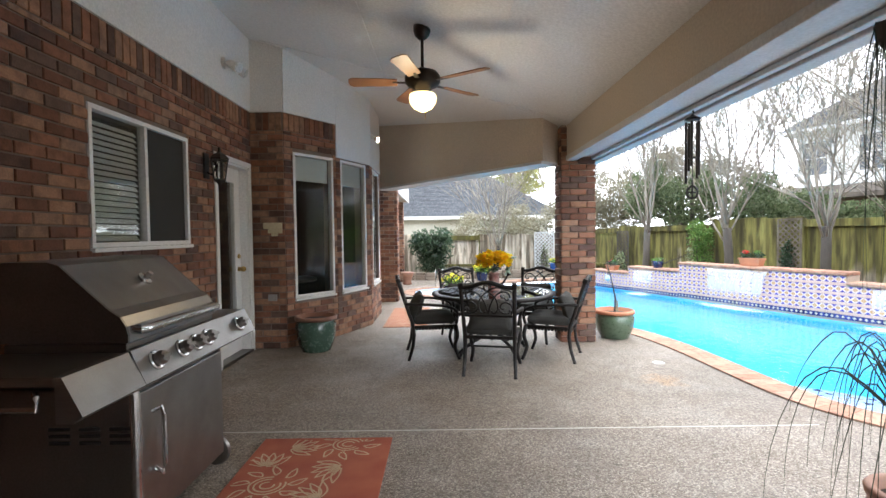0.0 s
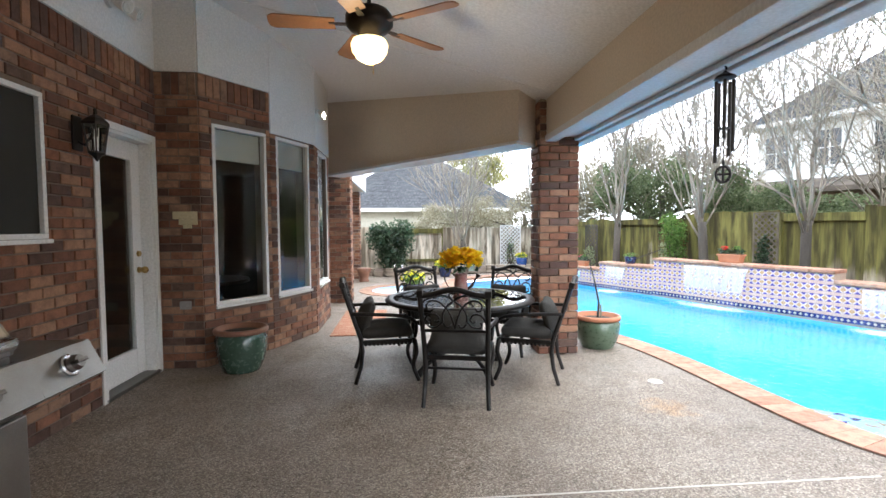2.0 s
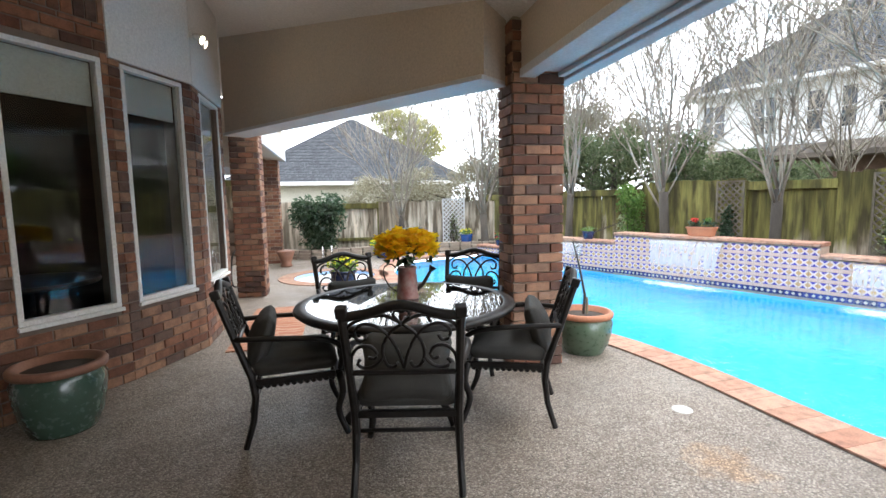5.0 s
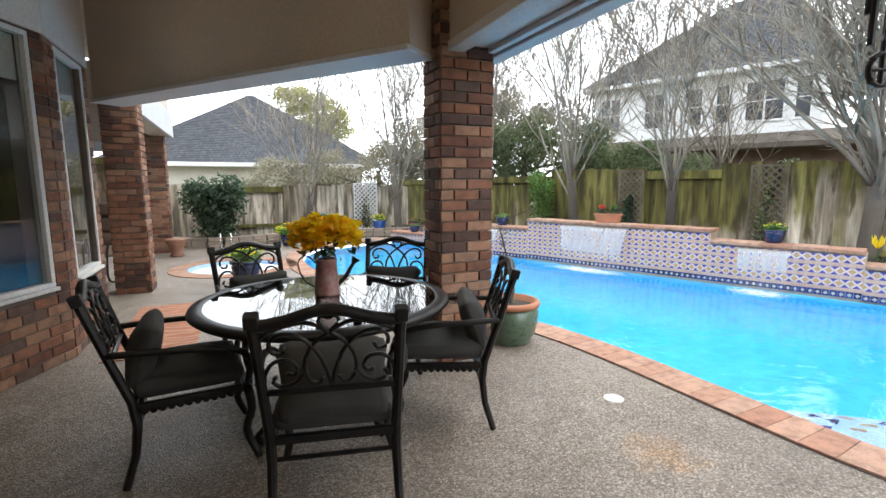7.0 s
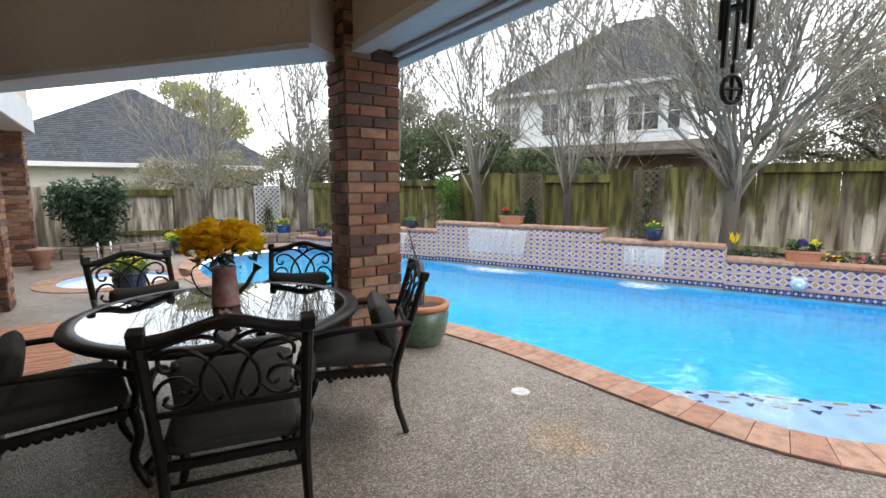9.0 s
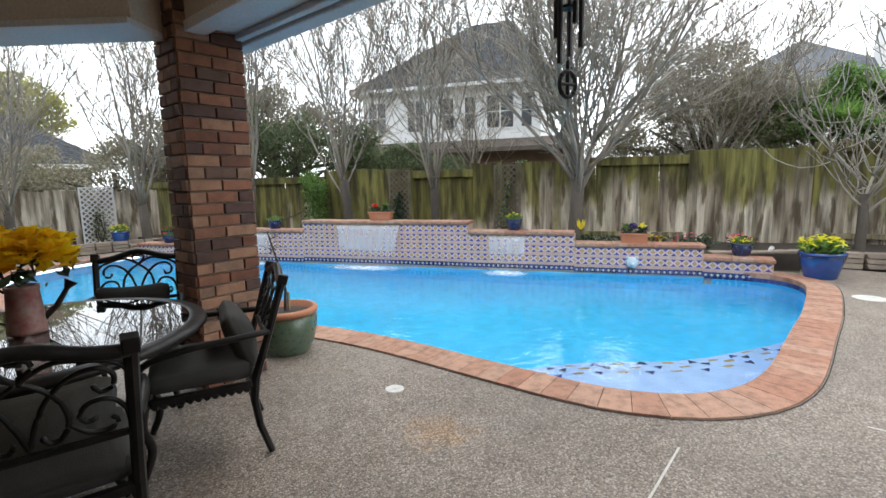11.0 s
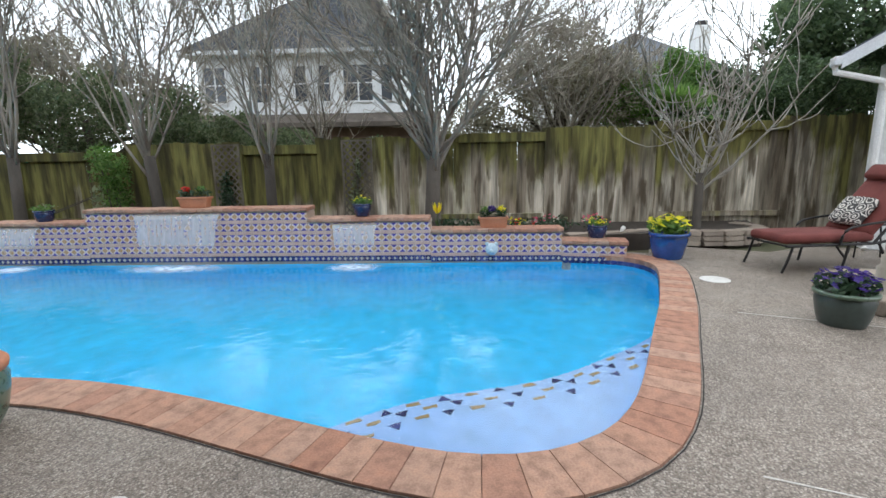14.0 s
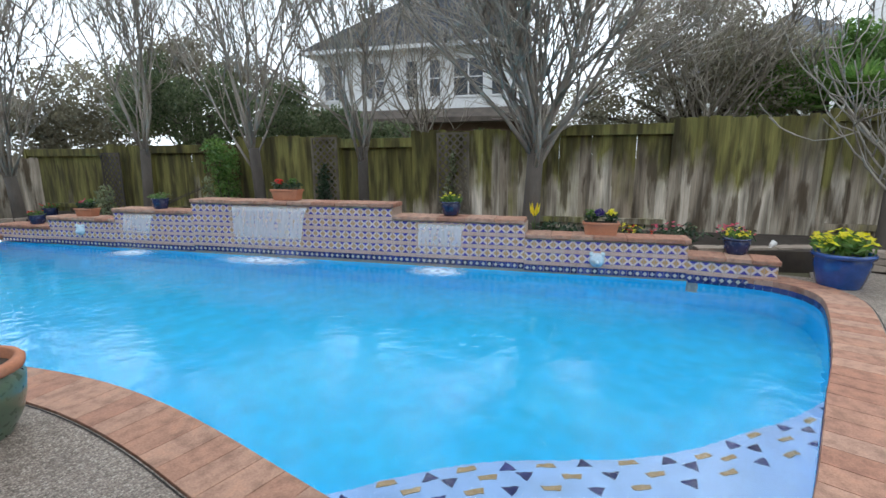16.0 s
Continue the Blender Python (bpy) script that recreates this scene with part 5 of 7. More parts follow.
part("lattice", bm, M_iron, ob)
for k in range(4):
    a = k * math.pi / 2 + 0.5
    c, s = math.cos(a), math.sin(a)
    prof = [(0.52, 0.665), (0.40, 0.60), (0.22, 0.50), (0.10, 0.40), (0.09, 0.30), (0.17, 0.20), (0.34, 0.12), (0.44, 0.05), (0.47, 0.012)]
    pts = curve_through([(r * c, r * s, z) for r, z in prof], 0.04)
    part("leg", tube(bmesh.new(), pts, [0.026 + 0.008 * math.sin(i * 0.5) for i in range(len(pts))], 8), M_iron, ob, "", True)
part("hub", lathe(bmesh.new(), [(0, 0.27), (0.06, 0.28), (0.10, 0.33), (0.10, 0.38), (0.06, 0.43), (0, 0.44)], 16), M_iron, ob)


def spiral(cx, cz, r0, turns, start, flip=1, n=22):
    return [(cx + flip * r0 * (1 - 0.8 * i / n) * math.cos(start + turns * 2 * math.pi * i / n), cz + r0 * (1 - 0.8 * i / n) * math.sin(start + turns * 2 * math.pi * i / n)) for i in range(n + 1)]


def dining_chair(place, rz, label):
    """Faces local +y; origin on the floor under the seat's centre."""
    ch = thing("dining_chair", place, label, "chair", "chairs round the patio table", rz)
    def back_y(z):
        return -0.235 - max(0.0, z - 0.40) * 0.30
    for s in (-1, 1):
        part("back_post", tube(bmesh.new(), [(0.250 * s, -0.285, 0.005), (0.243 * s, -0.238, 0.16), (0.240 * s, -0.222, 0.30), (0.240 * s, -0.235, 0.42), (0.245 * s, back_y(0.65), 0.65), (0.25 * s, back_y(0.92), 0.92)], [0.017, 0.018, 0.020, 0.021, 0.019, 0.021], 8), M_iron, ch)
        fl = curve_through([(0.25 * s, 0.245, 0.40), (0.262 * s, 0.262, 0.28), (0.235 * s, 0.235, 0.15), (0.262 * s, 0.285, 0.005)], 0.04)
        part("front_leg", tube(bmesh.new(), fl, [0.023 - 0.006 * i / len(fl) for i in range(len(fl))], 8), M_iron, ch, "", True)
        arm = curve_through([(0.25 * s, back_y(0.66), 0.66), (0.285 * s, -0.12, 0.655), (0.30 * s, 0.08, 0.64), (0.285 * s, 0.22, 0.60), (0.265 * s, 0.265, 0.53), (0.25 * s, 0.25, 0.42)], 0.035)
        part("arm", tube(bmesh.new(), arm, 0.017, 8), M_iron, ch, "", True)
        part("post_cap", nb(-0.024, 0.024, -0.024, 0.024, -0.022, 0.030, bev=0.006, m=pose(0.25 * s, back_y(0.92), 0.92, 16)), M_iron, ch)
    bm = nb(-0.25, 0.25, -0.245, -0.215, 0.375, 0.41, bev=0.006)
    box(bm, -0.25, 0.25, 0.225, 0.26, 0.375, 0.41, bev=0.006)
    for s in (-1, 1):
        box(bm, 0.245 * s - 0.016, 0.245 * s + 0.016, -0.215, 0.225, 0.375, 0.41, bev=0.006)
    for i in range(12):
        bmesh.ops.create_uvsphere(bm, u_segments=6, v_segments=5, radius=0.022, matrix=pose(-0.22 + 0.04 * i, 0.243, 0.372))
        for s in (-1, 1):
            bmesh.ops.create_uvsphere(bm, u_segments=6, v_segments=5, radius=0.020, matrix=pose(0.245 * s, -0.19 + 0.036 * i, 0.372))
    part("seat_frame", bm, M_iron, ch)
    part("stretcher", tube(bmesh.new(), [(-0.243, -0.212, 0.30), (0.243, -0.212, 0.30)], 0.010, 6), M_iron, ch)
    bm = bmesh.new()
    top = curve_through([(-0.25, 0.90), (-0.15, 0.915), (0, 0.955), (0.15, 0.915), (0.25, 0.90)], 0.03)
    tube(bm, [(x, back_y(z), z) for x, z in top], 0.022, 8)
    part("top_rail", bm, M_iron, ch, "", True)
    part("lower_rail", tube(bmesh.new(), [(-0.25, back_y(0.62), 0.62), (0.25, back_y(0.62), 0.62)], 0.013, 8), M_iron, ch)
    bm = bmesh.new()
    curls = [[tuple(p) for p in curve_through([(0, 0.865), (-0.030, 0.895), (-0.034, 0.920), (-0.018, 0.932), (0, 0.918), (0.018, 0.932), (0.034, 0.920), (0.030, 0.895), (0, 0.865)], 0.015)]]
    for s in (-1, 1):
        for bend in ([(0.0, 0.64), (0.020, 0.72), (0.055, 0.80), (0.11, 0.855), (0.17, 0.865), (0.205, 0.83), (0.195, 0.79), (0.165, 0.785), (0.155, 0.81)],
                     [(0.0, 0.865), (0.05, 0.825), (0.085, 0.765), (0.09, 0.70), (0.07, 0.655), (0.04, 0.65), (0.03, 0.675)],
                     [(0.235, 0.64), (0.225, 0.71), (0.19, 0.755), (0.14, 0.755), (0.115, 0.72), (0.13, 0.69), (0.155, 0.70)],
                     [(0.0, 0.865), (0.07, 0.905), (0.15, 0.895), (0.225, 0.86), (0.243, 0.80)],
                     [(0.09, 0.70), (0.13, 0.655), (0.18, 0.645), (0.205, 0.67), (0.19, 0.69)]):
            curls.append([tuple(p) for p in curve_through([(s * x, z) for x, z in bend], 0.015)])
    for c in curls:
        tube(bm, [(x, back_y(z), z) for x, z in c], 0.0082, 6)
    part("scroll_back", bm, M_iron, ch, "cast scrollwork", True)
    def pad(w, d, h, n=10, puff=1.0):
        bm2 = nb(-w / 2, w / 2, -d / 2, d / 2, 0, h, bev=h * 0.42)
        bmesh.ops.subdivide_edges(bm2, edges=bm2.edges[:], cuts=2, use_grid_fill=True)
        for v in bm2.verts:
            k = (1 - (2 * v.co.x / w) ** 2) * (1 - (2 * v.co.y / d) ** 2)
            if v.co.z > h * 0.5:
                v.co.z += 0.02 * puff * max(0, k)
        return bm2
    bm = pad(0.475, 0.47, 0.105)
    bmesh.ops.transform(bm, matrix=pose(0, 0.005, 0.41), verts=bm.verts[:])
    part("seat_cushion", bm, M_cushion, ch, "charcoal seat cushion", True)
    bm = pad(0.40, 0.30, 0.12)
    for v in bm.verts:       # pinched edges, drawn-out corners
        kx, ky = abs(v.co.x) / 0.2, abs(v.co.y) / 0.15
        v.co.x *= 1 + 0.12 * ky * kx - 0.04 * (1 - ky)
        v.co.y *= 1 + 0.12 * ky * kx - 0.04 * (1 - kx)
        v.co.z = 0.06 + (v.co.z - 0.06) * (1.05 - 0.55 * max(kx, ky) ** 3)
    bmesh.ops.transform(bm, matrix=pose(0, -0.12, 0.585, 72, 0, 0), verts=bm.verts[:])
    part("back_pillow", bm, M_cushion, ch, "charcoal lumbar pillow", True)
    return ch


first = dining_chair((0.53, 4.725, 0), -12.5, "dark cast-metal patio chair with charcoal cushions")
first.scale = (1.0, 1.0, 0.975)
for x, y, rz in ((-0.09, 5.36, -84.0), (1.25, 5.22, 67.0), (0.34, 6.22, 198.0), (1.21, 6.12, 153.0)):
    copy_thing(first, pose(x, y, 0, 0, 0, rz) @ Matrix.Diagonal((0.98, 0.98, 0.975, 1)))

# watering can with yellow blooms
ob = thing("watering_can", (0.64, 5.52, 0.707), "rusty red painted watering can holding yellow flowers", "vase")
M_can = surface("painted_tin", (0.30, 0.10, 0.085), (0.42, 0.33, 0.29), 14, 60, 0.5, 0.2, 0.2)
part("can", lathe(bmesh.new(), [(0, 0), (0.072, 0), (0.075, 0.01), (0.072, 0.02), (0.060, 0.19), (0.064, 0.20), (0.064, 0.215), (0.052, 0.215), (0.05, 0.19), (0, 0.19)], 26), M_can, ob, "", True)
part("spout", tube(bmesh.new(), [(0.05, -0.01, 0.05), (0.11, -0.012, 0.10), (0.16, -0.015, 0.185)], [0.017, 0.013, 0.010], 10), M_bronze, ob)
bm = tube(bmesh.new(), [(0.155, -0.015, 0.178), (0.175, -0.016, 0.208)], [0.012, 0.030], 12)
part("rose", bm, M_bronze, ob)
part("handle", tube(bmesh.new(), curve_through([(-0.06, 0, 0.19), (-0.11, 0, 0.24), (-0.16, 0, 0.20), (-0.13, 0, 0.10), (-0.068, 0, 0.05)], 0.03), 0.005, 6), M_bronze, ob)
bl = thing("bouquet", (0.64, 5.52, 0.90), "bunch of bright yellow flowers in the can", "flowers")
flowering(bl, 0.02, 0.195, 0.26, 60, 330, M_leaf_dark, M_yellow, 7, 0.035, 0.042)


# ---- pots on the deck ----
pot("plant_pot", (-1.50, 5.66, 0), 0.235, 0.17, 0.42, M_glaze_green, M_terra_rim, "big empty green glazed pot with a brown rim", 0.05, 0.03)
ob = pot("plant_pot", (2.29, 6.15, 0), 0.240, 0.172, 0.365, M_glaze_sage, M_terracotta, "sage green glazed pot with a terracotta rim and bare sapling", 0.05, 0.035)
vs, fs = [], []
tube_data([(0, 0, 0.3), (0.02, 0.01, 0.50), (-0.03, 0.02, 0.75), (-0.09, 0.03, 0.98)], [0.014, 0.011, 0.008, 0.005], 6, vs, fs)
rng = random.Random(5)
for k in range(14):
    a = rng.uniform(0, 6.28)
    p = Vector((-0.07, 0.03, 0.90 + rng.uniform(-0.1, 0.08)))
    q = p + Vector((math.cos(a), math.sin(a), rng.uniform(-0.3, 0.5))) * rng.uniform(0.08, 0.18)
    tube_data([p, p.lerp(q, 0.5) + Vector((0, 0, 0.02)), q], [0.003, 0.002, 0.001], 4, vs, fs)
raw("sapling", vs, fs, M_bark_dark, ob)
part("support_stake", nb(0.03, 0.045, -0.008, 0.008, 0.3, 0.48), M_fence, ob)
# white drain covers and deck joints
M_lid = surface("white_plastic_cover", (0.62, 0.60, 0.56), (0.70, 0.68, 0.64), 6, 40, 0.5, 0.1)
for x, y, r in ((2.30, 4.91, 0.062), (7.02, 2.42, 0.15)):
    ob = thing("drain_cover", (x, y, 0.0), "round white skimmer lid set in the deck", "drain", "deck lids")
    part("lid", lathe(bmesh.new(), [(0, 0.006), (r * 0.9, 0.006), (r, 0.003), (r, -0.01)], 28), M_lid, ob)
    part("grip", lathe(bmesh.new(), [(0, 0.0075), (r * 0.16, 0.0075), (r * 0.18, 0.005)], 12), M_lid, ob)
bm = nb(-2.27, 2.69, 3.283, 3.293, -0.01, 0.003)
box(bm, 3.50, 3.51, -6, 2.56, -0.01, 0.003)
box(bm, 5.86, 5.87, -6, 2.36, -0.01, 0.003)
tagged(part("deck_joint", bm, M_sealant), "pale joint filler lines in the deck", "joint", kind="structure")

# ponytail palm in a pot, its thin leaves arching near the path, and a trailing basket above it
def strands(name, n, start_r, z, reach, droop, seed, material, parent, up=0.35, lo=0.0, hi=6.28):
    rng = random.Random(seed)
    vs, fs = [], []
    for k in range(n):
        a = rng.uniform(lo, hi)
        c, s = math.cos(a), math.sin(a)
        R, U, D = reach * rng.uniform(0.5, 1.1), up * rng.uniform(0.5, 1.2), droop * rng.uniform(0.6, 1.2)
        pts = []
        for i in range(12):
            f = i / 11
            r = start_r + R * (1 - (1 - f) ** 1.8)
            pts.append((r * c + 0.02 * math.sin(5 * f + k), r * s, z + U * math.sin(min(1, f * 2.0) * math.pi / 2) - D * max(0, f - 0.25) ** 1.5 * 1.5))
        tube_data(pts, [0.0045 * (1 - 0.8 * i / 11) for i in range(12)], 4, vs, fs)
    return raw(name, vs, fs, material, parent, True)


M_strand = leaf_material("dark_thin_leaves", [(0.018, 0.026, 0.016), (0.035, 0.045, 0.028), (0.05, 0.05, 0.035)])
ob = pot("plant_pot", (1.94, 1.86, 0), 0.16, 0.11, 0.32, M_terra_rim, M_terra_rim, "brown clay pot with a thin-leaved drooping palm", 0.04, 0.02)
part("stem", lathe(bmesh.new(), [(0.09, 0.26), (0.08, 0.34), (0.045, 0.46), (0.03, 0.58), (0, 0.6)], 14), M_bark, ob)
strands("leaves", 42, 0.02, 0.56, 0.52, 0.85, 3, M_strand, ob, 0.38)
ob = thing("hanging_basket", (1.88, 1.90, 2.02), "hanging basket with thin trailing dark leaves", "hanging plant")
part("basket", lathe(bmesh.new(), [(0, 0.08), (0.05, 0.085), (0.085, 0.13), (0.095, 0.19), (0.085, 0.19), (0, 0.18)], 18), M_bark_dark, ob)
part("hanger", tube(bmesh.new(), [(0, 0, 0.18), (0, 0, 0.30)], 0.004, 5), M_black, ob)
strands("leaves", 40, 0.06, 0.18, 0.07, 1.0, 9, M_strand, ob, 0.04)

# ---- along the tiled wall ----
RZ = math.degrees(PA) - 90
def on_cap(s, o, z):
    return tuple(at_wall(s, o, z))


def trough(place, w, d, h, label, bloom, seed, rz=RZ):
    tr = thing("flower_trough", place, label, "planter", "", rz)
    bm = nb(-w / 2, w / 2, -d / 2, d / 2, 0, h, bev=0.012)
    for v in bm.verts:
        k = 0.86 + 0.14 * v.co.z / h
        v.co.x, v.co.y = v.co.x * k, v.co.y * k
    part("body", bm, M_terracotta, tr)
    part("rim", nb(-w / 2 - 0.008, w / 2 + 0.008, -d / 2 - 0.008, d / 2 + 0.008, h - 0.03, h, bev=0.006), M_terracotta, tr)
    part("soil", nb(-w / 2 + 0.02, w / 2 - 0.02, -d / 2 + 0.02, d / 2 - 0.02, h - 0.01, h + 0.005), M_soil, tr)
    leaf_cloud("leaves", [(-w * 0.25, 0, h + 0.05, w * 0.28, d * 0.5, 0.07), (w * 0.25, 0, h + 0.05, w * 0.28, d * 0.5, 0.08)], 200, 0.03, M_leaf_dark, seed, tr, 0.1)
    for i, (mt, x, n) in enumerate(bloom):
        sub = leaf_cloud("blossom", [(x, -0.01, h + 0.11, 0.06, 0.06, 0.04)], n, 0.022, mt, seed + i + 1, tr, 0.2)
    return tr


trough(on_cap(6.02, 0.16, 0.701), 0.42, 0.17, 0.15, "terracotta trough with red and green plants on the wall cap", [(M_red, -0.1, 60), (M_leaf_bright, 0.1, 80)], 21)
trough(on_cap(1.84, 0.16, 0.371), 0.40, 0.18, 0.15, "terracotta trough with violet and yellow pansies", [(M_violet, -0.02, 70), (M_lemon, 0.12, 60), (M_leaf_bright, -0.12, 60)], 25)
trough(on_cap(9.75, 0.16, 0.371), 0.36, 0.16, 0.13, "terracotta trough with sparse plants", [(M_leaf_bright, 0.08, 60), (M_pink, -0.05, 12)], 29)


def blue_pot(place, r, h, mat_, label, bloom, seed, n=40, leafy=150, spread=1.15):
    p = pot("plant_pot", place, r, r * 0.72, h, mat_, mat_, label, h * 0.14, 0.01)
    flowering(p, h - 0.02, r * spread, h * 0.75, leafy, n, M_leaf_bright, bloom, seed, r * 0.2, r * 0.16)
    return p


blue_pot(on_cap(3.66, 0.17, 0.551), 0.125, 0.175, M_glaze_navy, "navy glazed pot with small yellow flowers on the wall cap", M_lemon, 31, 16, 170)
blue_pot(on_cap(8.26, 0.17, 0.521), 0.125, 0.165, M_glaze_navy, "navy glazed pot with a sparse white flowering plant", M_leaf_olive, 32, 10, 110, 1.4)
blue_pot(on_cap(0.40, 0.20, 0.201), 0.135, 0.185, M_glaze_navy, "navy glazed pot with yellow pansies", M_lemon, 33, 26, 160)
blue_pot(on_cap(10.9, 0.16, 0.201), 0.12, 0.16, M_glaze_navy, "navy pot with red flowers at the wall's low end", M_red, 34, 12, 120)
blue_pot((8.07, 2.87, 0), 0.245, 0.34, M_glaze_blue, "large cobalt blue glazed pot with yellow pansies", M_lemon, 35, 55, 300, 1.05)
blue_pot((3.60, 14.80, 0.16), 0.17, 0.26, M_glaze_blue, "cobalt blue pot with yellow flowers", M_lemon, 36, 45, 200)
blue_pot((4.62, 15.0, 0.16), 0.13, 0.18, M_glaze_navy, "dark blue pot with a small plant", M_red, 37, 8, 80)
blue_pot((0.24, 9.60, 0), 0.19, 0.34, M_glaze_navy, "dark blue pot with yellow flowers near the spa", M_lemon, 38, 70, 320, 1.2)

ob = thing("tulip_ornament", on_cap(2.62, 0.30, 0.30), "bright yellow metal tulip garden ornament", "ornament")
bm = bmesh.new()
for k in range(6):
    a = k * math.pi / 3
    c, s = math.cos(a), math.sin(a)
    v = [bm.verts.new(p) for p in ((0.012 * c, 0.012 * s, 0.25), (0.055 * c - 0.03 * s, 0.055 * s + 0.03 * c, 0.31), (0.065 * c, 0.065 * s, 0.42), (0.055 * c + 0.03 * s, 0.055 * s - 0.03 * c, 0.31))]
    bm.faces.new(v)
part("petals", bm, leaf_material("yellow_enamel", [(0.78, 0.52, 0.02), (0.82, 0.60, 0.03)], 0.3), ob)
part("stem", tube(bmesh.new(), [(0, 0, 0), (0.01, 0, 0.26)], 0.006, 6), M_stem, ob)
bm = bmesh.new()
for s in (-1, 1):
    bm.faces.new([bm.verts.new(p) for p in ((0, 0, 0.06), (0.05 * s, 0.01, 0.14), (0.06 * s, 0.0, 0.22), (0.02 * s, 0, 0.14))])
part("leaves", bm, M_stem, ob)

# animal-face fountain spouts, plain shapes
M_spout = surface("pale_blue_ceramic", (0.50, 0.62, 0.68), (0.64, 0.72, 0.76), 8, 40, 0.25, 0.1)
for s, z in ((1.87, 0.10), (9.72, 0.17)):
    bm = bmesh.new()
    bmesh.ops.create_uvsphere(bm, u_segments=18, v_segments=12, radius=0.085)
    for v in bm.verts:
        v.co.y *= 0.55
    for sx in (-1, 1):
        bmesh.ops.create_uvsphere(bm, u_segments=10, v_segments=8, radius=0.028, matrix=pose(0.062 * sx, 0, 0.07))
    bmesh.ops.create_uvsphere(bm, u_segments=10, v_segments=8, radius=0.034, matrix=pose(0, -0.045, -0.02))
    ob = part("fountain_spout", bm, M_spout, None, "", True)
    ob.matrix_world = pose(*at_wall(s, -0.02, z), 0, 0, RZ)
    tagged(ob, "pale blue ceramic animal-face spout on the tiles", "ornament", "fountain spouts")

# three sheets of falling water and their foam
def fall_material():
    m, t, b = nodes("falling_water")
    b.inputs["Base Color"].default_value = (0.80, 0.84, 0.88, 1)
    b.inputs["Roughness"].default_value = 0.18
    st = noise_of(t, 26, 4, (1, 1, 0.10))
    sx = t.nodes.new("ShaderNodeSeparateXYZ")
    t.links.new(t.nodes.new("ShaderNodeTexCoord").outputs["Object"], sx.inputs[0])
    thick = ramp(t, sx.outputs["Z"], [(0.0, (0.12,) * 3), (0.14, (0.25,) * 3), (0.22, (1,) * 3)])
    t.links.new(mixc(t, 1.0, thick, ramp(t, st, [(0.3, (0.24,) * 3), (0.7, (0.40,) * 3)]), "MULTIPLY"), b.inputs["Alpha"])
    bump(t, b, st, 0.5, 0.01)
    return m


def foam_material():
    m, t, b = nodes("pool_foam")
    b.inputs["Base Color"].default_value = (0.86, 0.92, 0.96, 1)
    b.inputs["Roughness"].default_value = 0.5
    tc = t.nodes.new("ShaderNodeTexCoord").outputs["Object"]
    ln = t.nodes.new("ShaderNodeVectorMath")
    ln.operation = "LENGTH"
    t.links.new(tc, ln.inputs[0])
    fall_off = ramp(t, ln.outputs["Value"], [(0.10, (1, 1, 1)), (0.34, (0.45, 0.45, 0.45)), (0.6, (0, 0, 0))])
    k = mixc(t, 1.0, fall_off, ramp(t, noise_of(t, 11, 6), [(0.25, (0.1, 0.1, 0.1)), (0.60, (1, 1, 1))]), "MULTIPLY")
    t.links.new(k, b.inputs["Alpha"])
    return m


M_fall, M_pfoam = fall_material(), foam_material()
for s0, s1, z in ((3.43, 4.04, 0.455), (5.59, 6.80, 0.615), (8.19, 8.77, 0.445)):
    w = s1 - s0
    ob = thing("waterfall", tuple(at_wall((s0 + s1) / 2)), "thin sheet of water falling from the tiled wall", "waterfall", "pool waterfalls", RZ)
    bm = bmesh.new()
    rows = []
    for i in range(9):
        f = i / 8
        y = -0.02 - 0.13 * f ** 0.7
        zz = z - (z + 0.095) * f ** 1.7
        k = 1 - 0.16 * f
        rows.append([bm.verts.new((w * k * (j / 14 - 0.5), y + 0.006 * math.sin(j * 1.7), zz)) for j in range(15)])
    for r0, r1 in zip(rows, rows[1:]):
        for j in range(14):
            bm.faces.new((r0[j], r0[j + 1], r1[j + 1], r1[j]))
    part("water_sheet", bm, M_fall, ob, "", True)
    part("spillway", nb(-w / 2, w / 2, -0.028, 0.02, z - 0.004, z + 0.012), M_grout, ob)
    bm = bmesh.new()
    bmesh.ops.create_grid(bm, x_segments=12, y_segments=6, size=1)
    for v in bm.verts:
        v.co = Vector((v.co.x * 0.6, v.co.y * 0.6, 0.004))
    fo = part("foam", bm, M_pfoam, ob)
    fo.matrix_basis = pose(0, -0.22, -0.098) @ Matrix.Diagonal((w * 1.2, 0.52, 1, 1))

# planted bed behind the wall with its stone edging
bm = prism(bmesh.new(), [tuple(at_wall(s, o))[:2] for s, o in ((-2.2, 0.75), (-0.5, 0.55), (0.95, 0.38), (11.3, 0.38), (12.8, 1.0), (12.8, FOFF - POFF - 0.03), (-2.6, FOFF - POFF - 0.03))], "z", -0.05, 0.20)
bmesh.ops.triangulate(bm, faces=[f for f in bm.faces if len(f.verts) > 4])
tagged(part("planting_bed", bm, M_soil), "dark mulched planting bed", "ground", kind="structure")
bm = prism(bmesh.new(), [(-1.4, 14.75), (-0.4, 14.15), (1.2, 14.55), (3.4, 14.85), (5.2, 14.6), (5.2, 15.5), (-3, 15.5)], "z", -0.05, 0.12)
tagged(part("planting_bed", bm, M_soil), "dark mulched bed along the far fence", "ground", kind="structure")
edging = thing("bed_edging", (0, 0, 0), "low dry-laid flagstone edging round the bed", "edging")
rng = random.Random(3)
stone_meshes = []
for k in range(5):
    bm = nb(-0.5, 0.5, -0.5, 0.5, 0, 1, bev=0.10)
    for v in bm.verts:
        v.co += Vector((rng.uniform(-1, 1), rng.uniform(-1, 1), rng.uniform(-0.6, 0.6))) * 0.05
    stone_meshes.append(finish("stone", bm, M_stone))
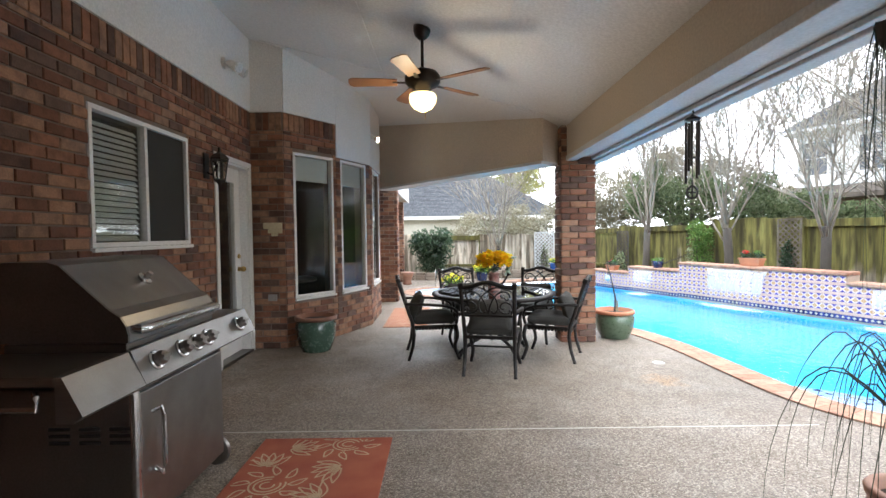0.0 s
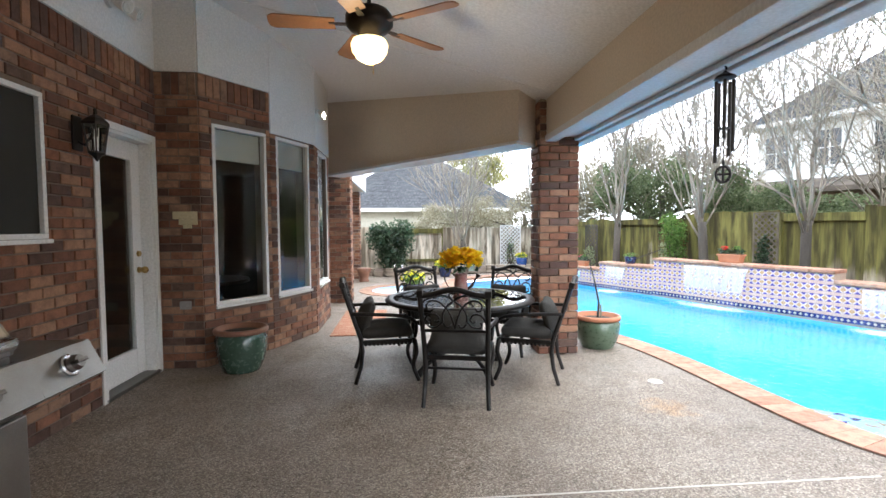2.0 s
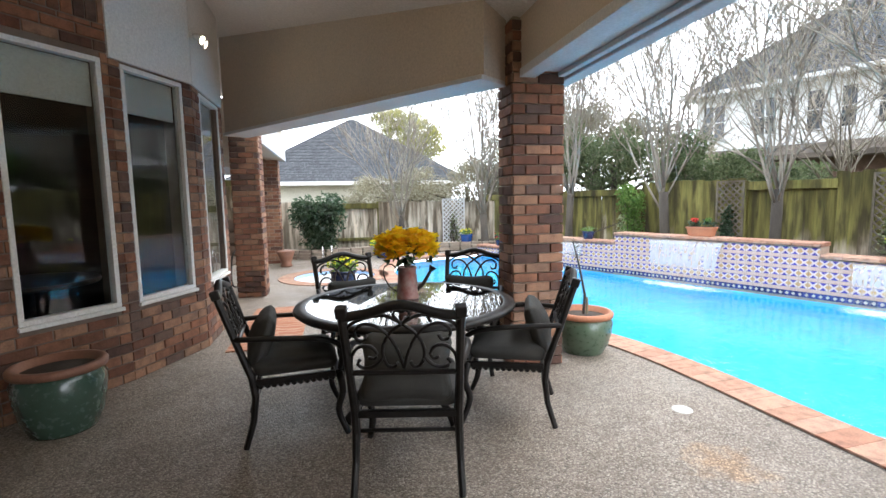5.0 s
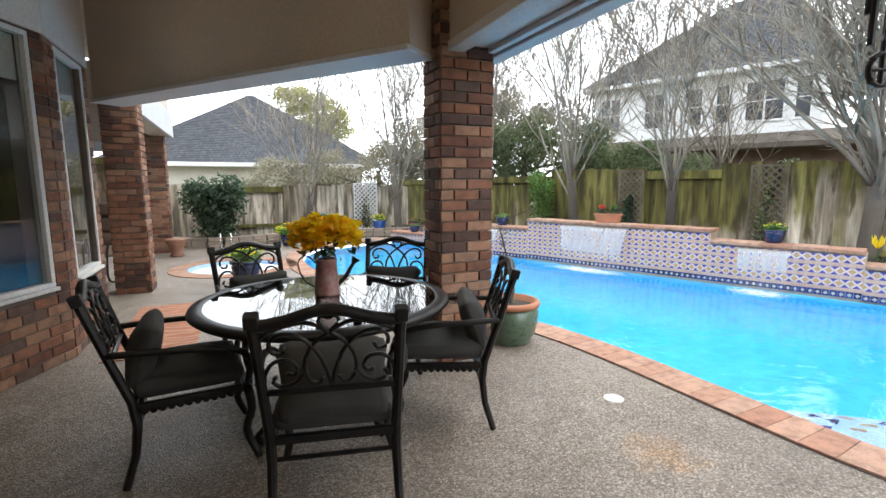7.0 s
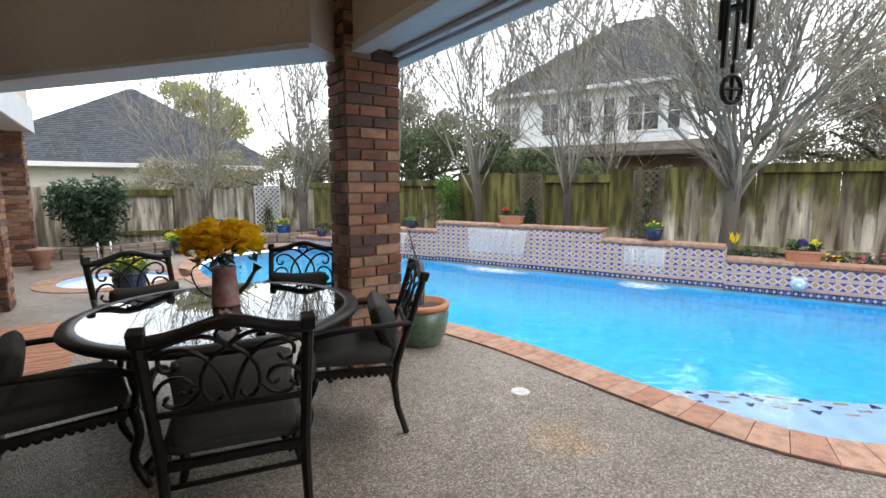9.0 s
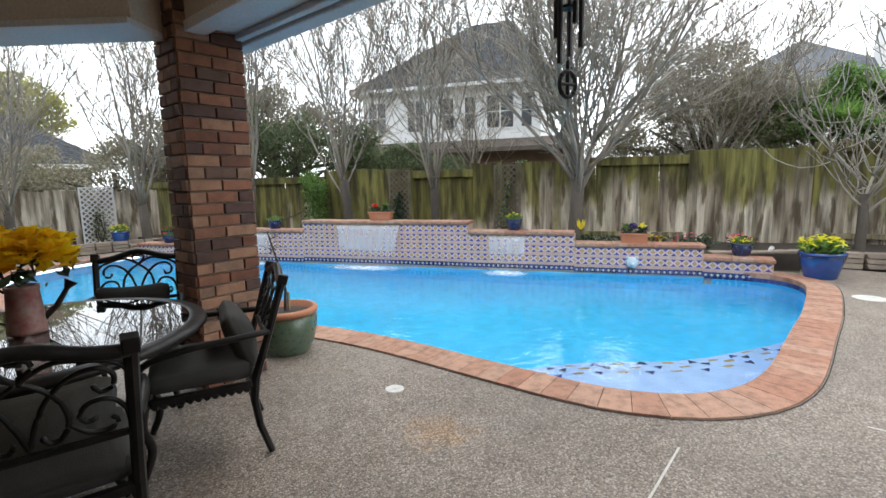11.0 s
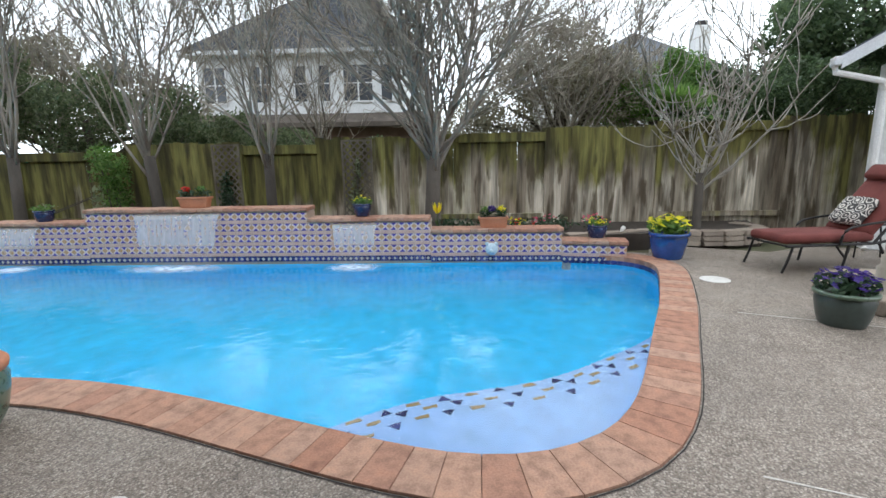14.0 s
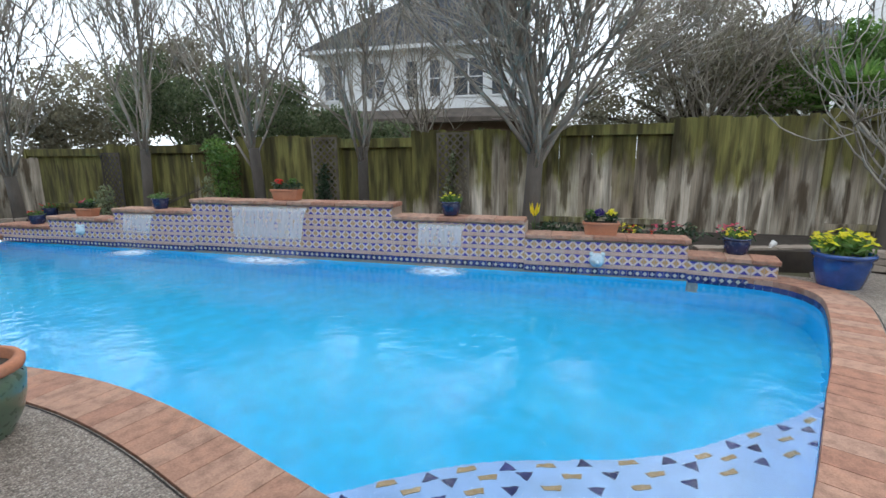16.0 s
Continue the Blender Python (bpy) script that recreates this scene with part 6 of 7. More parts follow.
path = curve_through([tuple(at_wall(0.75, 0.48))[:2], tuple(at_wall(0.0, 0.62))[:2], tuple(at_wall(-0.6, 0.85))[:2], (9.15, 2.45), (9.45, 1.85), (9.95, 1.55), (10.35, 1.9)], 0.29)
far_path = curve_through([(-1.2, 14.55), (-0.4, 14.05), (1.2, 14.45), (2.4, 14.75), (3.4, 14.78), (4.6, 14.55)], 0.30)
for pth in (path, far_path):
    for p, q in zip(pth, pth[1:]):
        a = math.degrees(math.atan2(q[1] - p[1], q[0] - p[0]))
        for z in (0.0, 0.075, 0.15):
            piece("stone", rng.choice(stone_meshes), edging, pose((p[0] + q[0]) / 2, (p[1] + q[1]) / 2, z, 0, 0, a + rng.uniform(-4, 4)) @ Matrix.Diagonal((0.28, rng.uniform(0.17, 0.22), 0.072, 1)))

# low flowers in the bed
for s, o, mt, nbl, sd in ((1.55, 0.62, M_lemon, 26, 51), (1.05, 0.70, M_pink, 14, 52), (0.25, 0.82, M_pink, 34, 53), (2.2, 0.6, M_leaf_olive, 5, 54), (1.35, 0.5, M_red, 10, 55), (0.75, 0.95, M_leaf_olive, 4, 56), (2.5, 0.9, M_leaf_olive, 4, 57)):
    p = thing("bedding_plant", tuple(at_wall(s, o, 0.195)), "low bedding plant with small flowers", "plant", "bedding plants")
    flowering(p, 0.0, 0.22, 0.30, 170, nbl, M_leaf_dark, mt, sd, 0.035, 0.028)
for s, o in ((-0.05, 0.60), (-1.05, 0.95)):
    p = thing("garden_spotlight", tuple(at_wall(s, o, 0.15)), "small white garden spotlight", "lamp", "garden lights")
    part("lamp", tube(bmesh.new(), [(0, 0, 0.0), (0, 0, 0.05), (0.03, -0.03, 0.10), (0.06, -0.05, 0.13)], [0.008, 0.010, 0.028, 0.034], 10), M_white, p)

M_lattice = surface("weathered_lattice", (0.11, 0.092, 0.066), (0.19, 0.165, 0.125), 4, 40, 0.9, 0.3)
# climbing plants, trellises, shrubs
trellis(tuple(at_wall(6.33, FOFF - POFF - 0.06, 0.10)), RZ, 0.46, 1.52, M_lattice, "brown lattice trellis on the fence")
trellis(tuple(at_wall(4.05, FOFF - POFF - 0.06, 0.10)), RZ, 0.50, 1.56, M_lattice, "brown lattice trellis on the fence")
trellis(tuple(at_wall(11.05, FOFF - POFF - 0.10, 0.10)), RZ, 0.45, 1.3, M_bark_dark, "brown lattice trellis on the fence")
trellis((3.42, 15.50, 0.10), 0, 0.62, 1.30, M_siding, "white lattice trellis on the far fence")
for nm, blobs, n, size, mt, sd, lb in (
        ("climbing_vine", [(*at_wall(6.33, FOFF - POFF - 0.10, 0.65), 0.17, 0.10, 0.55)], 900, 0.035, M_leaf_dark, 61, "dark vine climbing a trellis"),
        ("climbing_vine", [(*at_wall(4.08, FOFF - POFF - 0.10, 0.65), 0.16, 0.10, 0.42), (*at_wall(4.03, FOFF - POFF - 0.12, 1.2), 0.08, 0.06, 0.2)], 420, 0.035, M_leaf_olive, 62, "thin vine climbing a trellis"),
        ("climbing_vine", [(3.4, 15.42, 0.6, 0.16, 0.08, 0.5)], 160, 0.04, M_leaf_olive, 63, "thin vine on the white trellis"),
        ("shrub", [(*at_wall(8.10, 1.45, 0.62), 0.26, 0.24, 0.55), (*at_wall(8.15, 1.45, 1.20), 0.30, 0.26, 0.38), (*at_wall(8.35, 1.5, 1.45), 0.22, 0.2, 0.22)], 1900, 0.040, M_leaf_bright, 64, "green feathery shrub by the fence"),
        ("shrub", [(*at_wall(10.3, 0.9, 0.45), 0.2, 0.2, 0.4), (*at_wall(8.0, 0.9, 0.7), 0.12, 0.12, 0.35)], 260, 0.05, M_leaf_olive, 65, "thin young shrub behind the wall"),
        ("camellia_bush", [(-0.30, 14.45, 0.95, 0.58, 0.5, 0.6), (-0.62, 14.35, 1.10, 0.36, 0.4, 0.42), (0.05, 14.35, 1.15, 0.36, 0.4, 0.42), (-0.25, 14.3, 0.45, 0.45, 0.4, 0.4)], 4200, 0.055, M_leaf_dark, 66, "dense dark green rounded bush")):
    b0 = blobs[0]
    ob = thing(nm, (b0[0], b0[1], 0.12), lb, "shrub" if nm != "climbing_vine" else "vine")
    loc = [(b[0] - b0[0], b[1] - b0[1], b[2] - 0.12, *b[3:]) for b in blobs]
    leaf_cloud("leaves", loc, n, size, mt, sd, ob, 0.25)
    vs, fs = [], []
    rng = random.Random(sd)
    for k in range(7):
        tip = loc[k % len(loc)]
        tube_data([(rng.uniform(-0.05, 0.05), rng.uniform(-0.04, 0.04), -0.05), (tip[0] * 0.5 + rng.uniform(-0.1, 0.1), tip[1] * 0.5, tip[2] * 0.5), (tip[0] + rng.uniform(-0.6, 0.6) * tip[3], tip[1], tip[2] + 0.4 * tip[5])], [0.014, 0.010, 0.004], 5, vs, fs)
    raw("stem", vs, fs, M_bark_dark, ob)

# ---- bare trees ----
lab = "leafless grey garden tree with many upright budding branches"
for i, (x, y, h, r, n, ln, op) in enumerate(((5.57, 12.75, 6.0, 0.085, 10, (0.05, 0), 0.46), (6.50, 10.50, 6.4, 0.090, 11, (-0.06, 0.04), 0.46), (7.24, 8.80, 6.4, 0.085, 10, (0.03, 0.02), 0.46), (8.10, 6.30, 6.4, 0.115, 25, (0.02, -0.05), 0.78),
                                             (4.12, 14.75, 6.0, 0.10, 9, (-0.05, 0.0), 0.42), (1.80, 14.80, 5.0, 0.085, 9, (0.04, 0), 0.5))):
    bare_tree("bare_tree", (x, y, 0.1), 100 + i, h, 1.22 if i < 4 else 0.75, r, n, lab, ln, (9, 7, 2) if i != 3 else (10, 8, 2), op, 0.17 if i != 3 else 0.20, 0.46 if i != 3 else 0.30,
              spread=0.70 if i != 3 else 0.82, zs=(-0.32, 0.25), thick=0.82, tip=0.0044, buds=2)
M_fig = surface("pale_fig_bark", (0.22, 0.20, 0.165), (0.46, 0.425, 0.365), 3, 45, 0.9, 0.5)
bare_tree("fig_tree", (9.62, 2.46, 0.12), 131, 3.15, 0.80, 0.062, 12, "low bare tree with pale curving upturned branches", (0.03, 0), (6, 2), 1.6, 0.30, 1.35, M_fig, M_fig, M_bark_dark, 1.4, 0.0078, 1.05, (-0.22, 0.30))

# ---- neighbours' trees behind the fences ----
def big_tree(place, blobs, n, size, mt, seed, label, trunk_r=0.16):
    tr = thing("evergreen_tree", place, label, "tree", "trees behind the fence")
    vs, fs = [], []
    tube_data([(0, 0, -0.2), (0.05, 0, blobs[0][2] * 0.5), (0, 0.05, blobs[0][2])], [trunk_r * 1.3, trunk_r, trunk_r * 0.6], 10, vs, fs)
    for b in blobs:
        tube_data([(0, 0, blobs[0][2] * 0.55), (b[0] * 0.5, b[1] * 0.5, (blobs[0][2] * 0.55 + b[2]) * 0.5 + 0.1), b[:3]], [trunk_r * 0.5, trunk_r * 0.3, 0.02], 6, vs, fs)
    raw("trunk", vs, fs, M_bark_dark, tr, True)
    rng = random.Random(seed)
    lumps = [(*b[:3], *(0.85 * v for v in b[3:])) for b in blobs]
    for b in blobs:
        for k in range(9):
            d = Vector((rng.gauss(0, 1), rng.gauss(0, 1), rng.gauss(0.2, 1))).normalized()
            r = rng.uniform(0.22, 0.42)
            lumps.append((b[0] + d.x * b[3] * 0.85, b[1] + d.y * b[4] * 0.85, b[2] + d.z * b[5] * 0.85, b[3] * r, b[4] * r, b[5] * r))
    blobs = lumps
    leaf_cloud("crown", blobs, n, size, mt, seed, tr, 0.35)
    return tr


M_leaf_mid = leaf_material("mid_green_leaves", [(0.055, 0.080, 0.036), (0.10, 0.13, 0.06), (0.17, 0.20, 0.11)])
M_leaf_gold = leaf_material("yellow_green_leaves", [(0.16, 0.17, 0.045), (0.26, 0.26, 0.08), (0.34, 0.32, 0.12)])
M_leaf_haze = leaf_material("brown_olive_twiggery", [(0.14, 0.125, 0.085), (0.20, 0.185, 0.125), (0.26, 0.245, 0.18)])
big_tree((15.9, -1.2, 0), [(0, 0, 4.3, 1.8, 1.8, 2.2), (0.8, 1.0, 3.0, 1.4, 1.3, 1.3), (-0.6, -0.9, 3.2, 1.5, 1.5, 1.5), (0.3, 0.3, 6.4, 1.2, 1.2, 1.1), (-0.4, 1.5, 4.2, 1.0, 0.9, 1.0), (0.2, -1.8, 5.2, 1.4, 1.4, 1.6), (-0.3, 1.7, 2.6, 0.9, 0.9, 0.8)], 52000, 0.070, M_leaf_ever, 71, "tall dark evergreen tree beyond the fence")
big_tree((12.7, 5.2, 0), [(0, 0, 2.8, 1.2, 1.2, 1.0), (0.5, -1.0, 2.5, 1.0, 1.1, 0.9), (-0.3, 1.2, 2.5, 0.9, 1.0, 0.9), (0.3, -0.3, 3.6, 0.9, 1.0, 0.8), (0.1, 0.9, 3.9, 0.9, 0.9, 0.8), (-0.3, 2.2, 2.2, 0.8, 0.9, 0.7), (0.1, 0.2, 1.7, 0.9, 1.6, 0.5), (0.4, -1.4, 3.2, 0.6, 0.6, 0.5)], 34000, 0.042, M_leaf_haze, 72, "loose twiggy olive-brown tree beyond the fence")
for x, y, sd, h in ((8.6, 12.6, 142, 5.6), (9.9, 9.9, 143, 4.6), (7.4, 15.2, 144, 5.8)):
    bare_tree("bare_tree", (x, y, 0), sd, h, 1.3, 0.09, 14, "leafless twiggy tree beyond the fence", (0, 0), (6, 4, 1), 0.7, 0.2, 0.3, spread=0.85, zs=(-0.2, 0.6), thick=0.7, tip=0.005, buds=2)
bare_tree("bare_tree", (11.9, 4.9, 0), 141, 4.9, 1.2, 0.10, 16, "leafless twiggy tree beyond the fence", (0, 0), (7, 5, 2), 0.9, 0.2, 0.25, spread=0.8, zs=(-0.2, 0.6), thick=0.7, tip=0.006, buds=3)
big_tree((13.9, 3.2, 0), [(0, 0, 2.8, 0.8, 0.9, 0.7), (0.1, -0.6, 3.1, 0.7, 0.7, 0.6), (-0.3, 0.9, 2.5, 0.8, 0.8, 0.7)], 16000, 0.050, M_leaf_bright, 73, "bright green bushy tree beyond the fence")
big_tree((13.9, 1.4, 0), [(0, 0, 2.3, 1.0, 1.0, 0.9), (0.2, 0.8, 2.5, 0.8, 0.8, 0.75), (0.2, -0.9, 2.4, 0.9, 0.9, 0.9), (0.3, -1.9, 2.3, 0.9, 0.9, 0.9)], 24000, 0.045, M_leaf_ever, 78, "dense dark green shrub tree beyond the fence")
big_tree((7.3, 13.6, 0), [(0, 0, 2.2, 0.9, 1.0, 0.9), (-0.6, 1.4, 2.5, 1.0, 0.9, 1.0), (0.8, -1.4, 2.0, 0.8, 0.9, 0.8), (1.5, -2.7, 1.7, 0.7, 0.9, 0.6)], 22000, 0.042, M_leaf_mid, 74, "evergreen shrubs beyond the fence", 0.1)
big_tree((8.1, 15.9, 0), [(0, 0, 2.9, 1.4, 1.4, 1.2), (0.7, -1.4, 2.6, 1.0, 1.1, 1.0), (-0.9, 0.8, 2.6, 1.2, 1.1, 1.1), (-1.7, 2.2, 2.6, 1.2, 1.2, 1.3), (1.2, -2.6, 2.0, 0.8, 0.9, 0.7)], 26000, 0.055, M_leaf_haze, 75, "brownish olive tree beyond the fence corner")
big_tree((9.6, 10.4, 0), [(0, 0, 1.5, 0.8, 0.8, 0.5), (-0.8, 2.0, 1.8, 0.8, 0.8, 0.6), (0.8, -1.8, 1.4, 0.8, 0.8, 0.45), (1.5, -3.2, 1.4, 0.8, 0.8, 0.45)], 13000, 0.042, M_leaf_mid, 76, "dark green shrubs beyond the fence", 0.1)
big_tree((4.6, 18.3, 0), [(0, 0, 1.8, 1.1, 1.0, 1.0), (1.4, -0.6, 1.9, 1.0, 0.9, 0.9), (-1.6, 0.4, 1.7, 1.1, 0.9, 0.8), (-3.2, 0.6, 1.5, 1.1, 0.9, 0.7)], 20000, 0.05, M_leaf_haze, 79, "brownish shrubs beyond the far fence", 0.1)
big_tree((5.0, 33.0, 0), [(0, 0, 5.6, 1.7, 1.5, 1.5), (-1.2, 0, 6.4, 1.2, 1.2, 1.0), (1.0, 0, 4.6, 1.3, 1.2, 1.0)], 7000, 0.11, M_leaf_gold, 77, "yellow-green tree behind the far house")
pal = thing("fan_palm", (12.6, 2.7, 0), "bright green fan palm beyond the fence", "palm")
part("trunk", lathe(bmesh.new(), [(0.13, -0.1), (0.12, 1.0), (0.10, 2.0), (0.0, 2.05)], 12), M_bark, pal)
rng = random.Random(12)
vs, fs = [], []
for k in range(46):
    a, e = rng.uniform(0, 6.28), rng.uniform(-0.3, 1.3)
    d = Vector((math.cos(a) * math.cos(e), math.sin(a) * math.cos(e), math.sin(e)))
    c = Vector((0, 0, 2.05)) + d * rng.uniform(0.35, 0.55)
    u, w = ring_frame(d)
    for j in range(13):
        b = (j - 6) * 0.2
        tip = c + (d * math.cos(b) + u * math.sin(b)) * 0.48 - Vector((0, 0, 0.06))
        side = (u * math.cos(b) - d * math.sin(b)) * 0.018
        m0 = c.lerp(tip, 0.5)
        n0 = len(vs)
        vs += [tuple(c), tuple(m0 + side), tuple(tip), tuple(m0 - side)]
        fs.append((n0, n0 + 1, n0 + 2, n0 + 3))
raw("fronds", vs, fs, M_leaf_bright, pal)


# ---- neighbouring houses ----
def hip_roof(w0, w1, d0, d1, z0, r0, r1, dr, z1):
    """Eaves w0..w1 by d0..d1 at z0; a ridge from r0 to r1 at depth dr and height z1."""
    bm = bmesh.new()
    e = [bm.verts.new(p) for p in ((w0, d0, z0), (w1, d0, z0), (w1, d1, z0), (w0, d1, z0))]
    a, b = bm.verts.new((r0, dr, z1)), bm.verts.new((r1, dr, z1))
    bm.faces.new((e[0], e[1], b, a))
    bm.faces.new((e[1], e[2], b))
    bm.faces.new((e[2], e[3], a, b))
    bm.faces.new((e[3], e[0], a))
    bm.faces.new(e)
    return bm


def shingle_rows(parent, p_l, p_r, q_r, q_l, rows, per_row, seed):
    """Courses of overlapping shingle tabs on a slope from the eave (p) to the ridge (q), joined."""
    rng = random.Random(seed)
    vs, fs = [], []
    nrm = (Vector(p_r) - Vector(p_l)).cross(Vector(q_l) - Vector(p_l)).normalized()
    if nrm.z < 0:
        nrm = -nrm
    for r in range(rows):
        f0, f1 = r / rows, (r + 1) / rows
        a, b = Vector(p_l).lerp(Vector(q_l), f0), Vector(p_r).lerp(Vector(q_r), f0)
        c, d = Vector(p_l).lerp(Vector(q_l), f1), Vector(p_r).lerp(Vector(q_r), f1)
        n = max(1, round(per_row * (b - a).length / max(0.1, (Vector(p_r) - Vector(p_l)).length)))
        for k in range(n):
            u0, u1 = k / n, (k + 1) / n - 0.003
            lift = nrm * rng.uniform(0.022, 0.036)
            i = len(vs)
            vs += [tuple(a.lerp(b, u0) + lift), tuple(a.lerp(b, u1) + lift), tuple(c.lerp(d, u1) + nrm * 0.008), tuple(c.lerp(d, u0) + nrm * 0.008),
                   tuple(a.lerp(b, u0)), tuple(a.lerp(b, u1))]
            fs += [(i, i + 1, i + 2, i + 3), (i, i + 4, i + 5, i + 1)]
    o = raw("shingles", vs, fs, M_shingle_i, parent)
    o["kind"] = "stuff"


M_shingle_i = leaf_material("shingle_tabs", [(0.085, 0.090, 0.100), (0.11, 0.116, 0.128), (0.135, 0.14, 0.152)], 0.9)


def house_window(parent, x0, x1, z0, z1, y=-0.02, bars=1):
    w = part("window", nb(x0, x1, y - 0.03, y, z0, z1), M_win_dark, parent)
    bm = nb(x0 - 0.07, x1 + 0.07, y - 0.05, y - 0.031, z1, z1 + 0.07)
    box(bm, x0 - 0.07, x1 + 0.07, y - 0.05, y - 0.031, z0 - 0.07, z0)
    box(bm, x0 - 0.07, x0, y - 0.05, y - 0.031, z0, z1)
    box(bm, x1, x1 + 0.07, y - 0.05, y - 0.031, z0, z1)
    for k in range(1, bars + 1):
        x = x0 + (x1 - x0) * k / (bars + 1)
        box(bm, x - 0.03, x + 0.03, y - 0.05, y - 0.031, z0, z1)
    box(bm, x0, x1, y - 0.048, y - 0.033, (z0 + z1) / 2 - 0.02, (z0 + z1) / 2 + 0.02)
    part("frame", bm, M_siding, w)


M_win_dark = surface("dark_window_glass", (0.03, 0.034, 0.04), (0.06, 0.066, 0.075), 0.6, 4, 0.12, 0.0)
M_brown_brick = surface("brown_brick_far", (0.11, 0.070, 0.052), (0.17, 0.11, 0.082), 3, 18, 0.9, 0.3)
M_stucco = surface("beige_wall", (0.50, 0.47, 0.40), (0.57, 0.54, 0.47), 1, 15, 0.9, 0.1)

# two-storey white house behind the pool fence; local x runs along the fence, y away from it
ORG = at_wall(0, 21.0 - POFF)
ob = thing("two_storey_house", tuple(ORG), "white two-storey house with dark windows and a grey roof", "house", "", RZ)
part("upper_wall", nb(-12.35, -4.5, 0.0, 8, 3.05, 5.35), M_siding, ob, "white painted upper storey")
part("lower_wall", nb(-13.4, -3.2, 0.15, 8, -0.1, 2.6), M_brown_brick, ob, "brown brick ground floor")
part("lower_roof", prism(bmesh.new(), [(-0.7, 2.55), (-0.7, 2.72), (0.05, 3.12), (0.05, 2.55)], "x", -13.8, -3.0), surface("brown_shingles", (0.060, 0.048, 0.038), (0.12, 0.098, 0.078), 3, 14, 0.9, 0.3), ob, "brown shingled lower eave")
for x0, x1, bars in ((-6.68, -5.59, 1), (-7.62, -7.23, 0), (-8.56, -8.12, 0), (-5.25, -4.85, 0), (-12.05, -11.25, 1), (-10.2, -9.5, 1)):
    house_window(ob, x0, x1, 3.55, 4.84, 0.0, bars)
part("eave", nb(-12.75, -3.9, -0.55, 8.6, 5.20, 5.36, bev=0.02), M_trim, ob)
rf = part("roof", hip_roof(-12.75, -3.9, -0.55, 8.6, 5.36, -8.2, -6.3, 4.0, 8.95), M_shingle, ob)
shingle_rows(rf, (-12.75, -0.55, 5.36), (-3.9, -0.55, 5.36), (-6.3, 4.0, 8.95), (-8.2, 4.0, 8.95), 40, 60, 1)

# low grey-roofed house behind the far fence
ob = thing("grey_roofed_house", (1.1, 24.0, 0), "low beige house with a grey hipped shingle roof", "house")
part("wall", nb(-5.2, 4.5, 0.6, 9.5, -0.1, 2.15), M_stucco, ob)
part("eave", nb(-5.8, 5.3, 0.0, 10, 2.10, 2.28, bev=0.02), M_siding, ob, "white eave board")
rf = part("roof", hip_roof(-5.8, 5.3, 0.0, 10, 2.28, -0.1, 0.1, 4.6, 5.75), M_shingle, ob)
shingle_rows(rf, (-5.8, 0, 2.28), (5.3, 0, 2.28), (0.1, 4.6, 5.75), (-0.1, 4.6, 5.75), 44, 70, 2)

# roof and chimney far beyond the trees
ob = thing("far_house", tuple(at_wall(-12.35, 31.5)), "distant house with a dark hipped roof and pale chimney", "house", "", RZ)
part("wall", nb(-8, 8, 0.6, 9, -0.1, 6.4), M_siding, ob)
part("roof", hip_roof(-9, 9, 0, 9.6, 6.5, -0.05, 0.05, 4.8, 11.4), M_shingle, ob)
ch = part("chimney", nb(3.74, 4.92, 1.8, 3.0, 6.0, 11.15, bev=0.03), M_siding, ob, "pale sided chimney")
part("cap", nb(3.95, 4.7, 2.05, 2.75, 11.15, 11.55, bev=0.03), M_black, ch)

# ---- right-hand end of the deck ----
def chaise(place, rz):
    c = thing("chaise_lounge", place, "red cushioned patio chaise with a raised back", "chaise", "", rz)
    # local x from the foot (0) to the head (1.75)
    M_redpad = surface("brick_red_fabric", (0.125, 0.028, 0.022), (0.175, 0.042, 0.034), 5, 200, 0.9, 0.35)
    for y in (-0.29, 0.29):
        part("side_rail", tube(bmesh.new(), [(0.0, y, 0.31), (1.05, y, 0.31), (1.20, y, 0.33)], 0.016, 8), M_iron, c)
        part("back_rail", tube(bmesh.new(), [(1.05, y, 0.31), (1.62, y, 0.98)], 0.016, 8), M_iron, c)
        for x, dx in ((0.08, -0.10), (0.75, -0.05), (1.12, 0.22)):
            part("leg", tube(bmesh.new(), curve_through([(x, y, 0.31), (x + dx * 0.4, y, 0.16), (x + dx, y, 0.01)], 0.05), 0.014, 8), M_iron, c)
        arm = curve_through([(0.62, y * 1.06, 0.31), (0.68, y * 1.1, 0.48), (0.95, y * 1.12, 0.54), (1.25, y * 1.06, 0.56)], 0.05)
        part("arm", tube(bmesh.new(), arm, 0.014, 8), M_iron, c)
    bm = bmesh.new()
    for x in (0.02, 0.35, 0.7, 1.04):
        tube(bm, [(x, -0.29, 0.31), (x, 0.29, 0.31)], 0.012, 6)
    part("slat", bm, M_iron, c)
    bm = nb(0.0, 1.08, -0.28, 0.28, 0.325, 0.43, bev=0.04)
    part("seat_cushion", bm, M_redpad, c, "brick red seat cushion", True)
    bm = nb(0.0, 0.88, -0.28, 0.28, 0.0, 0.10, bev=0.04, m=pose(1.04, 0, 0.36, 0, -50, 0))
    part("back_cushion", bm, M_redpad, c, "brick red back cushion", True)
    bm = nb(0.0, 0.20, -0.27, 0.27, 0.0, 0.10, bev=0.045, m=pose(1.44, 0, 0.97, 0, -50, 0))
    part("head_roll", bm, M_redpad, c, "", True)
    return c


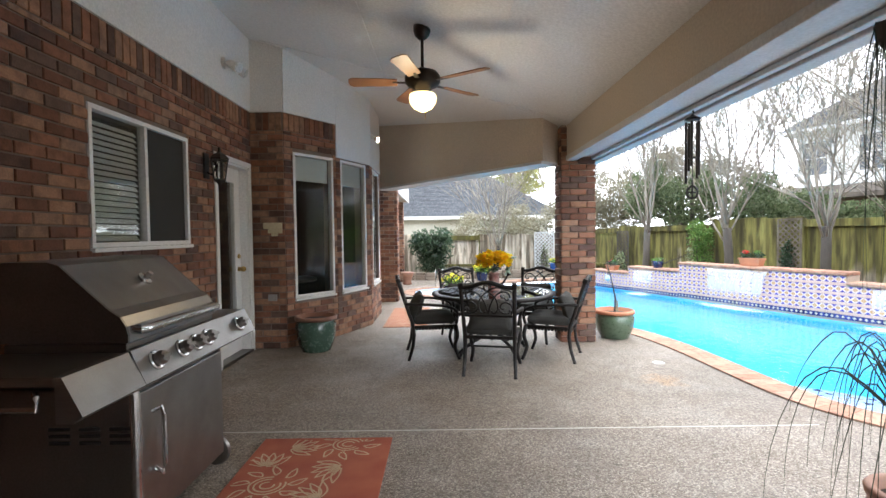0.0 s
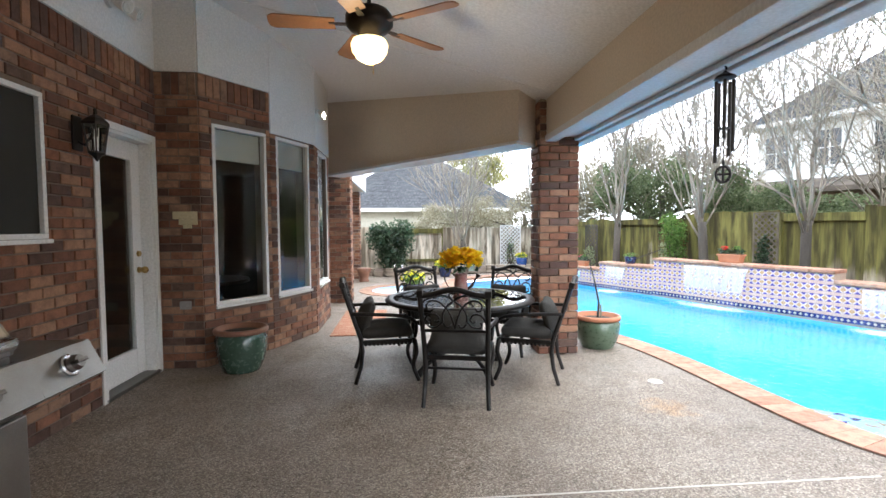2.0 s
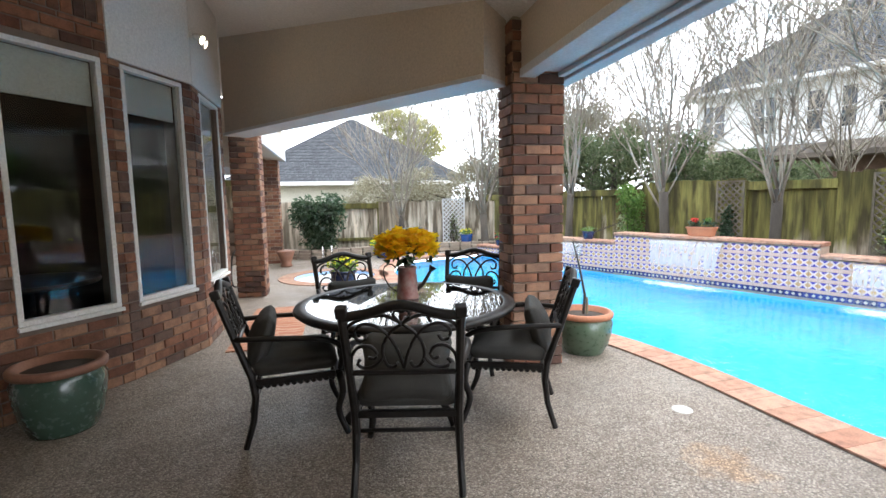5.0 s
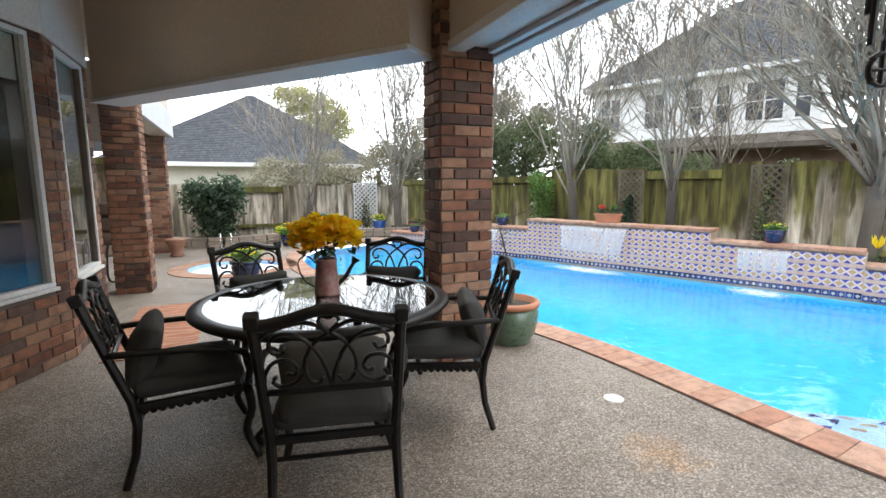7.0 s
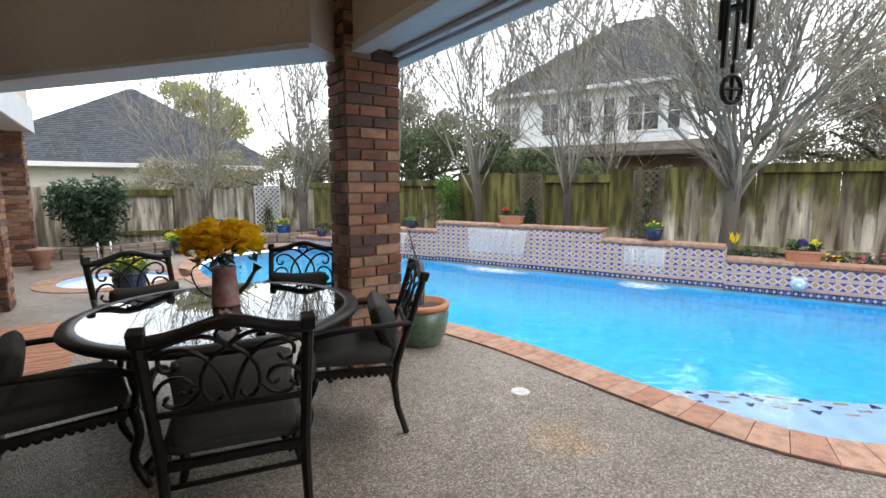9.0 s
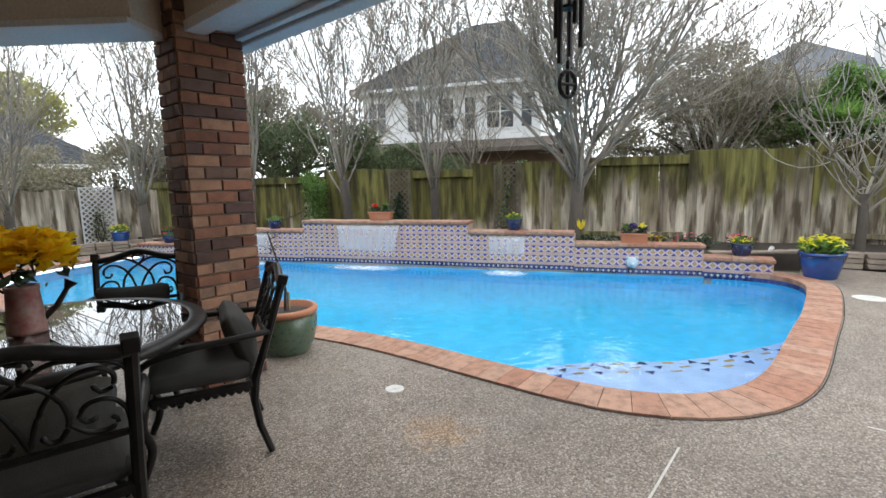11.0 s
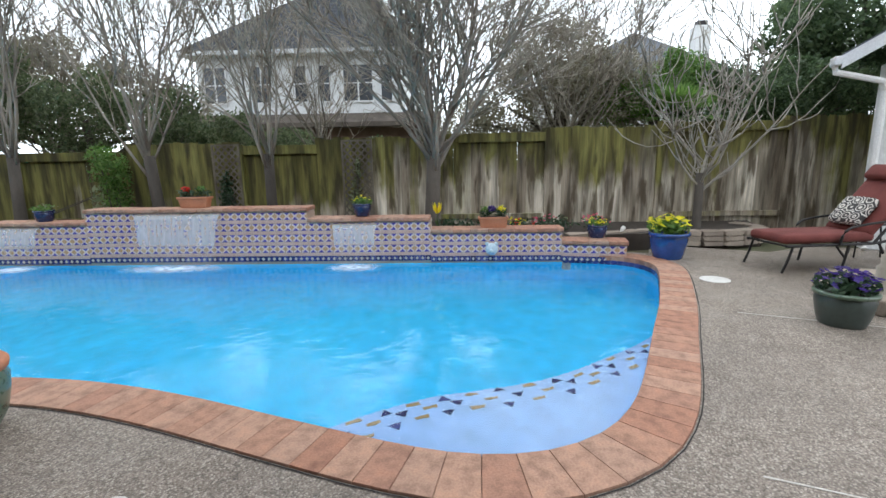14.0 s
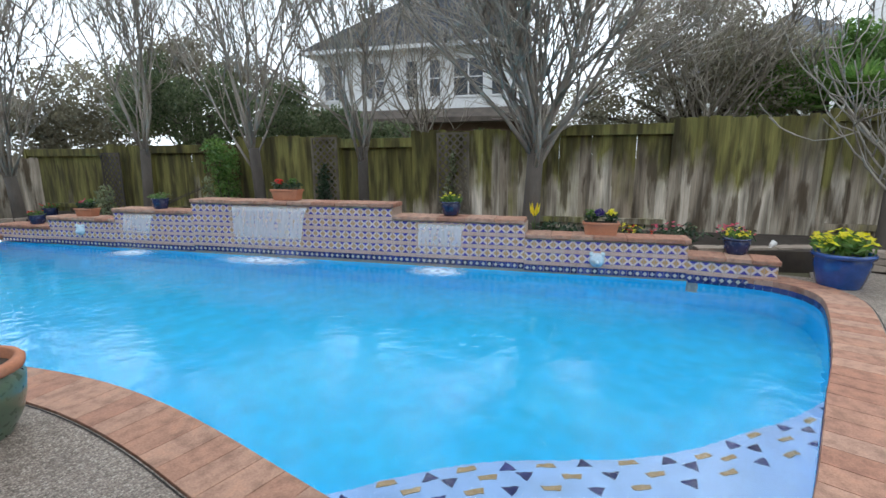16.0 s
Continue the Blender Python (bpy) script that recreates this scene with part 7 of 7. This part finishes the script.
chaise((7.79, 1.86, 0), -60)
mp, tp, bp = nodes("circle_print")
vo = nd(tp, "ShaderNodeTexVoronoi", Scale=9.0, Randomness=0.35)
tp.links.new(tp.nodes.new("ShaderNodeTexCoord").outputs["Object"], vo.inputs["Vector"])
wv = tp.nodes.new("ShaderNodeMath")
wv.operation = "SINE"
mul = tp.nodes.new("ShaderNodeMath")
mul.operation = "MULTIPLY"
mul.inputs[1].default_value = 30.0
tp.links.new(vo.outputs["Distance"], mul.inputs[0])
tp.links.new(mul.outputs[0], wv.inputs[0])
tp.links.new(ramp(tp, wv.outputs[0], [(0.4, (0.05, 0.045, 0.045)), (0.5, (0.62, 0.58, 0.52))]), bp.inputs["Base Color"])
bp.inputs["Roughness"].default_value = 0.9
bm = nb(-0.19, 0.19, -0.055, 0.055, -0.19, 0.19, bev=0.048)
pil = part("throw_pillow", bm, mp, None, "", True)
pil.matrix_world = pose(8.33, 0.95, 0.645, -40, 0, -150)
tagged(pil, "white throw pillow with dark circle print on the chaise", "pillow")
ob = thing("side_table", (8.95, 0.62, 0), "small dark metal side table", "table")
part("tabletop", lathe(bmesh.new(), [(0, 0.42), (0.2, 0.42), (0.21, 0.43), (0.2, 0.44), (0, 0.44)], 20), M_iron, ob)
for k in range(3):
    a = k * 2.094 + 0.4
    part("leg", tube(bmesh.new(), [(0.15 * math.cos(a), 0.15 * math.sin(a), 0.42), (0.19 * math.cos(a), 0.19 * math.sin(a), 0.005)], 0.010, 6), M_iron, ob)
op = pot("plant_pot", (8.95, 0.62, 0.441), 0.10, 0.07, 0.16, M_terracotta, M_terracotta, "small orange clay pot on the side table", 0.025, 0.01)
leaf_cloud("leaves", [(0, 0, 0.22, 0.09, 0.09, 0.06)], 60, 0.03, M_leaf_dark, 81, op, 0.1)
pp = pot("plant_pot", (5.86, 1.66, 0), 0.20, 0.15, 0.27, surface("grey_green_glaze", (0.040, 0.055, 0.048), (0.065, 0.082, 0.072), 4, 30, 0.35, 0.08), M_glaze_sage, "grey-green pot of violet pansies on the deck", 0.035, 0.012)
flowering(pp, 0.24, 0.20, 0.20, 240, 60, M_leaf_dark, M_violet, 82, 0.04, 0.035)
ob = thing("palm_tree", (6.75, 0.92, 0), "thick grey ringed palm trunk in a stone-edged bed", "palm")
prof = [(0.34, -0.05)]
for k in range(66):
    z = 0.1 * k
    prof += [(0.27 - 0.0015 * k + 0.05 * math.exp(-k * 0.5), z), (0.285 - 0.0015 * k + 0.05 * math.exp(-k * 0.5), z + 0.085)]
bm = lathe(bmesh.new(), prof + [(0, 6.6)], 20)
for v in bm.verts:
    v.co.x, v.co.y = v.co.x + 0.06 * v.co.z, v.co.y - 0.15 * v.co.z
part("trunk", bm, M_bark, ob, "", True)
vs, fs = [], []
rng = random.Random(4)
for k in range(22):
    a, up = rng.uniform(0, 6.28), rng.uniform(0.2, 1.2)
    d = Vector((math.cos(a), math.sin(a), 0))
    pts = [Vector((0.39, -0.98, 6.55)) + d * (1.9 * f) + Vector((0, 0, up * f * 2.0 - 2.4 * f * f)) for f in np.linspace(0, 1, 9)]
    tube_data(pts, [0.02 - 0.0018 * i for i in range(9)], 4, vs, fs)
    for i in range(1, 9):
        for s in (-1, 1):
            for j in range(3):
                p = pts[i - 1].lerp(pts[i], j / 3)
                side = Vector((-d.y, d.x, 0)) * s
                tip = p + side * 0.42 + d * 0.22 - Vector((0, 0, 0.15))
                n0 = len(vs)
                vs += [tuple(p - d * 0.012), tuple(p.lerp(tip, 0.5) + d * 0.02), tuple(tip), tuple(p.lerp(tip, 0.5) - d * 0.02)]
                fs.append((n0, n0 + 1, n0 + 2, n0 + 3))
raw("fronds", vs, fs, M_leaf_ever, ob)
rng = random.Random(8)
ed2 = thing("bed_edging", (6.75, 0.92, 0), "flagstone edging round the palm bed", "edging")
for k in range(11):
    a = 2 * math.pi * k / 11
    piece("stone", rng.choice(stone_meshes), ed2, pose(0.62 * math.cos(a), 0.55 * math.sin(a), 0, 0, 0, math.degrees(a) + 90) @ Matrix.Diagonal((0.36, 0.24, 0.13, 1)))
part("mulch", lathe(bmesh.new(), [(0.55, 0.05), (0.3, 0.09), (0, 0.09)], 20), M_soil, ed2)
# wing of the house at the right, with its gutter and downspout
bm = prism(bmesh.new(), [(-6.0, 0), (0.42, 0), (0.42, 2.44), (-2.79, 4.45), (-6.0, 2.44)], "x", 9.55, 9.85)
tagged(part("wall_wing", bm, M_siding), "pale sided gable wall of the house wing", "wall", kind="structure")
for k in range(20):
    z = 0.22 * k
    y1 = 0.42 if z < 2.3 else 0.42 - (z - 2.3) / 0.626
    y0 = -6.0 if z < 2.3 else -6.0 + (z - 2.3) / 0.626
    if y1 - y0 > 0.4:
        tagged(part("siding_board", prism(bmesh.new(), [(9.552, z + 0.005), (9.532, z + 0.005), (9.545, z + 0.215), (9.552, z + 0.215)], "y", y0, y1), M_siding), "pale lapped siding board", "siding", kind="structure")
slope = [(1.05, 2.40), (1.05, 2.52), (-2.79, 4.84), (-6.63, 2.52), (-6.63, 2.40), (-2.79, 4.72)]
bm = prism(bmesh.new(), slope, "x", 9.10, 14.0)
for v in bm.verts:
    if v.co.x > 10 and v.co.y > 0:      # the eave runs back at a slant
        v.co.y, v.co.z = -0.75, v.co.z + 1.08
tagged(part("wing_roof", bm, M_shingle), "grey shingled gable roof of the wing", "roof", kind="structure")
tagged(part("wing_trim", prism(bmesh.new(), [(1.05, 2.34), (1.05, 2.50), (-2.79, 4.82), (-6.63, 2.50), (-6.63, 2.34), (-2.79, 4.66)], "x", 9.06, 9.098), M_trim), "pale painted rake board of the gable", "trim", kind="structure")
tagged(part("wing_gutter", nb(9.03, 9.22, 1.052, 1.14, 2.38, 2.49, bev=0.015), M_trim), "pale metal gutter", "gutter", kind="structure")
dn = thing("downspout", (9.48, 0.46, 0), "white metal downspout on the wing's corner", "downspout")
part("pipe", tube(bmesh.new(), [(-0.36, 0.65, 2.42), (-0.35, 0.63, 2.31), (-0.06, 0.06, 2.20), (0.0, 0.0, 2.08), (0, 0, 0.15), (-0.12, 0, 0.03)], 0.04, 8), M_white, dn)

# ---- far porch ----
def porch_chair(place, rz, label):
    c = thing("patio_armchair", place, label, "chair", "", rz)
    M_brown = surface("brown_cushion", (0.16, 0.115, 0.085), (0.21, 0.155, 0.12), 5, 150, 0.95, 0.3)
    for s in (-1, 1):
        part("sled_leg", tube(bmesh.new(), curve_through([(0.28 * s, -0.25, 0.45), (0.28 * s, -0.22, 0.05), (0.28 * s, 0.0, 0.015), (0.28 * s, 0.26, 0.05), (0.28 * s, 0.28, 0.30), (0.29 * s, 0.2, 0.58), (0.29 * s, -0.2, 0.62)], 0.06), 0.014, 7), M_iron, c)
        part("back_post", tube(bmesh.new(), [(0.27 * s, -0.24, 0.35), (0.27 * s, -0.40, 1.0)], 0.014, 7), M_iron, c)
    part("seat_cushion", nb(-0.26, 0.26, -0.26, 0.28, 0.36, 0.48, bev=0.04), M_brown, c, "", True)
    bm = bmesh.new()
    for k in range(3):
        box(bm, -0.26, 0.26, -0.06, 0.05, 0.23 * k, 0.23 * k + 0.225, bev=0.045)
    bmesh.ops.transform(bm, matrix=pose(0, -0.27, 0.44, 14, 0, 0), verts=bm.verts[:])
    part("back_cushion", bm, M_brown, c, "tufted brown back cushion", True)
    return c


porch_chair((-1.66, 10.75, 0), 160, "brown cushioned metal armchair on the far porch")
porch_chair((-2.2, 11.6, 0), 200, "brown cushioned metal armchair on the far porch")
ob = thing("urn_planter", (-0.93, 12.95, 0), "dark weathered urn planter on the deck", "planter")
part("urn", lathe(bmesh.new(), [(0, 0), (0.12, 0), (0.13, 0.03), (0.10, 0.06), (0.14, 0.2), (0.19, 0.32), (0.17, 0.34), (0, 0.32)], 18), M_terra_rim, ob, "", True)
ob = thing("birdbath", (2.05, 14.35, 0.1), "small green birdbath bowl on a pedestal", "birdbath")
part("pedestal", lathe(bmesh.new(), [(0.12, 0), (0.06, 0.08), (0.05, 0.4), (0.08, 0.46), (0, 0.46)], 16), M_glaze_sage, ob, "", True)
part("bowl", lathe(bmesh.new(), [(0, 0.45), (0.15, 0.47), (0.27, 0.54), (0.28, 0.56), (0.25, 0.55), (0, 0.50)], 22), M_glaze_sage, ob, "", True)
fp = pot("plant_pot", (1.2, 13.75, 0), 0.18, 0.13, 0.26, M_glaze_navy, M_glaze_navy, "dark pot of yellow flowers by the far bed", 0.03, 0.01)
flowering(fp, 0.23, 0.28, 0.28, 320, 60, M_leaf_bright, M_lemon, 83, 0.05, 0.04)
hr = thing("pool_handrail", (-0.05, 12.4, 0), "curved chrome handrails of the spa", "handrail")
for x in (-0.09, 0.09):
    part("rail", tube(bmesh.new(), curve_through([(x, 0.1, 0.0), (x, 0.08, 0.35), (x, -0.02, 0.45), (x, -0.15, 0.35), (x, -0.2, -0.05)], 0.05), 0.016, 8), M_chrome, hr)


# ---- pieces of walls, pool edge and tiled wall ----
brickwork(wall_west, (WX, -3.0), P0, 0, WALL_TOP, [KWIN, DOOR], 0.22, lambda u, z: u > 7.2 or (u > 6.6 and z > 2.25))
brickwork(wall_jog, P0, P1, 0, WALL_TOP, [], 0.22, lambda u, z: True)
brickwork(wall_bay_1, P1, P2, 0, WALL_TOP, [W1], 0.22, lambda u, z: True)
brickwork(wall_bay_2, P2, P3, 0, 2.44, [W2], 0.0, lambda u, z: True)
brickwork(wall_bay_3, P3, P4, 0, 2.44, [W3], 0.0, None)
brickwork(wall_return, P4, (-2.9, 8.30), 0, 2.44, [], 0.0, None)
column("column_a", 1.53, 1.95, 5.89, 6.18, 2.72, "brick patio column, tones from dark to orange")
column("column_b", -1.25, -0.88, 9.61, 9.98, 3.30, "brick porch column")
column("column_c", -1.42, -1.08, 13.50, 13.84, 2.9, "brick porch column")

# coping stones round the pool
coping = tagged(new("pool_coping"), "terracotta-toned stone pool coping", "coping", kind="structure")
inner, outer = edge, outer_edge
for i in range(0, len(inner) - 1):
    a, b, c, d = inner[i], inner[i + 1], outer[i + 1], outer[i]
    mid = (a + b + c + d) / 4
    vs = []
    k = 0.987
    for z, q in ((-0.055, 1.0), (0.004, 1.0), (0.012, 0.985)):
        for p in (a, b, c, d):
            w = mid + (p - mid) * np.array([k, k]) * (q if q < 1 else 1)
            vs.append((w[0] - mid[0], w[1] - mid[1], z))
    fs = [(0, 1, 5, 4), (1, 2, 6, 5), (2, 3, 7, 6), (3, 0, 4, 7), (4, 5, 9, 8), (5, 6, 10, 9), (6, 7, 11, 10), (7, 4, 8, 11), (8, 9, 10, 11)]
    me = bpy.data.meshes.new("stone")
    me.from_pydata(vs, [], fs)
    me.materials.append(M_coping)
    piece("stone", me, coping, pose(float(mid[0]), float(mid[1]), 0.0))
bm = bmesh.new()
gi, go = inner, offset_loop(edge, 0.318, False)
for i in range(len(gi) - 1):
    bm.faces.new([bm.verts.new((p[0], p[1], -0.004)) for p in (gi[i], gi[i + 1], go[i + 1], go[i])])
part("mortar_bed", bm, surface("coping_mortar", (0.27, 0.155, 0.115), (0.35, 0.215, 0.16), 5, 60, 0.9, 0.2), coping)
bm = bmesh.new()
g2 = offset_loop(edge, 0.325, False)
for i in range(len(go) - 1):
    bm.faces.new([bm.verts.new((p[0], p[1], 0.0035)) for p in (go[i], go[i + 1], g2[i + 1], g2[i])])
part("expansion_joint", bm, M_black_gap, coping, "dark expansion joint")
ring = tagged(new("spa_coping"), "stone ring round the spa", "coping", kind="structure")
bm = bmesh.new()
prism(bm, [(0.725 * math.cos(a), 0.725 * math.sin(a)) for a in (-0.085, 0.085)] + [(0.99 * math.cos(a), 0.99 * math.sin(a)) for a in (0.09, -0.09)], "z", -0.05, 0.012)
me = finish("stone", bm, M_coping)
for k in range(34):
    piece("stone", me, ring, pose(0.10, 11.2, 0, 0, 0, 360 * k / 34))

# tiled wall: core, caps and painted tiles, stepping up to the middle
SEGS = [(-0.22, 0.92, 0.21), (0.92, 2.70, 0.375), (2.70, 4.39, 0.545), (4.39, 7.53, 0.70), (7.53, 9.02, 0.53), (9.02, 10.42, 0.37), (10.42, 11.6, 0.21)]
TILE, ROW = 0.110, 0.153
bm = nb(-TILE / 2 + 0.0015, TILE / 2 - 0.0015, -0.007, 0.004, -TILE / 2 + 0.0015, TILE / 2 - 0.0015)
tile_me = finish("tile", bm, M_tile)
M_strip = surface("tan_tile_strip", (0.56, 0.36, 0.28), (0.63, 0.43, 0.34), 9, 60, 0.3, 0.1)
M_band = surface("blue_waterline_tile", (0.03, 0.04, 0.18), (0.09, 0.10, 0.29), 20, 60, 0.2, 0.0, 0, 0.5)
band_me = finish("tile", nb(-0.0365, 0.0365, -0.007, 0.004, -0.0365, 0.0365), M_band)
M_band2 = surface("cream_waterline_tile", (0.50, 0.45, 0.38), (0.58, 0.50, 0.42), 20, 60, 0.2, 0.0)
diamond_me = finish("tile", prism(bmesh.new(), [(-0.025, 0), (0, -0.025), (0.025, 0), (0, 0.025)], "y", -0.009, -0.006), M_band2)
cap_meshes = [slab_mesh("capstone", M_coping, w, 0.36, 0.055, 0.012) for w in (0.30, 0.24, 0.36)]
rng = random.Random(17)
for i, (s0, s1, top) in enumerate(SEGS):
    p0, p1 = at_wall(s0), at_wall(s1)
    if i == 0:
        p0 = Vector((7.92, 3.36, 0))
    d = (p0 - p1).normalized()          # local x towards the near end
    inn = Vector((-d.y, d.x, 0))
    L = (p0 - p1).length
    m = Matrix(((d.x, inn.x, 0, p1.x), (d.y, inn.y, 0, p1.y), (0, 0, 1, 0), (0, 0, 0, 1)))
    ob = part("tiled_wall", nb(0, L, 0.002, 0.34, -0.5, top - 0.05), M_grout)
    ob.matrix_world = m
    tagged(ob, "raised pool wall faced with blue and ochre painted tiles", "wall", kind="structure")
    x = 0.0
    while x < L - 0.03:
        cm = rng.choice(cap_meshes)
        width = {0: 0.30, 1: 0.24, 2: 0.36}[cap_meshes.index(cm)]
        width = min(width, L - x + 0.02)
        piece("capstone", cm, ob, pose(x + width / 2, -0.035 + rng.uniform(-0.004, 0.004), top + rng.uniform(-0.003, 0.003)) @ Matrix.Diagonal((width / {0: 0.30, 1: 0.24, 2: 0.36}[cap_meshes.index(cm)] * 0.995, 1, 1, 1)))
        x += width
    n = int(L / TILE + 0.35)
    z = top - 0.055 - TILE / 2 - 0.010
    while z > 0.0:
        part("tan_strip", nb(0, L, -0.0065, 0.004, z - TILE / 2 - 0.041, z - TILE / 2 - 0.002), M_strip, ob)
        for k in range(n):
            piece("tile", tile_me, ob, pose((k + 0.5) * L / n, 0, z) @ Matrix.Diagonal((L / n / TILE, 1, 1, 1)))
        z -= ROW
    nbn = int(L / 0.075)
    zb = z + ROW - TILE / 2 - 0.041 - 0.040
    for k in range(nbn):
        piece("tile", band_me, ob, pose((k + 0.5) * L / nbn, -0.010, zb))
        piece("tile", diamond_me, ob, pose((k + 0.5) * L / nbn, -0.010, zb))
# waterline tiles round the curved corner
wl = tagged(new("waterline_tiles"), "blue and cream tile band at the water line", "tile band", kind="structure")
for i in range(0, len(edge) - 1):
    for f in (0.25, 0.75):
        p = edge[i] * (1 - f) + edge[i + 1] * f
        t = edge[i + 1] - edge[i]
        a = math.degrees(math.atan2(t[1], t[0]))
        if i < 60:
            piece("tile", band_me, wl, pose(p[0], p[1], -0.085, 0, 0, a + 180) @ pose(0, -0.002, 0))
            piece("tile", diamond_me, wl, pose(p[0], p[1], -0.085, 0, 0, a + 180) @ pose(0, -0.002, 0))

# marker tiles along the shelf's edge under water
mk = tagged(new("shelf_markers"), "blue and ochre marker tiles along the shelf edge", "tiles", kind="structure")
tri_b = finish("tile", prism(bmesh.new(), [(-0.042, -0.026), (0.042, -0.026), (0, 0.034)], "z", 0, 0.004), M_band)
M_ochre = surface("ochre_tile", (0.42, 0.28, 0.12), (0.50, 0.34, 0.16), 20, 60, 0.3, 0.0)
bar_o = finish("tile", prism(bmesh.new(), [(-0.05, -0.015), (0.05, -0.015), (0.04, 0.015), (-0.04, 0.015)], "z", 0, 0.004), M_ochre)
rng = random.Random(2)
for row in range(3):
    for i in range(1 + row % 2, len(shelf_edge) - 1, 2):
        t = shelf_edge[i + 1] - shelf_edge[i]
        a = math.degrees(math.atan2(t[1], t[0]))
        nrm = np.array([t[1], -t[0]]) / np.linalg.norm(t)
        p = shelf_edge[i] + nrm * (0.04 + 0.085 * row) + np.array([rng.uniform(-0.015, 0.015), rng.uniform(-0.015, 0.015)])
        piece("tile", tri_b if (i // 2 + row) % 2 else bar_o, mk, pose(p[0], p[1], -0.339, 0, 0, a + (180 if row else 0)))
